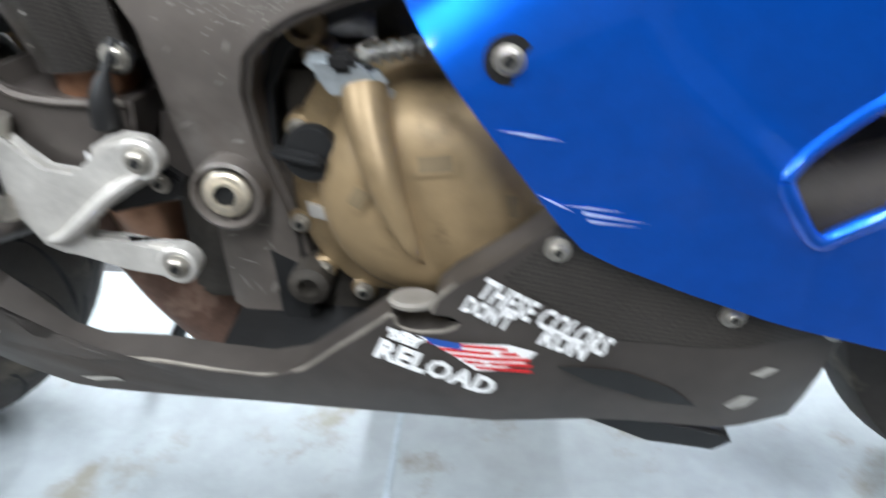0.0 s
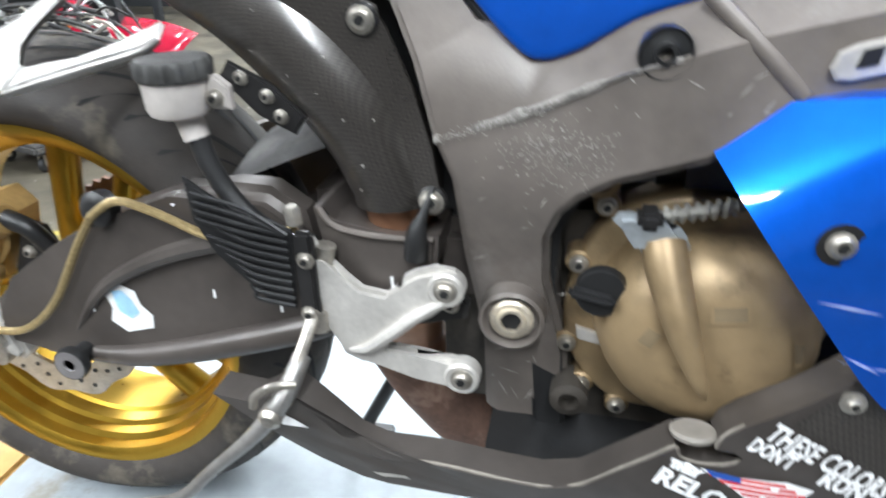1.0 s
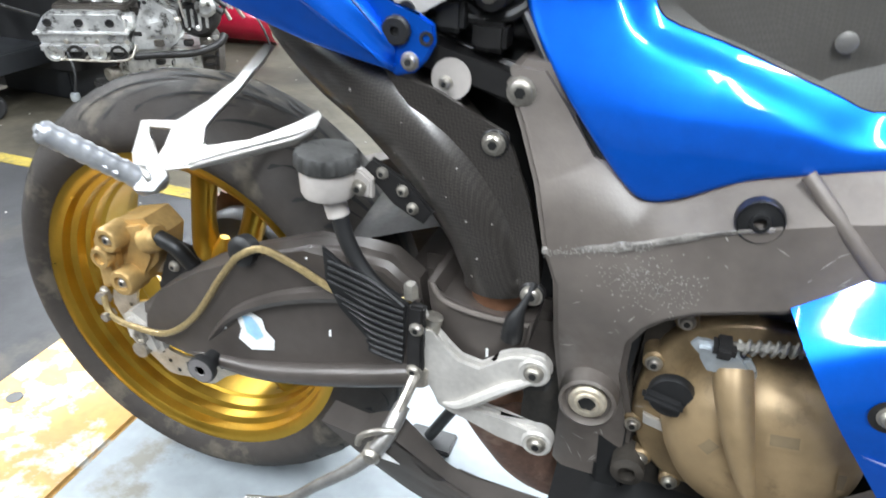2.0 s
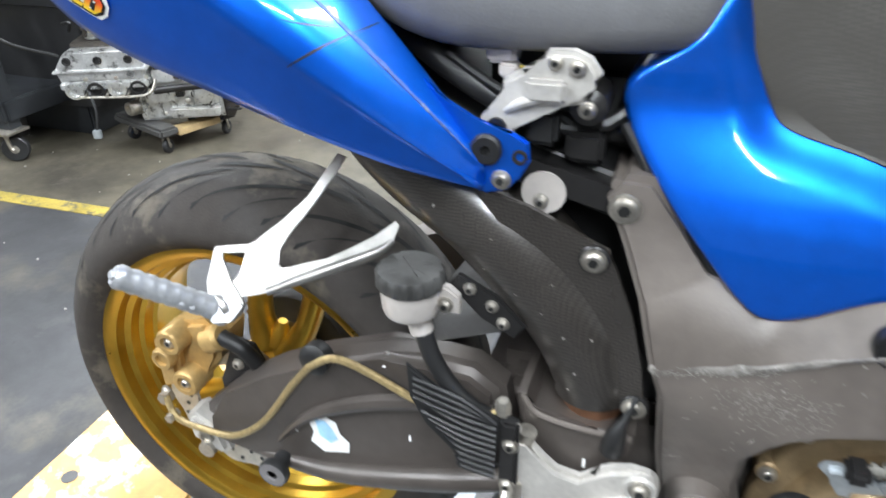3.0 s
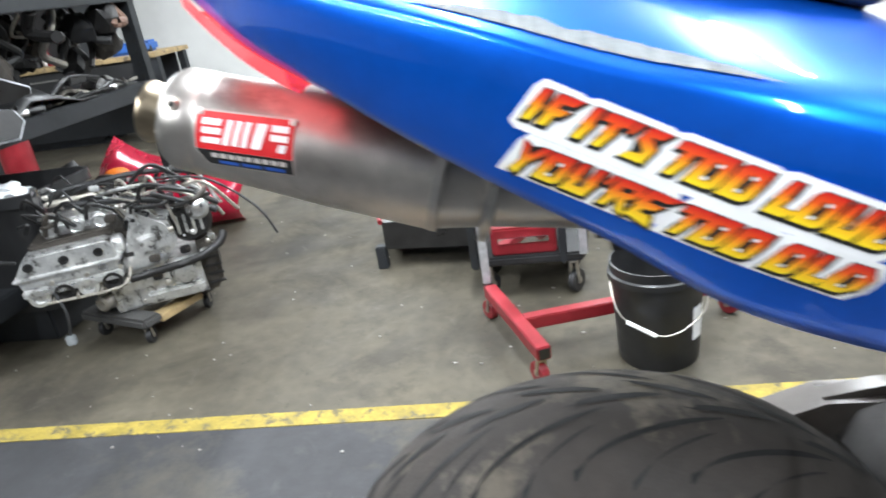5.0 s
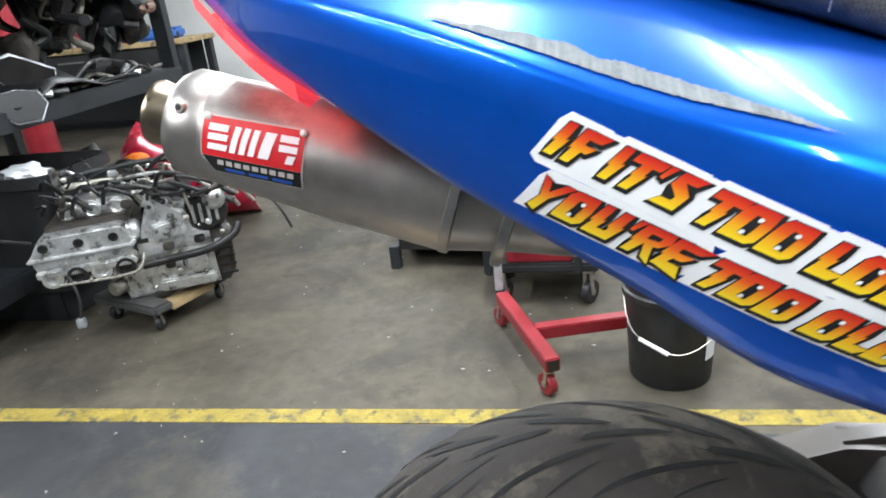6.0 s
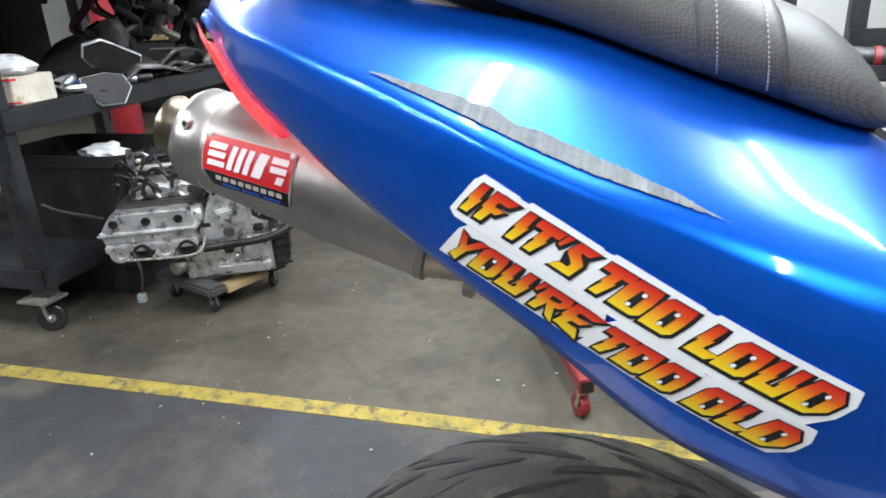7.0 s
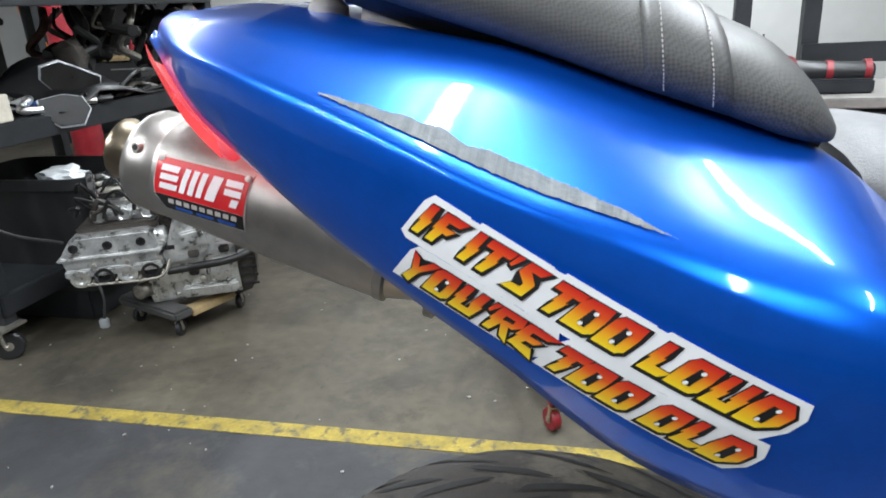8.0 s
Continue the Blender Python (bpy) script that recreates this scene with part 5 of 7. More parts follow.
du = Vector((0.972, -0.235))
dv = Vector((0.235, 0.972))


def on_can(u, v):
    return -0.2610 + du.x * u + dv.x * v, 1.2482 + du.y * u + dv.y * v


pl = part("silencer_plate", wrap(flat([(0, 0.001), (0.0695, 0.001), (0.0695, -0.0245), (0.0, -0.0245)], 5), on_can, skin_can, 0.0012), REDPRINT, can, "red maker's plate with white bars")
part("plate_edge", wrap(flat([(-0.001, 0.002), (0.0705, 0.002), (0.0712, -0.0362), (0.008, -0.0362), (-0.001, -0.0252)], 5), on_can, skin_can, 0.0008), CLOUDY, pl)
part("plate_band", wrap(flat([(0.0, -0.0248), (0.0695, -0.0248), (0.0705, -0.0355), (0.008, -0.0355)], 4), on_can, skin_can, 0.0012), INK, pl)
for k in range(9):
    u = 0.011 + 0.0062 * k
    part("plate_bar", wrap(flat([(u, -0.0265), (u + 0.0044, -0.0265), (u + 0.0044, -0.0300), (u, -0.0300)], 1), on_can, skin_can, 0.0018), CLOUDY, pl)
for k in range(3):
    u = 0.016 + 0.017 * k
    part("plate_bar", wrap(flat([(u, -0.0318), (u + 0.014, -0.0318), (u + 0.014, -0.0342), (u, -0.0342)], 2), on_can, skin_can, 0.0018), BLUEPRINT, pl)


def plate_mark(u, v, wide, high, lean=0.0):
    """One white bar of the maker's mark."""
    part("plate_bar", wrap(flat([(u, v), (u + wide, v), (u + wide - lean, v - high), (u - lean, v - high)], 1), on_can, skin_can, 0.0019), WHITE, pl)


for v in (-0.0030, -0.0090, -0.0155):
    plate_mark(0.0050, v, 0.0135, 0.0042, 0.0008)
for u in (0.0225, 0.0290, 0.0355):
    plate_mark(u, -0.0030, 0.0042, 0.0170, 0.0030)
plate_mark(0.0435, -0.0030, 0.0075, 0.0170, 0.0040)
for v in (-0.0030, -0.0090):
    plate_mark(0.0535, v, 0.0125, 0.0042)
plate_mark(0.0600, -0.0150, 0.0055, 0.0055, 0.0015)
for u, v in ((0.002, 0.0), (0.0675, -0.001)):
    x, z = on_can(u, v)
    h = skin_can.ray_cast(Vector((x, -2, z)), Vector((0, 1, 0)))
    part("rivet", lathe([(0.0028, 0), (0.0028, 0.0012), (0.0016, 0.002), (0, 0.002)], h[0], h[0] + Vector((0, -1, 0.3)), 14), SILVER, can)
for x, z in ((-0.278, 1.254), (-0.30, 1.200)):
    h = skin_can.ray_cast(Vector((x, -2, z)), Vector((0, 1, 0)))
    if h[0]:
        bolt(can, x, h[0].y + 0.002, z, 0.0045, (0, -1, 0.25))

# engine: block, clutch cover, cap, lever
part("crankcase", box(0.57, 0.95, -0.13, 0.16, 0.58, 0.84, 0.02), ENGDARK, bike, "grimy engine crankcase")
part("cylinder_block", box(0.66, 0.93, -0.14, 0.14, 0.80, 0.92, 0.02), ENGDARK, bike)
base_p = [(0.596, 0.70), (0.592, 0.735), (0.598, 0.775), (0.612, 0.808), (0.640, 0.836), (0.69, 0.848), (0.75, 0.838), (0.79, 0.80), (0.806, 0.745), (0.79, 0.69), (0.75, 0.655), (0.70, 0.638), (0.645, 0.642), (0.615, 0.665)]
eng = part("clutch_cover", loft(rings(base_p, (0.70, 0.742), [(0.98, -0.11), (1.0, -0.142), (0.985, -0.150), (0.95, -0.153), (0.05, -0.155)], 4), closed=True, caps=True), BRONZE, bike, "bronze painted clutch cover, grimy", 45)
dome = part("cover_dome", lathe([(0.090, 0.0), (0.088, 0.008), (0.085, 0.026), (0.079, 0.044), (0.068, 0.058), (0.052, 0.066), (0.03, 0.0705), (0, 0.0715)], (0.706, -0.150, 0.744), (0.706, -1, 0.744), 56), BRONZE, eng, "", 50)
skin_eng = BVHTree.FromObject(dome, bpy.context.evaluated_depsgraph_get())
part("release_boss", tube([(0.663, -0.194, 0.824), (0.667, -0.206, 0.808), (0.680, -0.227, 0.770), (0.696, -0.2325, 0.730), (0.7045, -0.2235, 0.709)], [0.0160, 0.0160, 0.0122, 0.0060, 0.0006], 20), BRONZE, eng)
part("boss_seal", lathe([(0.0165, -0.002), (0.018, 0), (0.018, 0.004), (0.014, 0.006), (0, 0.006)], (0.665, -0.189, 0.817), (0.658, -0.172, 0.871), 22), ZINC, eng)
lv = part("release_lever", plate([(0.625, 0.842), (0.629, 0.848), (0.638, 0.849), (0.648, 0.846), (0.656, 0.840), (0.664, 0.836), (0.673, 0.839), (0.679, 0.831), (0.676, 0.821), (0.664, 0.817), (0.653, 0.819), (0.645, 0.827), (0.634, 0.834)], -0.203, -0.189, 0.005), ZINC, eng, "grey clutch release lever")
part("lever_clevis", box(0.642, 0.660, -0.208, -0.184, 0.838, 0.852, 0.004), SATIN, lv)
spring = bmesh.new()
tube([(0.650, -0.192, 0.843), (0.71, -0.192, 0.856)], 0.0040, 8, spring)
coil = [(0.662 + 0.0014 * i, -0.192 + 0.0056 * math.sin(i * 1.25), 0.8455 + 0.0003 * i + 0.0056 * math.cos(i * 1.25)) for i in range(34)]
tube(coil, 0.0019, 6, spring, 2)
part("release_spring", spring, mat("dull_spring_wire", (0.22, 0.21, 0.19), 0.5, 0.6, 0.3, 40), lv)
part("clutch_cable", tube([(0.71, -0.192, 0.856), (0.80, -0.17, 0.885), (0.9, -0.15, 0.95)], 0.005, 8), BLACK, lv)
part("filler_cap", lathe([(0.021, 0), (0.021, 0.006), (0.019, 0.009), (0, 0.009)], (0.622, -0.186, 0.777), (0.610, -0.4, 0.79), 28), BLACK, eng, "black oil filler cap")
part("cap_wing", box(-0.024, 0.013, -0.004, 0.004, 0, 0.013, 0.003, turn=Matrix.Translation((0.620, -0.194, 0.777)) @ Matrix.Rotation(radians(90), 4, "X") @ Matrix.Rotation(radians(-12), 4, "Z")), BLACK, eng)
for poly in ([(0.697, 0.790), (0.725, 0.793), (0.727, 0.777), (0.699, 0.775)], [(0.648, 0.750), (0.657, 0.769), (0.669, 0.763), (0.660, 0.744)], [(0.758, 0.765), (0.768, 0.762), (0.770, 0.738), (0.762, 0.741)]):
    part("cover_pad", wrap(flat(poly, 2), lambda u, v: (u, v), skin_eng, 0.002), BRONZE if poly[0][0] > 0.61 else SILVER, eng)
    cx, cz = sum(p[0] for p in poly) / 4, sum(p[1] for p in poly) / 4
    # flat inset in a darker brown than the pad round it
    part("pad_recess", wrap(flat([(cx + (px - cx) * 0.8, cz + (pz - cz) * 0.68) for px, pz in poly], 2), lambda u, v: (u, v), skin_eng, 0.0025), RECESS, eng)
part("cover_tag", plate([(0.604, 0.722), (0.606, 0.710), (0.626, 0.705), (0.626, 0.716)], -0.158, -0.150, 0.001), SILVER, eng)
for bx, bz in ((0.597, 0.703), (0.603, 0.782), (0.612, 0.660), (0.645, 0.640), (0.622, 0.835)):
    part("cover_lug", lathe([(0.011, 0), (0.011, 0.03), (0.009, 0.032), (0, 0.032)], (bx, -0.122, bz), (bx, -1, bz), 16), BRONZE, eng)
    bolt(eng, bx, -0.155, bz, 0.0065)
part("cam_boss", lathe([(0.015, 0), (0.015, 0.02), (0.009, 0.022), (0.008, 0.012), (0, 0.012)], (0.616, -0.14, 0.858), (0.616, -1, 0.858), 20), BRONZE, eng)
part("sight_glass", lathe([(0.017, 0), (0.018, 0.003), (0.016, 0.005), (0, 0.005)], (0.697, -0.236, 0.685), (0.697, -0.05, 1.6), 26), mat("dull_flange", (0.22, 0.20, 0.175), 0.6), eng)
part("coolant_hose", tube([(0.60, -0.13, 0.862), (0.66, -0.14, 0.882), (0.74, -0.14, 0.895), (0.82, -0.13, 0.90)], 0.013, 12), RUST, bike)
part("lower_engine_mount", lathe([(0.017, 0), (0.017, 0.03), (0.009, 0.033), (0.008, 0.02), (0, 0.02)], (0.602, -0.14, 0.652), (0.602, -1, 0.652), 20), ENGDARK, bike)

# lower fairing (belly) with its opening, and its stickers
top_edge = [(0.288, 0.664), (0.330, 0.664), (0.352, 0.678), (0.368, 0.684), (0.39, 0.668), (0.425, 0.640), (0.450, 0.633), (0.50, 0.633), (0.545, 0.626), (0.585, 0.622), (0.615, 0.630), (0.645, 0.654), (0.668, 0.671), (0.683, 0.683), (0.686, 0.675), (0.693, 0.671), (0.703, 0.669), (0.718, 0.670), (0.727, 0.674), (0.731, 0.680), (0.725, 0.685), (0.712, 0.686), (0.716, 0.698), (0.728, 0.710), (0.765, 0.735), (0.80, 0.762), (0.85, 0.77), (1.02, 0.74), (1.03, 0.69)]
bot_edge = [(1.0, 0.66), (0.996, 0.627), (0.991, 0.599), (0.985, 0.580), (0.95, 0.574), (0.897, 0.577), (0.794, 0.582), (0.681, 0.588), (0.575, 0.594), (0.503, 0.597), (0.43, 0.602), (0.39, 0.615), (0.34, 0.638)]
fb2 = bmesh.new()
ring = top_edge + bot_edge


def belly_y(x, z):
    return -0.252 + 0.012 * min(1, max(0, (x - 0.76) / 0.08)) + 0.06 * max(0, 0.45 - x) ** 1 * 2.2 + 0.4 * max(0, 0.64 - z) ** 1.3 + 0.25 * max(0, x - 0.93)


vs = [fb2.verts.new((x, belly_y(x, z), z)) for x, z in ring]
fb2.faces.new(vs)
bmesh.ops.triangulate(fb2, faces=fb2.faces)
bmesh.ops.subdivide_edges(fb2, edges=fb2.edges, cuts=2, use_grid_fill=True)
for v in fb2.verts:
    v.co.y = belly_y(v.co.x, v.co.z)
got = bmesh.ops.extrude_edge_only(fb2, edges=[e for e in fb2.edges if e.is_boundary])
for v in [g for g in got["geom"] if isinstance(g, bmesh.types.BMVert)]:
    v.co.y += 0.034 if v.co.z > 0.605 else 0.06
belly = part("belly_fairing", fb2, BELLY, bike, "dusty dark grey belly fairing with torn edge", 45)
far_b = plate([(x, z) for x, z in ring if x > 0.54], 0.235, 0.25, 0.003)
part("belly_far_side", far_b, BELLY, belly)
part("belly_floor", loft([[(x, y, z + 0.02 * (1 - abs(y) / 0.22)) for y in np.linspace(-0.20, 0.24, 7)] for x, z in ((0.53, 0.602), (0.58, 0.600), (0.80, 0.592), (0.96, 0.588))]), BLACK, belly)
skin_belly = BVHTree.FromObject(belly, bpy.context.evaluated_depsgraph_get())
ident = lambda u, v: (u, v)
lip_line = [(x, belly_y(x, z) + 0.003, z) for x, z in top_edge[5:24]]
part("belly_lip", tube(lip_line, [0.001] + [0.0016] * 17 + [0.001], 8, steps=3), mat("worn_panel_edge", (0.19, 0.17, 0.145), 0.7, 0, 0.3, 30, 0.3, 200), belly, "pale worn panel edge")
part("carbon_inlay", wrap(flat([(0.758, 0.718), (0.80, 0.758), (0.85, 0.765), (1.0, 0.735), (1.0, 0.665), (0.905, 0.660), (0.838, 0.664)], 3), ident, skin_belly, 0.0012), CARBON, belly, "carbon weave inlay")
part("vent_slot", wrap(flat([(0.800, 0.642), (0.825, 0.639), (0.852, 0.634), (0.886, 0.619), (0.908, 0.600), (0.870, 0.606), (0.828, 0.622)], 2), ident, skin_belly, 0.0015), INK, belly, "black vent slot")
for bx, bz in ((0.793, 0.739), (0.915, 0.688), (0.995, 0.668)):
    part("belly_washer", lathe([(0.0088, -0.002), (0.0088, 0.002), (0.006, 0.003), (0, 0.003)], (bx, belly_y(bx, bz) - 0.001, bz), (bx, -1, bz), 20), STEEL, belly)
    bolt(belly, bx, belly_y(bx, bz) - 0.003, bz, 0.0055)


def slanted(ox, oz, ang):
    c, s = math.cos(radians(ang)), math.sin(radians(ang))
    return lambda u, v: (ox + c * u - s * v, oz + s * u + c * v)


def fit_words(text, size, width, bold=0.0014):
    bm = words(text, size, bold)
    w = max(v.co.x for v in bm.verts)
    for v in bm.verts:
        v.co.x *= width / w
    return bm


part("slogan", wrap(fit_words("THESE COLORS", 0.0225, 0.106, 0.0009), slanted(0.741, 0.705, -31), skin_belly, 0.002), WHITE, belly, "white slogan lettering")
part("slogan", wrap(fit_words("DON'T", 0.0175, 0.036, 0.0009), slanted(0.731, 0.693, -27), skin_belly, 0.002), WHITE, belly)
part("slogan", wrap(fit_words("RUN", 0.0200, 0.038, 0.0010), slanted(0.784, 0.665, -27), skin_belly, 0.002), WHITE, belly)
part("slogan", wrap(fit_words("THEY", 0.0095, 0.026), slanted(0.680, 0.668, -22), skin_belly, 0.002), WHITE, belly)
part("slogan", wrap(fit_words("RELOAD", 0.0230, 0.092, 0.0011), slanted(0.669, 0.651, -23), skin_belly, 0.002), WHITE, belly)
flag = [(0.702, 0.669), (0.73, 0.664), (0.765, 0.664), (0.785, 0.656), (0.776, 0.646), (0.755, 0.640), (0.742, 0.640), (0.728, 0.652)]
fl = part("flag_patch", wrap(flat(flag, 2), ident, skin_belly, 0.0017), WHITE, belly, "small striped flag shape")
for i in range(5):
    z0 = 0.6655 - 0.0052 * i
    x0, x1 = 0.708 + 0.0085 * i, min(0.764 + 0.008 * i, 0.782)
    part("flag_stripe", wrap(flat([(x0, z0), (x1, z0 - 0.004), (x1, z0 - 0.0068), (x0 + 0.002, z0 - 0.0026)], 1), ident, skin_belly, 0.0022), REDPRINT, fl)
part("flag_corner", wrap(flat([(0.706, 0.669), (0.732, 0.6645), (0.732, 0.659), (0.712, 0.6625)], 1), ident, skin_belly, 0.0026), BLUEPRINT, fl)
for poly in ([(0.928, 0.602), (0.940, 0.611), (0.953, 0.607), (0.946, 0.598), (0.935, 0.596)], [(0.940, 0.634), (0.951, 0.640), (0.961, 0.636), (0.950, 0.629)], [(0.44, 0.612), (0.47, 0.616), (0.475, 0.612), (0.45, 0.609)]):
    part("rub_mark", wrap(flat(poly, 1), ident, skin_belly, 0.0012), CHIP, belly)
part("decal_scrap", wrap(flat([(0.345, 0.655), (0.352, 0.662), (0.372, 0.657), (0.385, 0.651), (0.36, 0.648)]), ident, skin_belly, 0.0015), WHITE, belly)

# blue side fairing with vent
edge = [(0.668, 0.925), (0.690, 0.893), (0.722, 0.851), (0.748, 0.817), (0.773, 0.784), (0.792, 0.759), (0.808, 0.742), (0.83, 0.731), (0.87, 0.716), (0.93, 0.694), (1.02, 0.666), (1.20, 0.62), (1.30, 0.75), (1.25, 0.95), (1.10, 1.02), (0.90, 1.0), (0.80, 0.972), (0.74, 0.955), (0.70, 0.937)]
vent = [(0.913, 0.800), (0.918, 0.809), (0.939, 0.831), (0.955, 0.845), (1.0, 0.872), (1.05, 0.885), (1.06, 0.83), (1.02, 0.792), (0.977, 0.771), (0.959, 0.761), (0.949, 0.756), (0.941, 0.759), (0.930, 0.772), (0.919, 0.788)]


def soft(v, w):
    return w * math.log(1 + math.exp(min(v / w, 30)))


def fair_y(x, z):
    crease = 0.880 + 0.60 * (x - 0.70) if x < 0.95 else 1.03
    return -0.258 - 0.012 * min(1, max(0, (x - 0.68) * 5)) + 0.55 * soft(z - crease, 0.0035) + 0.60 * soft(z - crease + 0.042, 0.013) * min(1, max(0, (0.88 - x) / 0.19)) + 0.11 * soft(0.84 - z, 0.015) + 0.10 * max(0, x - 0.95) - 0.010 * math.exp(-((0.62 * (x - 0.905) + 0.78 * (z - 0.800)) / 0.016) ** 2) * min(1, max(0, (x - 0.82) * 9)) * min(1, max(0, (0.955 - x) * 30))


low_x, low_z = zip(*[p for p in edge[:12]])
up = [(0.668, 0.920), (0.70, 0.925), (0.74, 0.937), (0.80, 0.950), (0.90, 0.985), (1.10, 1.02), (1.20, 0.98)]
up_x, up_z = zip(*up)


def inside(poly, x, z):
    hit = False
    for (ax, az), (bx, bz) in zip(poly, poly[1:] + poly[:1]):
        if (az > z) != (bz > z) and x < (bx - ax) * (z - az) / (bz - az) + ax:
            hit = not hit
    return hit


grid = []
for x in np.linspace(0.6685, 1.20, 180):
    zb, zt = float(np.interp(x, low_x, low_z)), float(np.interp(x, up_x, up_z))
    grid.append([(float(x), fair_y(x, zb + (zt - zb) * s), zb + (zt - zb) * s) for s in np.linspace(0, 1, 100)])
fb3 = loft(grid)
bmesh.ops.delete(fb3, geom=[f for f in fb3.faces if inside(vent, f.calc_center_median().x, f.calc_center_median().z)], context="FACES")
got = bmesh.ops.extrude_edge_only(fb3, edges=[e for e in fb3.edges if e.is_boundary])
for v in [g for g in got["geom"] if isinstance(g, bmesh.types.BMVert)]:
    v.co.y += 0.02
fairing = part("side_fairing", fb3, BLUE, bike, "scratched blue metallic side fairing", 32)
lipv = spline(vent, 3, True)
part("vent_lip", tube([(x, fair_y(x, z) + 0.003, z) for x, z in lipv] + [(lipv[0][0], fair_y(*lipv[0]) + 0.003, lipv[0][1])], 0.0055, 8, steps=1), BLUE, fairing, "", 60)
part("fairing_far_side", plate(edge, 0.25, 0.262, 0.004), BLUE, fairing)
part("fairing_screw_recess", lathe([(0.0140, 0.001), (0.0130, -0.0005), (0.011, 0.0005), (0, 0.0005)], (0.756, fair_y(0.756, 0.862), 0.862), (0.756, -1, 0.862), 26), SATIN, fairing)
bolt(fairing, 0.756, fair_y(0.756, 0.862) - 0.001, 0.862, 0.0072)
part("radiator_frame", box(0.88, 1.16, -0.16, -0.10, 0.68, 0.96, 0.01), ENGDARK, bike)
part("vent_duct", tube([(0.90, -0.232, 0.775), (0.94, -0.225, 0.765), (1.0, -0.215, 0.775), (1.08, -0.205, 0.80)], [0.02, 0.03, 0.03, 0.03], 14), RUBBER, bike)
part("coolant_pipe", tube([(0.93, -0.20, 0.87), (0.98, -0.205, 0.845), (1.06, -0.2, 0.84)], 0.026, 14), CLOUDY, bike)
skin_fair = BVHTree.FromObject(fairing, bpy.context.evaluated_depsgraph_get())
SCR = mat("pale_scratch", (0.35, 0.45, 0.75), 0.6)
for x0, z0, x1, z1, w in ((0.75, 0.822, 0.79, 0.817, 0.0012), (0.775, 0.773, 0.845, 0.765, 0.0014), (0.785, 0.766, 0.84, 0.762, 0.001), (0.79, 0.775, 0.83, 0.772, 0.0008), (0.775, 0.782, 0.80, 0.770, 0.001)):
    part("scratch", wrap(flat([(x0, z0), ((x0 + x1) / 2, (z0 + z1) / 2 + w), (x1, z1), ((x0 + x1) / 2, (z0 + z1) / 2 - w)]), ident, skin_fair, 0.0009), SCR, fairing)
# front wheel, headstock and nose closing the machine ahead
front = new("front_wheel")
front.parent = bike
for nm, pr, mt in (("tyre", [(0.228, -0.05), (0.25, -0.06), (0.285, -0.045), (0.30, 0.0), (0.285, 0.045), (0.25, 0.06), (0.228, 0.05)], RUBBER), ("rim", [(0.229, -0.05), (0.20, -0.03), (0.20, 0.03), (0.229, 0.05), (0.224, 0.0)], GOLD)):
    b = merged(round_y(pr, 64, (1.39, 0, AXLE - 0.02)))
    part(nm, b, mt, front)
for yy in (-0.1, 0.1):
    part("fork_leg", tube([(1.39, yy, 0.61), (1.22, yy, 1.08), (1.15, yy, 1.27)], 0.027, 14), GOLD, bike)
part("fin", plate([(0.80, 0.51), (0.83, 0.502), (0.985, 0.476), (0.992, 0.462), (0.975, 0.45), (0.91, 0.462), (0.84, 0.487)], -0.13, -0.10, 0.004), BLACK, bike, "black lower cooler shroud")


# ---- the workshop ----
FLOOR = mat("grimy_concrete", (0.074, 0.065, 0.048), 0.62, 0, 0.42, 2.6, 0.2, 60, alt=(0.050, 0.044, 0.034), alt_amount=0.36, alt_scale=2.2, spec=0.22)
AISLE = mat("worn_blue_grey_floor_paint", (0.034, 0.034, 0.036), 0.58, 0, 0.4, 2.6, 0.2, 60, alt=(0.070, 0.063, 0.050), alt_amount=0.38, alt_scale=1.9, spec=0.28)


def grimed(m, dark, pale):
    """Large dark stains and small pale scuffs over a floor."""
    n, l = m.node_tree.nodes, m.node_tree.links
    b = n["Principled BSDF"].inputs["Base Color"]
    tc = n.new("ShaderNodeTexCoord")
    for tint, scale, lo, hi, most in ((dark, 1.1, 0.50, 0.66, 0.75), (pale, 7.0, 0.58, 0.74, 0.6), (dark, 23.0, 0.60, 0.72, 0.6)):
        nz, cr, mx = (n.new("ShaderNode" + k) for k in ("TexNoise", "MapRange", "Mix"))
        nz.inputs["Scale"].default_value, nz.inputs["Detail"].default_value, nz.inputs["Roughness"].default_value = scale, 9, 0.68
        nz.inputs["Distortion"].default_value = 0.6
        l.new(tc.outputs["Object"], nz.inputs["Vector"])
        l.new(nz.outputs["Fac"], cr.inputs[0])
        cr.inputs[1].default_value, cr.inputs[2].default_value, cr.inputs[4].default_value = lo, hi, most
        mx.data_type = "RGBA"
        l.new(cr.outputs[0], mx.inputs["Factor"])
        l.new(b.links[0].from_socket, mx.inputs["A"])
        mx.inputs["B"].default_value = (*tint, 1)
        l.new(mx.outputs["Result"], b)
    return m


grimed(FLOOR, (0.024, 0.021, 0.017), (0.098, 0.090, 0.073))
grimed(AISLE, (0.020, 0.020, 0.021), (0.066, 0.065, 0.061))
YELLOW = mat("worn_yellow_line", (0.25, 0.19, 0.04), 0.65, 0, 0.4, 12, alt=(0.10, 0.085, 0.050), alt_amount=0.40, alt_scale=20, spec=0.25)
WALLM = mat("white_painted_wall", (0.62, 0.62, 0.60), 0.7, 0, 0.08, 1.0)
DULL = mat("dull_grey_wall", (0.16, 0.16, 0.155), 0.7, 0, 0.2, 1.0)
CEIL = mat("pale_ceiling", (0.66, 0.67, 0.68), 0.8, 0, 0.1, 1.0)
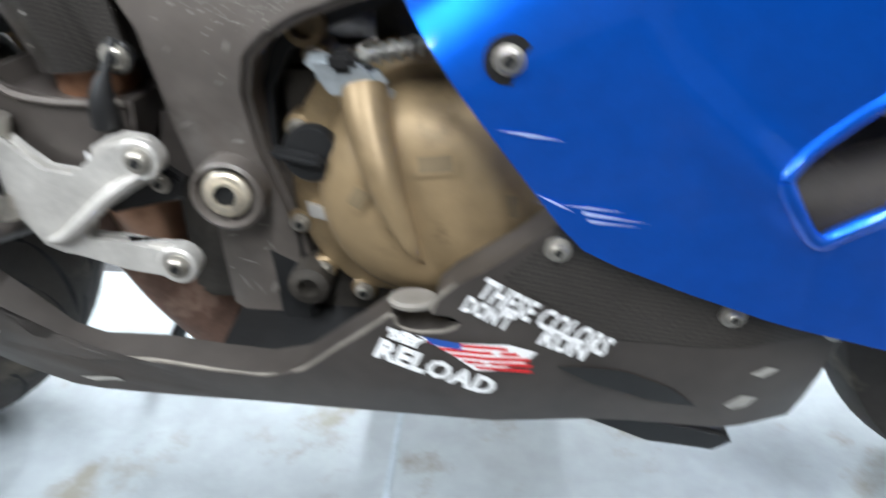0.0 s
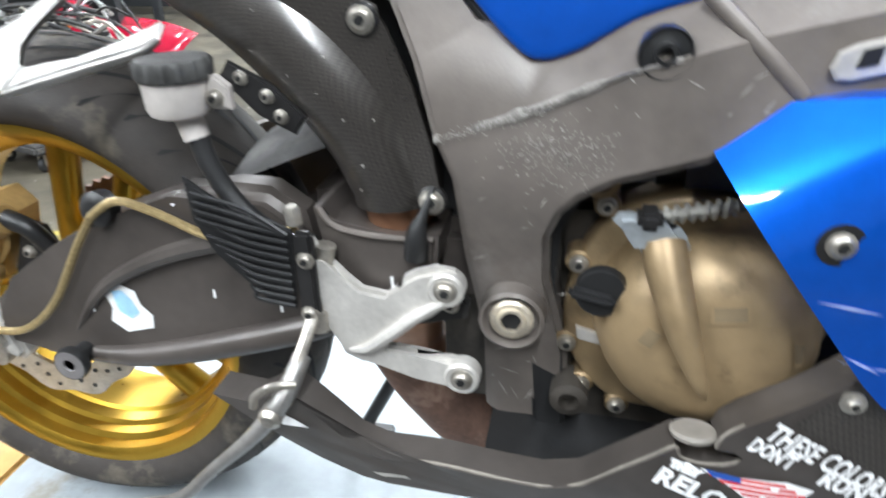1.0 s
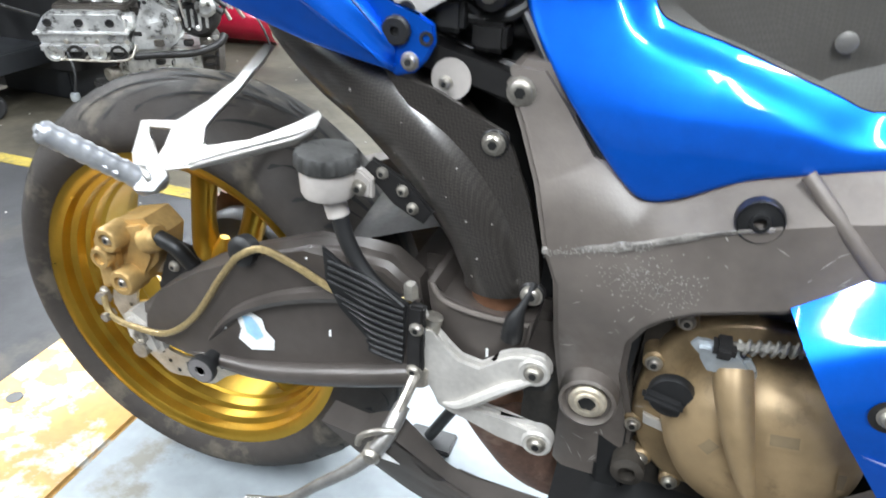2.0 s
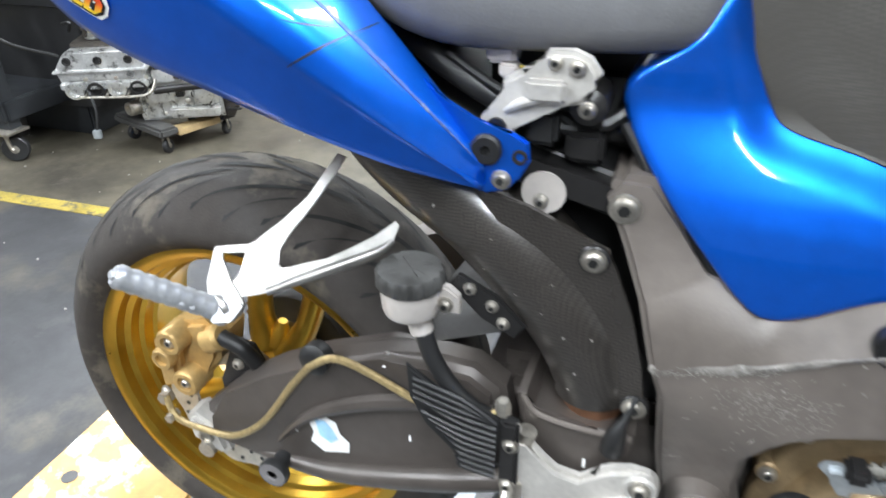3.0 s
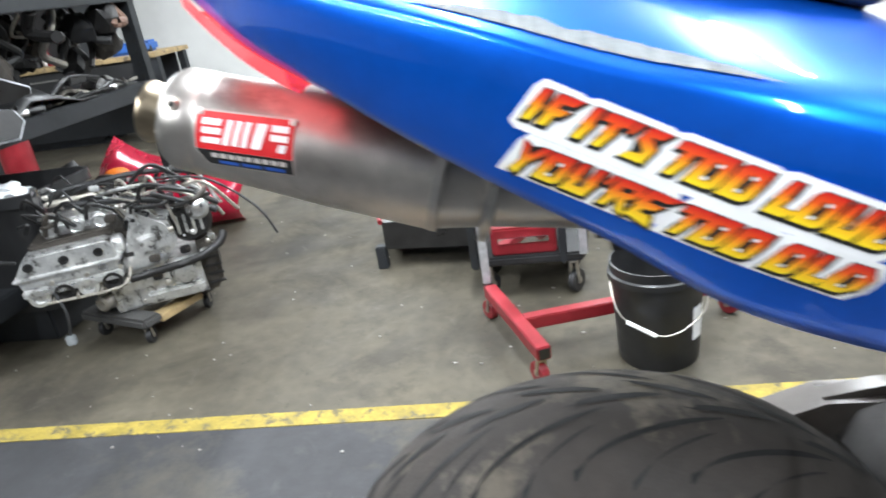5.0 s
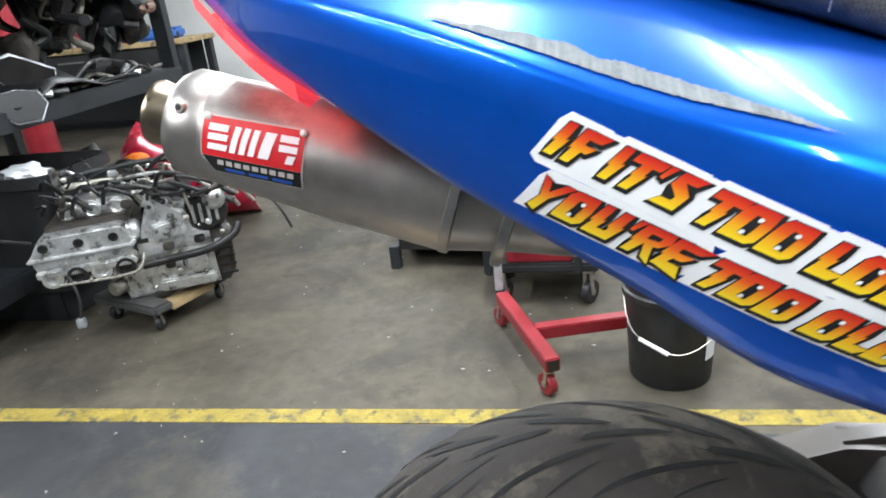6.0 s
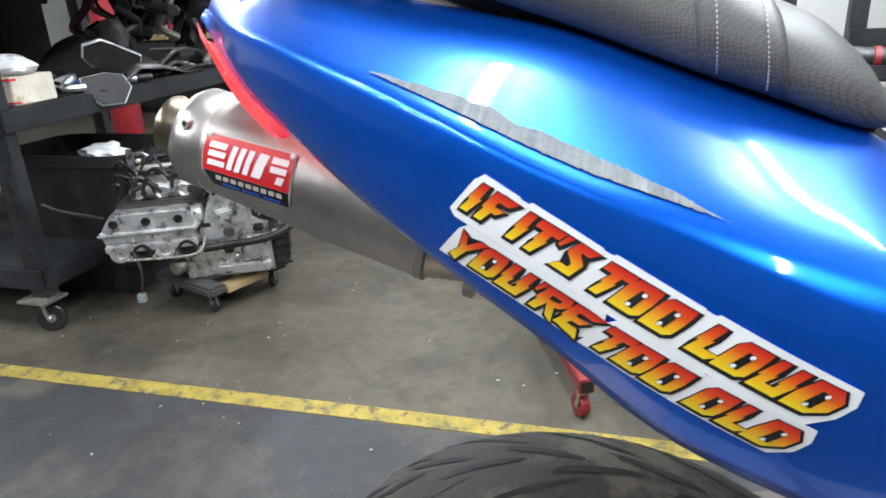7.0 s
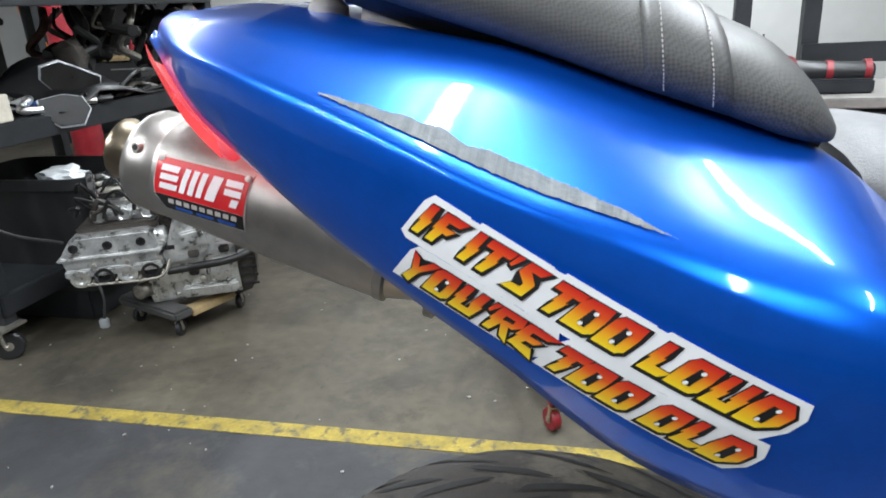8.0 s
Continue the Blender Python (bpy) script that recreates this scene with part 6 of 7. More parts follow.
DECK = mat("worn_pale_blue_paint", (0.285, 0.315, 0.335), 0.6, 0, 0.2, 7, 0.15, 120, alt=(0.20, 0.19, 0.165), alt_amount=0.30, alt_scale=6)
WORN = mat("worn_orange_wood", (0.46, 0.27, 0.085), 0.6, 0, 0.3, 9, 0.15, 120, alt=(0.50, 0.49, 0.45), alt_amount=0.56, alt_scale=17)
RACK = mat("grey_black_rack_steel", (0.021, 0.023, 0.026), 0.5, 0.2, 0.3, 6)
ALU = mat("cast_aluminium", (0.66, 0.66, 0.65), 0.33, 0.8, 0.3, 26, 0.2, 150, alt=(0.10, 0.095, 0.088), alt_amount=0.30, alt_scale=34)
REDM = mat("red_steel_paint", (0.20, 0.009, 0.015), 0.4, 0, 0.25, 8, coat=0.2)
DOLLYM = mat("grey_carpet_wood", (0.05, 0.048, 0.046), 0.85, 0, 0.3, 20, 0.4, 150)
WOOD = mat("bench_wood", (0.36, 0.26, 0.13), 0.6, 0, 0.35, 8, 0.1, 120, alt=(0.12, 0.09, 0.06), alt_amount=0.35, alt_scale=14)
DARKPL = mat("dark_moulded_plastic", (0.017, 0.017, 0.018), 0.4, 0, 0.3, 6)
CHROME = mat("chrome", (0.8, 0.8, 0.82), 0.1, 1.0, 0.1, 10)
CARD = mat("stained_carton", (0.66, 0.6, 0.5), 0.7, 0, 0.2, 10, alt=(0.35, 0.27, 0.2), alt_amount=0.25, alt_scale=8)
ORANGE = mat("orange_tool_plastic", (0.8, 0.2, 0.02), 0.4)
BLUEPL = mat("blue_plastic", (0.03, 0.12, 0.4), 0.4)
CLEAR = mat("crumpled_clear_bag", (0.75, 0.77, 0.78), 0.25, 0, 0.2, 12, 0.8, 40)


def setting(name, bm, material, label, category):
    return tagged(part(name, bm, material), label, category, kind="structure")


setting("aisle", box(-9, 6, -7, 1.25, -0.12, 0, 0), AISLE, "dark blue-grey worn aisle floor", "floor")
setting("floor", box(-9, 6, 1.25, 8, -0.12, 0, 0), FLOOR, "stained grey concrete workshop floor", "floor")
setting("wall_north", box(-9.1, 6.1, 8.0, 8.15, 0, 3.6, 0), WALLM, "white painted far wall", "wall")
# unseen wall, its grey chosen dark so the blue panels mirror less light
setting("wall_south", box(-9.1, 6.1, -7.15, -7.0, 0, 3.6, 0), DULL, "unseen south wall, kept dark grey for the reflections", "wall")
setting("wall_west", box(-9.15, -9.0, -7, 8, 0, 3.6, 0), WALLM, "white painted wall", "wall")
setting("wall_east", box(6.0, 6.15, -7, 8, 0, 3.6, 0), WALLM, "white painted wall", "wall")
setting("ceiling", box(-9.15, 6.15, -7.15, 8.15, 3.6, 3.7, 0), CEIL, "pale workshop ceiling", "ceiling")
yl = bmesh.new()
box(-8, 5, 1.262, 1.338, -0.002, 0.0025, 0, yl, turn=Matrix.Translation((-0.5, 1.3, 0)) @ Matrix.Rotation(radians(1.6), 4, "Z") @ Matrix.Translation((0.5, -1.3, 0)))
setting("floor_line", yl, YELLOW, "worn yellow painted floor line", "floor marking")
for tx, ty, length, swing in TUBES:
    turned = Matrix.Translation((tx, ty, 0)) @ Matrix.Rotation(swing, 4, "Z")
    fx = thing("ceiling_light", "white fluorescent ceiling fixture", "ceiling light", (0, 0, 0), "ceiling lights")
    part("housing", box(-0.12, 0.12, -length / 2 - 0.05, length / 2 + 0.05, LAMP_Z, LAMP_Z + 0.06, 0.005, turn=turned), WHITE, fx)
    for sy in (-0.4, 0.4):
        part("hanger", box(-0.005, 0.005, sy - 0.005, sy + 0.005, LAMP_Z + 0.06, 3.6, 0, turn=turned), STEEL, fx)

# the lift that carries the motorcycle
lift = thing("lift_table", "low lift table with worn pale paint and bare orange rear end", "lift table")
part("deck", box(-0.20, 2.1, -0.42, 0.375, 0.25, 0.3185, 0.006), DECK, lift, "worn pale blue deck")
rear = box(-0.492, -0.2005, -0.42, 0.375, 0.25, 0.3185, 0.006)
part("rear_deck", rear, WORN, lift, "bare orange worn wooden end")
part("deck_hole", lathe([(0.014, 0), (0.014, 0.0012), (0, 0.0012)], (-0.428, -0.07, 0.3187), (-0.428, -0.07, 1), 24), INK, lift, "drilled hole")
part("deck_seam", box(0.637, 0.645, -0.42, 0.375, 0.3175, 0.3197, 0), mat("seam_shadow_paint", (0.36, 0.42, 0.47), 0.6), lift)
part("lift_base", box(-0.4, 2.0, -0.33, 0.30, 0.0, 0.25, 0.01), RACK, lift)


def caster(parent, x, y, z_top, r, w=0.03, turn=0.0, wheel_mat=None):
    c, s = math.cos(turn), math.sin(turn)
    off = Vector((x + 0.35 * r * c, y + 0.35 * r * s, r))
    d = Vector((-s, c, 0))
    cw = part("caster_wheel", lathe([(r * 0.35, -w / 2), (r * 0.9, -w / 2), (r, -w / 3), (r, w / 3), (r * 0.9, w / 2), (r * 0.35, w / 2), (r * 0.3, w * 0.3)], off, off + d, 24), wheel_mat or DARKPL, parent)
    part("caster_hub", lathe([(r * 0.32, -w * 0.55), (r * 0.32, w * 0.55)], off, off + d, 14), STEEL, cw)
    fk = bmesh.new()
    for k in (-1, 1):
        e = off + d * k * w * 0.62
        tube([e, (e.x - 0.2 * r * c, e.y - 0.2 * r * s, r * 1.2), (x + d.x * k * w * 0.5, y + d.y * k * w * 0.5, z_top)], r * 0.16, 6, fk)
    lathe([(r * 0.5, -0.004), (r * 0.5, 0.0)], (x, y, z_top), (x, y, z_top + 1), 16, fk)
    part("caster_fork", fk, STEEL, parent)


# small dolly with a bare engine on it
DX, DY, DA = -1.94, 2.10, radians(-20)
dolly = thing("furniture_dolly", "small wooden dolly with carpeted ends and four casters", "dolly", (DX, DY, 0))
dolly.rotation_euler = (0, 0, DA)
for yy in (-0.17, 0.17):
    part("carpet_rail", box(-0.22, 0.22, yy - 0.05, yy + 0.05, 0.095, 0.14, 0.012), DOLLYM, dolly)
for xx in (-0.17, 0.17):
    part("side_rail", box(xx - 0.04, xx + 0.04, -0.12, 0.12, 0.085, 0.118, 0.004), WOOD, dolly)
for xx, yy in ((-0.16, -0.17), (0.16, -0.17), (0.16, 0.17), (-0.16, 0.17)):
    caster(dolly, xx, yy, 0.094, 0.036, 0.025, 1.9 + xx)
motor = thing("spare_engine", "bare silver four-cylinder engine with loose black hoses", "engine", (DX - 0.03, DY, 0.14))
motor.rotation_euler, motor.scale = (0, 0, radians(27)), (1.62, 1.3, 1.55)
rng = random.Random(4)
part("crankcase", plate([(-0.055, 0.002), (-0.065, 0.05), (-0.04, 0.11), (0.03, 0.125), (0.18, 0.12), (0.185, 0.004)], -0.13, 0.16, 0.01), ALU, motor)
for k in range(5):
    part("case_rib", box(-0.045 + 0.046 * k, -0.036 + 0.046 * k, -0.142, -0.12, 0.008 + 0.004 * (k % 2), 0.10, 0.002), ALU, motor)
part("case_step", box(0.03, 0.178, -0.155, -0.12, 0.012, 0.045, 0.006), ALU, motor)
part("case_step", box(-0.03, 0.06, -0.150, -0.12, 0.058, 0.098, 0.008), ALU, motor)
part("oil_filter_boss", lathe([(0.03, 0), (0.03, 0.03), (0.02, 0.036), (0, 0.036)], (0.135, -0.13, 0.085), (0.135, -1, 0.085), 18), ALU, motor)
part("filter_pipe", lathe([(0.022, 0), (0.022, 0.05), (0.014, 0.055), (0, 0.05)], (-0.055, -0.10, 0.045), (-0.7, -0.9, 0.045), 16), STEEL, motor)
part("gearbox", plate([(0.182, 0.0), (0.182, 0.155), (0.215, 0.16), (0.235, 0.12), (0.23, 0.03), (0.21, 0.0)], -0.12, 0.05, 0.012), ENGDARK, motor)
for k in range(5):
    part("gearbox_rib", box(0.19, 0.236, -0.127, -0.118, 0.02 + 0.026 * k, 0.028 + 0.026 * k, 0.002), SATIN, motor)
part("cylinder_block", box(-0.15, 0.10, -0.10, 0.12, 0.11, 0.24, 0.012), ENGDARK, motor)
vc = part("valve_cover", plate([(-0.235, 0.150), (-0.245, 0.185), (-0.232, 0.205), (-0.215, 0.232), (-0.20, 0.242), (-0.02, 0.244), (-0.008, 0.236), (-0.004, 0.205), (-0.006, 0.150)], -0.205, -0.06, 0.008), ALU, motor)
part("valve_cover_flange", box(-0.25, 0.005, -0.215, -0.05, 0.178, 0.187, 0.003), ALU, vc)
part("valve_cover_base", box(-0.24, 0.0, -0.208, -0.05, 0.128, 0.15, 0.004), ALU, vc)
part("end_lobe", lathe([(0.03, 0), (0.03, 0.02), (0.022, 0.026), (0, 0.026)], (-0.008, -0.14, 0.205), (1, -0.14, 0.205), 18), ALU, vc)
for i in range(3):
    x = -0.205 + 0.082 * i
    part("cover_cap", lathe([(0.012, 0), (0.012, 0.005), (0.009, 0.006), (0.008, 0.001), (0, 0.001)], (x, -0.205, 0.213), (x, -1, 0.213), 16), SATIN, vc)
    part("cover_bolt", lathe([(0.006, 0), (0.006, 0.006), (0, 0.007)], (x + 0.04, -0.209, 0.160), (x + 0.04, -1, 0.160), 8), STEEL, vc)
for i in range(4):
    x = -0.205 + 0.058 * i
    part("exhaust_port", lathe([(0.024, 0), (0.025, 0.018), (0.017, 0.018), (0.015, 0.004), (0, 0.004)], (x, -0.190, 0.126), (x, -1, 0.02), 16), (ALU, SATIN)[i % 2], motor)
    part("port_stud", lathe([(0.004, 0), (0.004, 0.035), (0, 0.036)], (x + 0.029, -0.19, 0.115), (x + 0.029, -1, 0.0), 8), STEEL, motor)
part("port_rail", tube([(-0.19, -0.215, 0.108), (-0.06, -0.218, 0.104), (0.0, -0.215, 0.112), (0.02, -0.20, 0.15)], 0.004, 8), STEEL, motor)
ic = part("intake_cover", box(-0.17, -0.008, -0.12, 0.02, 0.256, 0.30, 0.014), ALU, motor)
for i in range(3):
    x = -0.145 + 0.06 * i
    part("cover_lobe", lathe([(0.020, -0.05), (0.022, -0.04), (0.022, 0.042), (0.016, 0.045), (0.012, 0.04), (0, 0.04)], (x, -0.08, 0.276), (x, -1, 0.26), 18), ALU, ic)
part("head_step", box(-0.20, 0.0, -0.16, 0.0, 0.238, 0.258, 0.005), ENGDARK, motor)
part("chain_case", plate([(0.005, 0.12), (0.0, 0.16), (0.03, 0.20), (0.035, 0.27), (0.05, 0.30), (0.075, 0.295), (0.085, 0.255), (0.135, 0.245), (0.145, 0.19), (0.125, 0.15), (0.09, 0.122)], -0.17, -0.02, 0.01), ALU, motor)
part("chain_case_pad", plate([(0.045, 0.165), (0.05, 0.215), (0.115, 0.225), (0.125, 0.175)], -0.182, -0.165, 0.006), ALU, motor)
part("case_bracket", plate([(0.046, 0.24), (0.046, 0.285), (0.062, 0.292), (0.07, 0.25)], -0.185, -0.165, 0.004), ALU, motor)
part("bracket_hole", lathe([(0.006, 0), (0.006, 0.001), (0, 0.001)], (0.057, -0.1852, 0.27), (0.057, -1, 0.27), 12), INK, motor)
part("alternator", lathe([(0.058, 0), (0.058, 0.09), (0.045, 0.11), (0.02, 0.112), (0, 0.112)], (0.185, -0.02, 0.215), (0.185, -1, 0.215), 24), SATIN, motor)
for k in range(4):
    part("alternator_fin", box(0.150 + 0.02 * k, 0.158 + 0.02 * k, -0.14, -0.11, 0.19, 0.245, 0.002), ALU, motor)
part("starter_housing", lathe([(0.03, 0), (0.03, 0.08), (0.02, 0.09), (0, 0.09)], (0.215, -0.06, 0.25), (0.20, -1, 0.28), 18), ALU, motor)
for k in range(80):
    u = rng.random()
    x, z, y = (rng.uniform(0.0, 0.25), rng.uniform(0.13, 0.31), rng.uniform(-0.18, -0.08)) if u < 0.5 else (rng.uniform(-0.05, 0.2), rng.uniform(0.01, 0.12), rng.uniform(-0.15, -0.13)) if u < 0.75 else (rng.uniform(-0.22, 0.2), rng.uniform(0.28, 0.36), rng.uniform(-0.1, 0.08))
    s = rng.uniform(0.005, 0.014)
    if k % 2:
        part("engine_fitting", box(x - s, x + s, y - s, y + s, z - s * 0.7, z + s * 0.7, 0.003), (ALU, SATIN, ENGDARK)[k % 3], motor)
    else:
        part("engine_bolt", lathe([(s * 0.7, 0), (s * 0.7, s), (s * 0.4, s * 1.2), (0, s * 1.2)], (x, y, z), (x + 0.1, y - 1, z + 0.2), 10), (ALU, STEEL)[k // 2 % 2], motor)
part("hanging_cable", tube([(-0.17, -0.205, 0.13), (-0.155, -0.23, 0.07), (-0.165, -0.235, 0.01)], 0.004, 6), BLACK, motor)
part("cable_plug", box(-0.178, -0.155, -0.245, -0.225, -0.015, 0.012, 0.003), ZINC, motor)
part("thick_hose", tube([(0.01, -0.2, 0.115), (0.08, -0.21, 0.122), (0.18, -0.20, 0.128), (0.245, -0.17, 0.15), (0.262, -0.15, 0.175)], 0.0115, 10), SATIN, motor)
part("upper_hose", tube([(-0.10, -0.06, 0.325), (0.02, -0.10, 0.318), (0.12, -0.12, 0.298), (0.22, -0.12, 0.26), (0.262, -0.13, 0.235)], 0.010, 10), BLACK, motor)
part("upper_hose", tube([(0.0, -0.04, 0.34), (0.08, -0.08, 0.335), (0.18, -0.10, 0.315), (0.27, -0.11, 0.25)], 0.008, 10), SATIN, motor)
for pts, r in (([(-0.12, 0, 0.33), (0.0, -0.05, 0.37), (0.15, -0.02, 0.36), (0.25, 0.0, 0.32)], 0.011), ([(0.1, -0.05, 0.35), (0.25, -0.12, 0.33), (0.36, -0.2, 0.24), (0.40, -0.22, 0.15)], 0.005), ([(-0.2, 0.02, 0.30), (-0.1, -0.02, 0.36), (0.05, 0.02, 0.35)], 0.014), ([(-0.24, -0.15, 0.22), (-0.32, -0.2, 0.26), (-0.36, -0.22, 0.29)], 0.008)):
    part("hose", tube(pts, r * 0.7, 8), BLACK, motor)
for k in range(40):
    x, y, z = rng.uniform(-0.2, 0.2), rng.uniform(-0.12, 0.05), rng.uniform(0.29, 0.36)
    d = rng.uniform(0.05, 0.14)
    part("wire", tube([(x, y, z), (x + d * 0.5, y - rng.uniform(0, 0.08), z + rng.uniform(0, 0.05)), (x + d, y - rng.uniform(-0.02, 0.08), z - rng.uniform(0, 0.12))], rng.uniform(0.003, 0.006), 6), (BLACK, SATIN, STEEL, ALU)[k % 4], motor)
for k in range(18):
    x, z = rng.uniform(-0.2, 0.22), rng.uniform(0.27, 0.31)
    part("loom", tube([(x, -0.13, z), (x + rng.uniform(-0.05, 0.05), -0.19, z + rng.uniform(0.0, 0.06)), (x + rng.uniform(-0.09, 0.09), -0.16, z + rng.uniform(-0.02, 0.03))], rng.uniform(0.003, 0.007), 6), (BLACK, SATIN, BLACK, ENGDARK)[k % 4], motor)
part("fuel_rail", tube([(-0.15, -0.02, 0.33), (-0.02, -0.03, 0.335), (0.1, -0.04, 0.33)], 0.009, 8), STEEL, motor)
part("bracket", box(-0.175, -0.155, -0.04, -0.02, 0.31, 0.385, 0.004), CHROME, motor)

# scraps on the floor
lit = bmesh.new()
lrng = random.Random(12)
for k in range(110):
    x, y = lrng.uniform(-3.2, 1.2), lrng.uniform(0.6, 3.6)
    s = lrng.uniform(0.002, 0.007)
    f = lit.faces.new([lit.verts.new((x + s * math.cos(a) * lrng.uniform(0.5, 1.5), y + s * math.sin(a) * lrng.uniform(0.4, 1.2), 0.0035 + lrng.uniform(0, 0.002))) for a in (0, 1.3, 2.8, 4.5)])
ex = bmesh.ops.extrude_face_region(lit, geom=list(lit.faces))
for v in [g for g in ex["geom"] if isinstance(g, bmesh.types.BMVert)]:
    v.co.z -= 0.0035
tagged(part("floor_litter", lit, mat("pale_scraps", (0.30, 0.285, 0.26), 0.8)), "tiny pale scraps scattered on the floor", "litter", kind="stuff")

# rolling rack with parts on it
SX, SY = -2.50, 1.58
rack = thing("rolling_rack", "dark grey slotted steel rack on casters", "rack")
for x, y in ((SX, SY), (SX, SY + 1.9), (SX - 1.3, SY), (SX - 1.3, SY + 1.9)):
    lb = bmesh.new()
    box(x - 0.045, x + 0.045, y - 0.004, y + 0.004, 0.16, 1.95, 0.001, lb)
    box(x + 0.037, x + 0.045, y, y + 0.06, 0.16, 1.95, 0.001, lb)
    leg = part("upright", lb, RACK, rack)
    for k in range(24):
        zz = 0.22 + 0.07 * k
        part("slot", box(x - 0.014, x + 0.014, y - 0.0055, y - 0.0035, zz, zz + 0.026, 0, turn=Matrix.Translation((x, y, zz)) @ Matrix.Rotation(0.5, 4, "Y") @ Matrix.Translation((-x, -y, -zz))), INK, leg)
    part("foot_plate", box(x - 0.08, x + 0.08, y - 0.06, y + 0.07, 0.148, 0.16, 0.002), STEEL, rack)
    caster(rack, x, y, 0.148, 0.062, 0.04, 0.6, DARKPL)
for z in (0.22, 0.90, 1.455):
    part("shelf", box(SX - 1.34, SX + 0.045, SY + 0.0, SY + 1.95, z + 0.055, z + 0.075, 0.002), RACK, rack)
    part("beam", box(SX + 0.03, SX + 0.06, SY, SY + 1.95, z - 0.02, z + 0.07, 0.004), RACK, rack)
    part("beam", box(SX - 1.34, SX + 0.045, SY - 0.02, SY + 0.004, z - 0.02, z + 0.07, 0.004), RACK, rack)
carton = thing("carton", "stained white carton on the rack shelf", "carton")
part("carton_body", box(SX - 0.20, SX + 0.035, SY + 0.10, SY + 0.32, 0.976, 1.09, 0.004), CARD, carton)
part("carton_band", box(SX - 0.202, SX + 0.037, SY + 0.098, SY + 0.13, 1.075, 1.085, 0), REDPRINT, carton)
part("carton_band", box(SX - 0.202, SX + 0.037, SY + 0.098, SY + 0.13, 0.985, 0.992, 0), REDPRINT, carton)
bag = thing("clear_bag", "crumpled clear plastic bag on the carton", "plastic bag")


def crumple(cx, cy, cz, sx, sy, sz, seed, amount=0.25, n=3):
    bm = bmesh.new()
    bmesh.ops.create_icosphere(bm, subdivisions=n, radius=1)
    for v in bm.verts:
        k = 1 + amount * noise.noise(v.co * 2.3 + Vector((seed, seed * 2.1, 0)))
        v.co = (cx + v.co.x * sx * k, cy + v.co.y * sy * k, cz + max(v.co.z, -0.75) * sz * k)
    return bm


part("bag", crumple(SX - 0.1, SY + 0.2, 1.125, 0.16, 0.1, 0.05, 2), CLEAR, bag)
fp = thing("plastic_fairing_parts", "dark moulded plastic undertray lying on the rack", "bodywork part")
pan = []
for u, zz in ((0, 1.02), (0.10, 1.14), (0.25, 1.24), (0.42, 1.22), (0.58, 1.12), (0.72, 1.0)):
    pan.append([(SX - 0.50 + 0.60 * s - 0.06 * u, SY + 0.62 + 1.15 * u - 0.1 * s, max(0.983, zz - 0.03 - 0.24 * abs(s - 0.25) ** 1.3)) for s in np.linspace(0, 1, 9)])
part("shell", loft(pan), DARKPL, fp, "", 30).modifiers.new("thickness", "SOLIDIFY").thickness = 0.006
part("ridge", tube([(SX + 0.03, SY + 1.0, 1.03), (SX + 0.02, SY + 1.2, 1.10), (SX - 0.02, SY + 1.5, 1.06)], 0.012, 8), DARKPL, fp)
part("slot_frame", box(SX - 0.05, SX + 0.02, SY + 1.2, SY + 1.35, 1.06, 1.10, 0.008), SATIN, fp)
mir = thing("mirror_shells", "dark-edged mirror shells on the rack", "mirror")
SHELL_UP = [(-0.10, 0.08), (-0.02, 0.10), (0.04, 0.07), (0.15, 0.01), (0.145, -0.02), (0.05, -0.04), (-0.07, -0.03), (-0.11, 0.02)]
SHELL_LOW = [(-0.09, 0.035), (0.02, 0.05), (0.10, 0.03), (0.125, -0.03), (0.08, -0.10), (-0.02, -0.10), (-0.085, -0.05)]
for outline, y, z, tilt in ((SHELL_UP, SY + 0.62, 1.105, 12), (SHELL_LOW, SY + 0.55, 1.005, -14)):
    turn_ = Matrix.Translation((SX + 0.07, y, z)) @ Matrix.Rotation(radians(52), 4, "Z") @ Matrix.Rotation(radians(tilt), 4, "X")
    rim_, glass_ = plate(outline, -0.012, 0.020, 0.008, seg=3), plate([(x * 0.95, q * 0.94) for x, q in outline], -0.016, -0.010, 0.002)
    for b_, m_, nm in ((rim_, PEG, "mirror_rim"), (glass_, SATIN, "mirror_shell")):
        bmesh.ops.transform(b_, matrix=turn_, verts=b_.verts)
        part(nm, b_, m_, mir)
for k in range(9):
    y = SY + 0.45 + 0.13 * k
    item = thing("cable", "dark cable lying along the rack shelf", "cable", group="cables on the rack")
    part("cable_run", tube([(SX + rng.uniform(-0.02, 0.05), y, 0.985 + 0.01 * (k % 3)), (SX + rng.uniform(-0.06, 0.06), y + 0.16, 1.0 + 0.03 * (k % 2)), (SX + rng.uniform(-0.1, 0.05), y + 0.34, 0.99), (SX + rng.uniform(-0.15, 0.02), y + 0.46, 1.01)], rng.uniform(0.006, 0.012), 8), (BLACK, SATIN, STEEL)[k % 3], item)
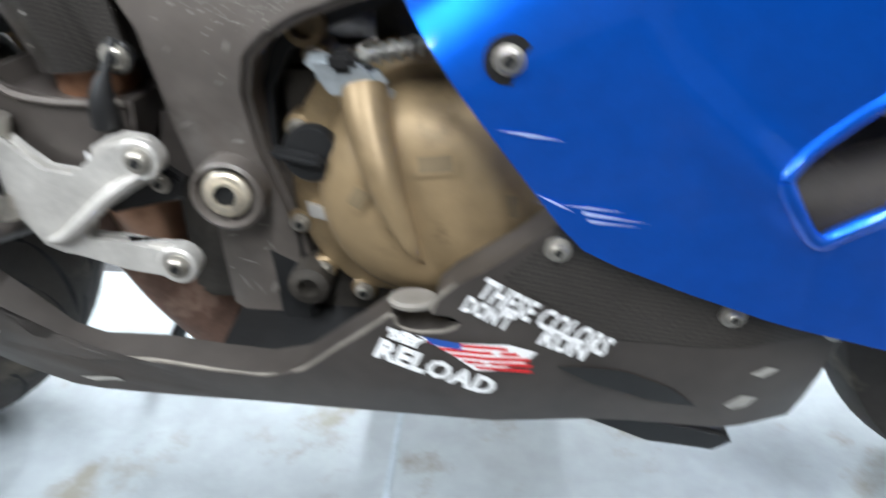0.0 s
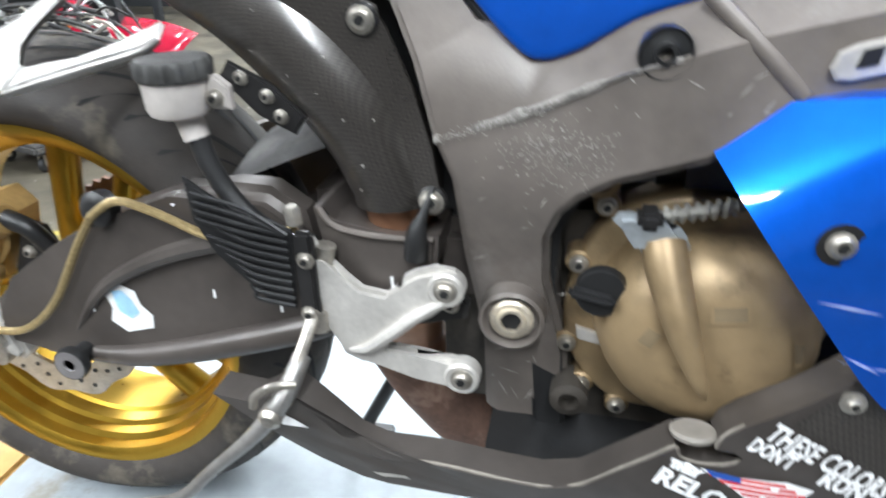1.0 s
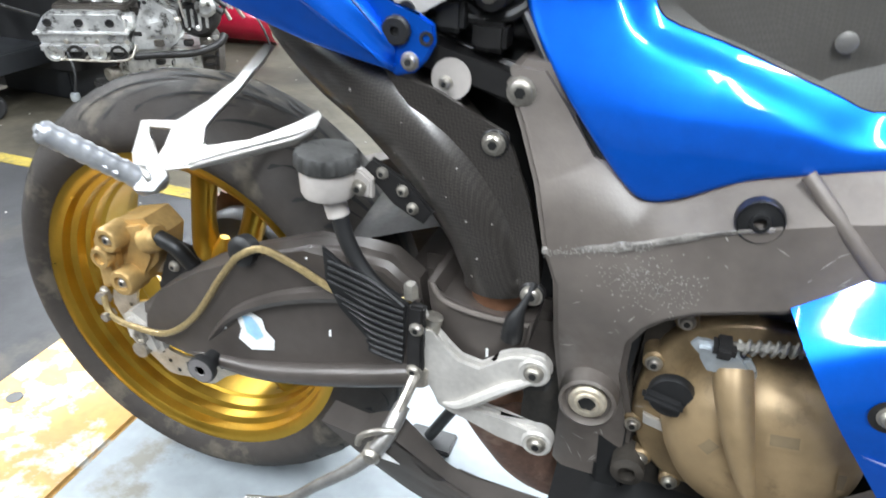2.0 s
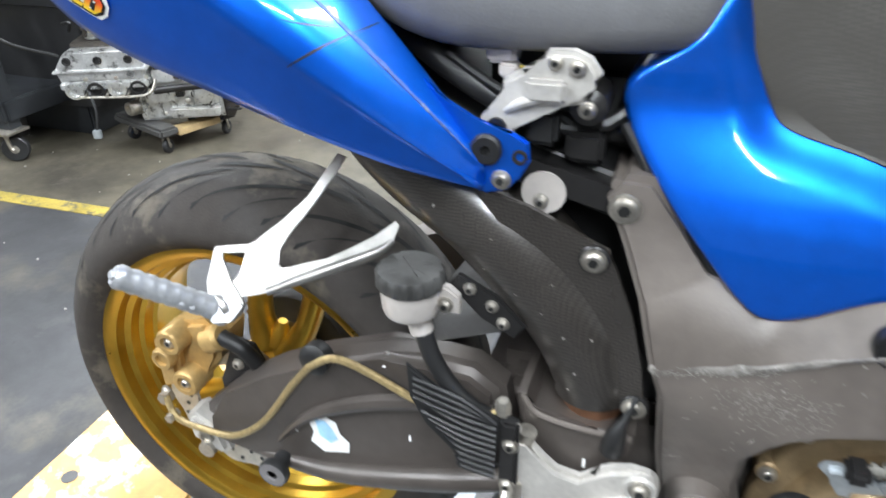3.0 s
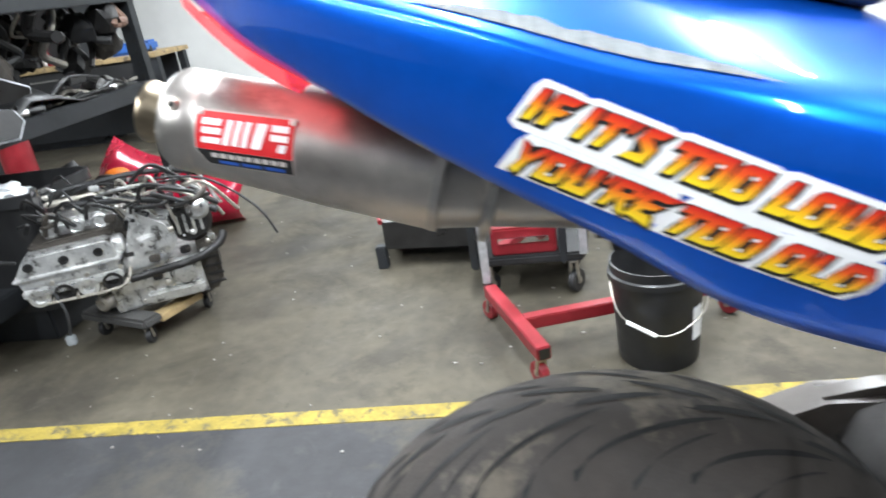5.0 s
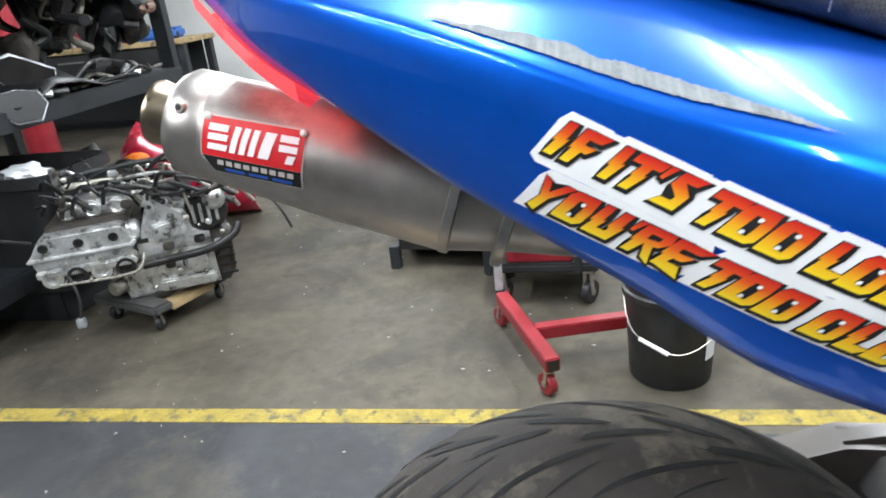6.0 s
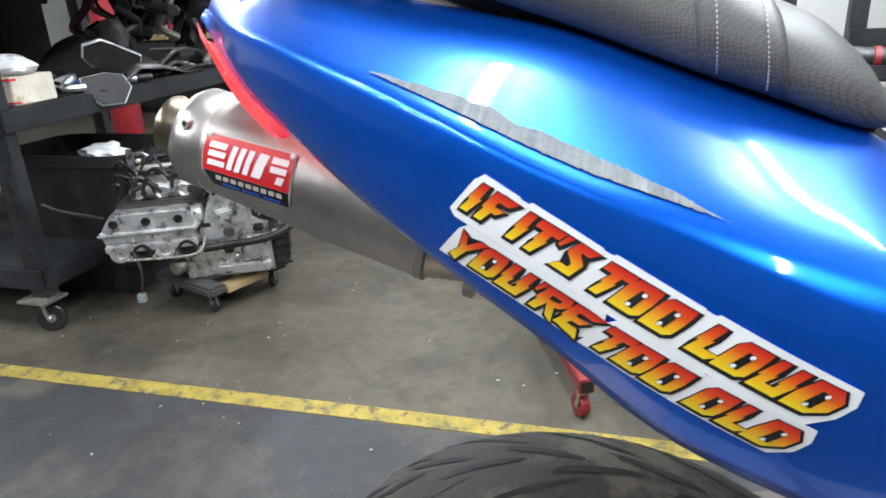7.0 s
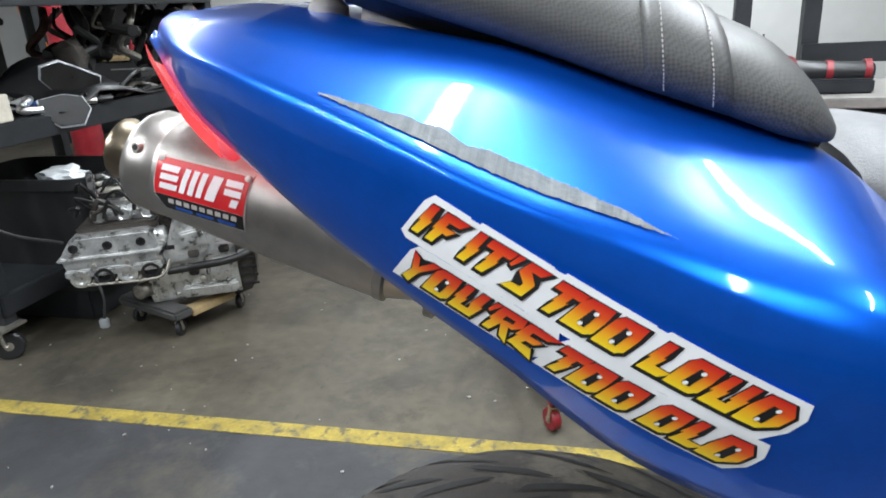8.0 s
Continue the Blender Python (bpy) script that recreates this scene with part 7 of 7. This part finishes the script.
for k in range(22):
    x, y, z = SX - rng.uniform(0.0, 0.35), SY + rng.uniform(0.32, 1.8), 0.975
    s = rng.uniform(0.03, 0.08)
    m_ = (DARKPL, CHROME, SATIN, ALU, REDM, BLUEPL)[k % 6 if k % 6 < 4 or k < 12 else 0]
    item = thing("spare_part", "loose motorcycle part lying on the rack shelf", "spare part", group="loose parts on the rack")
    if k % 3 == 0:
        part("part_body", tube([(x - s, y, z + s * 0.6), (x, y + s, z + s), (x + s, y - s, z + s * 0.5), (x + 2 * s, y, z + s * 0.4)], s * 0.3, 8), m_, item)
    else:
        part("part_body", crumple(x, y, z + s * 0.5, s, s * 1.1, s * 0.65, k, 0.6, 2), m_, item, "", 25)
for k in range(24):
    x, y, z = SX - rng.uniform(0.0, 0.7), SY + rng.uniform(0.5, 1.85), 0.298
    s = rng.uniform(0.05, 0.12)
    item = thing("spare_part", "dark spare part piled on the lower shelf", "spare part", group="parts on the lower shelf")
    part("part_body", crumple(x, y, z + s * 0.6 + (0.12 if k % 2 else 0), s, s, s * 0.8, k + 40, 0.7, 2), (DARKPL, SATIN, RUST, DARKPL, ALU, REDM)[k % 6], item, "", 25)

hrng = random.Random(77)
for k in range(26):
    x, y = SX - hrng.uniform(-0.03, 0.55), SY + hrng.uniform(1.05, 1.92)
    z1 = hrng.uniform(1.10, 1.36)
    item = thing("hanging_part", "dark hose or bracket hanging from the upper shelf", "spare part", group="parts hanging in the rack")
    wob = [hrng.uniform(-0.09, 0.09) for _ in range(6)]
    part("part_run", tube([(x, y, 1.436), (x + wob[0], y + wob[1], 1.34), (x + wob[2], y + wob[3], (z1 + 1.3) / 2), (x + wob[4], y + wob[5], z1)], hrng.uniform(0.008, 0.035), 8), (BLACK, SATIN, DARKPL, RUST, BLACK, STEEL)[k % 6], item)
    if k % 3 == 0:
        part("part_block", crumple(x + wob[4], y + wob[5], z1, 0.09, 0.07, 0.10, k + 3, 0.5, 2), (DARKPL, SATIN, ENGDARK)[k % 9 // 3], item, "", 25)

crate = thing("storage_crate", "black plastic storage crate on the rack shelf", "crate")
part("crate_body", box(-3.68, -3.30, 2.42, 2.76, 0.976, 1.40, 0.02), DARKPL, crate)
part("crate_rim", box(-3.70, -3.28, 2.40, 2.78, 1.37, 1.41, 0.008), BLACK, crate)
for k in range(4):
    part("crate_rib", box(-3.64 + 0.09 * k, -3.625 + 0.09 * k, 2.408, 2.422, 1.0, 1.36, 0.003), BLACK, crate)

# black plastic bin beside the rack
bin_ = thing("storage_bin", "black plastic tote with a clear bag inside", "bin")
bb = bmesh.new()
tote = [(0.0, 0.38, 0.34, 0.16), (0.0, 0.47, 0.42, 0.66), (0.02, 0.50, 0.45, 0.665), (0.02, 0.50, 0.45, 0.715), (0.0, 0.475, 0.425, 0.715), (0.0, 0.46, 0.41, 0.67), (0.0, 0.36, 0.32, 0.20)]
trows = []
for _, w, d, z in tote:
    ring_ = []
    for a in np.linspace(0, 2 * math.pi, 32, endpoint=False):
        c, s = math.cos(a), math.sin(a)
        ring_.append((-2.60 + w / 2 * 1.6 * (abs(c) ** 0.35) * (1 if c > 0 else -1), 2.15 + d / 2 * 1.15 * (abs(s) ** 0.35) * (1 if s > 0 else -1), z))
    trows.append(ring_)
loft(trows, bb, closed=True, caps=True)
part("tote", bb, DARKPL, bin_)
part("tote_stand", box(-2.85, -2.38, 1.98, 2.32, 0.0, 0.16, 0.01), RACK, bin_)
part("bag_inside", crumple(-2.5, 2.12, 0.68, 0.12, 0.08, 0.05, 9, 0.5), CLEAR, bin_)

# red engine stand: floor legs and casters
stand = thing("engine_stand", "red steel engine stand with floor legs and casters", "engine stand")
part("leg", box(-0.150, -0.100, 1.41, 1.96, 0.10, 0.150, 0.004, turn=Matrix.Translation((-0.125, 1.42, 0)) @ Matrix.Rotation(radians(23), 4, "Z") @ Matrix.Translation((0.125, -1.42, 0))), REDM, stand)
part("leg_bore", box(-0.144, -0.106, 1.4085, 1.4105, 0.106, 0.144, 0, turn=Matrix.Translation((-0.125, 1.42, 0)) @ Matrix.Rotation(radians(23), 4, "Z") @ Matrix.Translation((0.125, -1.42, 0))), INK, stand)
part("cross_leg", box(-0.195, 0.60, 1.612, 1.660, 0.101, 0.149, 0.004, turn=Matrix.Translation((-0.195, 1.636, 0)) @ Matrix.Rotation(radians(15), 4, "Z") @ Matrix.Translation((0.195, -1.636, 0))), REDM, stand)
part("mast", box(0.33, 0.39, 1.74, 1.80, 0.149, 0.75, 0.004), REDM, stand)
for px_, py_ in ((-0.345, 1.935), (0.045, 2.06)):
    part("upright", box(px_ - 0.016, px_ + 0.016, py_ - 0.01, py_ + 0.01, 0.149 if px_ < 0 else 0.19, 0.52, 0.003), PEG, stand)
part("upright_tie", box(-0.345, 0.045, 1.99, 2.006, 0.49, 0.52, 0.003, turn=Matrix.Translation((-0.345, 1.935, 0)) @ Matrix.Rotation(radians(17.8), 4, "Z") @ Matrix.Translation((0.345, -1.998, 0))), PEG, stand)
for x, y in ((-0.135, 1.43), (-0.335, 1.91), (0.56, 1.83)):
    caster(stand, x, y, 0.098, 0.04, 0.03, 2.2, REDM)

# black bucket with a wire handle
bucket = thing("bucket", "black plastic bucket with wire handle and paper label", "bucket")
BX, BY = 0.262, 1.59
part("pail", lathe([(0.0, 0.0), (0.130, 0.0), (0.133, 0.01), (0.148, 0.30), (0.158, 0.305), (0.158, 0.325), (0.150, 0.33), (0.152, 0.36), (0.145, 0.36), (0.128, 0.02), (0.0, 0.02)], (BX, BY, 0), (BX, BY, 1), 40), BLACK, bucket)
part("wire_handle", tube([(BX - 0.155, BY - 0.01, 0.315), (BX - 0.13, BY - 0.13, 0.22), (BX, BY - 0.19, 0.17), (BX + 0.13, BY - 0.12, 0.22), (BX + 0.155, BY - 0.01, 0.315)], 0.0025, 6), STEEL, bucket)
part("handle_grip", tube([(BX - 0.115, BY - 0.145, 0.205), (BX - 0.03, BY - 0.188, 0.172)], 0.007, 8), WHITE, bucket)
lab = [[(BX + r * math.cos(a), BY + r * math.sin(a), z) for a in np.linspace(-0.85, -0.45, 5)] for z, r in ((0.10, 0.1405), (0.22, 0.1463))]
part("paper_label", loft(lab), WHITE, bucket)

# red mechanic's creeper seat, black ramp
creep = thing("tool_tray", "red and black rolling tool tray with casters", "tool tray")
part("tray", box(-0.40, 0.05, 2.08, 2.40, 0.15, 0.19, 0.01), DARKPL, creep)
part("tray_end", box(-0.42, -0.38, 2.06, 2.42, 0.15, 0.36, 0.008), RACK, creep)
part("drawer", box(-0.33, -0.06, 2.10, 2.30, 0.19, 0.31, 0.008), REDM, creep)
part("drawer_pull", box(-0.30, -0.09, 2.092, 2.100, 0.245, 0.27, 0.002), CHROME, creep)
part("tray_end", box(-0.05, -0.02, 2.06, 2.36, 0.15, 0.36, 0.008), RACK, creep)
for x, y in ((-0.36, 2.12), (0.0, 2.10), (0.0, 2.36), (-0.36, 2.36)):
    caster(creep, x, y, 0.15, 0.05, 0.03, 1.0)
ramp = thing("steel_ramp", "black sheet steel ramp with worn red edge", "ramp")
part("ramp_body", loft([[(-1.02, 2.95, 0.02), (-1.02, 2.95, 0.30), (-0.9, 2.52, 0.24), (-0.9, 2.52, 0.10)], [(0.1, 2.75, 0.02), (0.1, 2.75, 0.30), (0.05, 2.42, 0.24), (0.05, 2.42, 0.10)]], closed=True, caps=True), SATIN, ramp)
part("ramp_edge", tube([(-1.03, 2.96, 0.30), (-0.905, 2.515, 0.243)], 0.012, 8), REDM, ramp)
part("ramp_foot", box(-0.95, -0.90, 2.5, 2.55, 0.0, 0.12, 0.004), RACK, ramp)
part("ramp_foot", box(-0.05, 0.0, 2.45, 2.5, 0.0, 0.12, 0.004), RACK, ramp)

# red bodywork leaning behind the engine
redf = thing("red_fairing", "glossy red motorcycle fairing leaning on the floor", "bodywork part")
REDG = mat("glossy_red_paint", (0.42, 0.008, 0.035), 0.2, 0.2, 0.1, 10, coat=1.0)
rr_ = [[(-3.05 + 0.95 * u + 0.1 * v, 3.55 - 0.12 * math.sin(u * 3) + 0.15 * v - 0.22 * math.sin(v * 3), 0.0 + (0.62 - 0.30 * u) * v + 0.04 * math.sin(u * 6 + v * 3) * v) for v in np.linspace(0, 1, 8)] for u in np.linspace(0, 1, 12)]
part("shell", loft(rr_), REDG, redf, "", 60).modifiers.new("thickness", "SOLIDIFY").thickness = 0.006
part("turn_signal", lathe([(0.05, 0), (0.05, 0.02), (0.03, 0.035), (0, 0.04)], (-2.77, 3.32, 0.45), (-2.25, 2.3, 0.6), 20, oval=(1.5, 0.8)), ORANGE, redf)

# benches, machines and posts far behind
post = thing("lift_column", "round red steel lift column", "post")
part("column", lathe([(0.13, 0.0), (0.13, 3.55)], (-4.55, 4.6, 0), (-4.55, 4.6, 1), 28), REDM, post)
part("column_foot", box(-4.75, -4.35, 4.4, 4.8, 0, 0.02, 0.004), RACK, post)


DUSTY = mat("dusty_grey_bench_top", (0.20, 0.19, 0.175), 0.6, 0.2, 0.3, 6)


def bench(x0, x1, y, z, label, top=WOOD):
    b = thing("workbench", label, "workbench")
    part("top", box(x0, x1, y, y + 0.75, z - 0.05, z, 0.006), top, b)
    for x in (x0 + 0.05, x1 - 0.05):
        part("leg", box(x - 0.04, x + 0.04, y + 0.04, y + 0.12, 0, z - 0.05, 0.004), RACK, b)
        part("leg", box(x - 0.04, x + 0.04, y + 0.62, y + 0.70, 0, z - 0.05, 0.004), RACK, b)
    part("drawer_front", box(x0 + 0.15, x1 - 0.15, y + 0.02, y + 0.04, z - 0.28, z - 0.07, 0.004), DARKPL, b)
    part("drawer_pull", box((x0 + x1) / 2 - 0.3, (x0 + x1) / 2 + 0.3, y + 0.005, y + 0.02, z - 0.15, z - 0.135, 0.002), BRIGHT, b)
    part("back_panel", box(x0 + 0.1, x1 - 0.1, y + 0.6, y + 0.62, 0.1, z - 0.06, 0.004), RACK, b)
    return b


bench(-6.6, -4.1, 6.4, 1.0, "wooden topped workbench with dark drawers")
for k in range(26):
    x, y = rng.uniform(-6.4, -4.2), rng.uniform(6.5, 7.0)
    h = rng.uniform(0.06, 0.17)
    item = thing("bench_bottle", "small tool or bottle standing on the bench", "bottle", group="things on the bench")
    part("bottle", lathe([(0.0, 0), (0.035, 0), (0.035, h * 0.6), (0.012, h * 0.75), (0.012, h), (0, h)], (x, y, 1.0), (x, y, 2), 12), (INK, DARKPL, STEEL, BLUEPL, DARKPL, CLOUDY, INK, REDM)[k % 8], item)
part_ = thing("blue_case", "blue plastic case lying on the bench", "case")
part("case", box(-4.75, -4.3, 6.6, 6.9, 1.0, 1.12, 0.03), BLUEPL, part_)
orange = thing("cordless_tool", "orange trigger tool hanging at the bench", "tool")
part("tool_body", tube([(-6.47, 6.2, 1.62), (-6.44, 6.2, 1.40), (-6.40, 6.2, 1.22)], [0.05, 0.045, 0.05], 12), ORANGE, orange)
part("tool_foot", box(-6.49, -6.27, 6.12, 6.28, 1.10, 1.2, 0.03), ORANGE, orange)
part("tool_hook", box(-6.48, -6.46, 6.2, 7.0, 1.62, 1.66, 0.003), RACK, orange)
cab = thing("machine_cabinet", "tall dark machine cabinet behind the bench", "cabinet")
part("cabinet_body", box(-7.3, -5.4, 7.05, 7.6, 0.0, 2.1, 0.06), RACK, cab)
part("cabinet_door", box(-7.2, -6.36, 7.03, 7.048, 0.1, 2.0, 0.008), DARKPL, cab)
part("cabinet_door", box(-6.34, -5.5, 7.03, 7.048, 0.1, 2.0, 0.008), DARKPL, cab)
bench(0.35, 3.2, 3.1, 0.82, "long workbench with dusty grey top", DUSTY)
vise = thing("bench_machine", "red and black bench machine on the workbench", "machine")
part("barrel", lathe([(0.0, 0), (0.05, 0.0), (0.055, 0.03), (0.05, 0.14), (0.05, 0.36), (0.042, 0.37), (0, 0.37)], (0.86, 3.35, 0.925), (1.8, 3.33, 0.89), 24), DARKPL, vise)
part("head", lathe([(0, -0.06), (0.06, -0.05), (0.075, 0.0), (0.06, 0.05), (0, 0.06)], (0.83, 3.35, 0.93), (0.83, 2.4, 0.93), 24), REDM, vise)
for x in (1.03, 1.2):
    part("band", lathe([(0.056, -0.015), (0.056, 0.015)], (x, 3.346, 0.919), (x + 1, 3.32, 0.88), 24), REDM, vise)
part("foot", box(0.78, 1.22, 3.25, 3.45, 0.82, 0.89, 0.01), RACK, vise)
tc_ = thing("tool_cabinet", "dark red tool cabinet under the bench", "cabinet")
part("cabinet_body", box(0.95, 1.30, 3.02, 3.09, 0.0, 0.74, 0.01), REDM, tc_)
part("cabinet_print", box(1.00, 1.07, 3.012, 3.021, 0.56, 0.60, 0), YELLOW, tc_)
for x, y in ((0.715, 4.0), (1.085, 4.0)):
    p = thing("steel_post", "dark steel rack upright", "post")
    part("post", box(x - 0.045, x + 0.045, y, y + 0.1, 0, 3.4, 0.004), RACK, p)
for z, h_ in ((0.90, 0.11), (1.28, 0.05)):
    p = thing("rack_beam", "dark steel rack beam", "beam")
    part("beam", box(1.04, 3.4, 3.96, 4.0, z, z + h_, 0.004), RACK, p)
pipe = thing("wall_pipe", "thin dark conduit on the wall", "pipe")
part("pipe", tube([(-3.0, 7.95, 1.62), (0, 7.95, 1.62), (4, 7.95, 1.62)], 0.02, 8), RACK, pipe)
cd = thing("tool_caddy", "black tool caddy on the bench", "caddy")
part("caddy", box(0.52, 0.79, 3.35, 3.55, 0.82, 1.0, 0.01), DARKPL, cd)
for k in range(14):
    x = 0.55 + 0.016 * k
    item = thing("hand_tool", "upright tool in the bench caddy", "tool", group="tools in the caddy")
    part("shank", tube([(x, 3.42 + 0.02 * (k % 3), 0.99), (x + 0.01 * ((k * 7) % 3 - 1), 3.43, 1.03 + 0.025 * (k % 4))], 0.006, 6), (INK, STEEL, DARKPL)[k % 3], item)
bg2 = thing("clear_bag", "clear plastic bag hanging from the bench edge", "plastic bag")
part("bag", crumple(1.33, 2.98, 0.66, 0.16, 0.07, 0.17, 21, 0.35), CLEAR, bg2)
part("bag_neck", tube([(1.33, 3.02, 0.78), (1.33, 3.085, 0.80)], 0.02, 8), CLEAR, bg2)
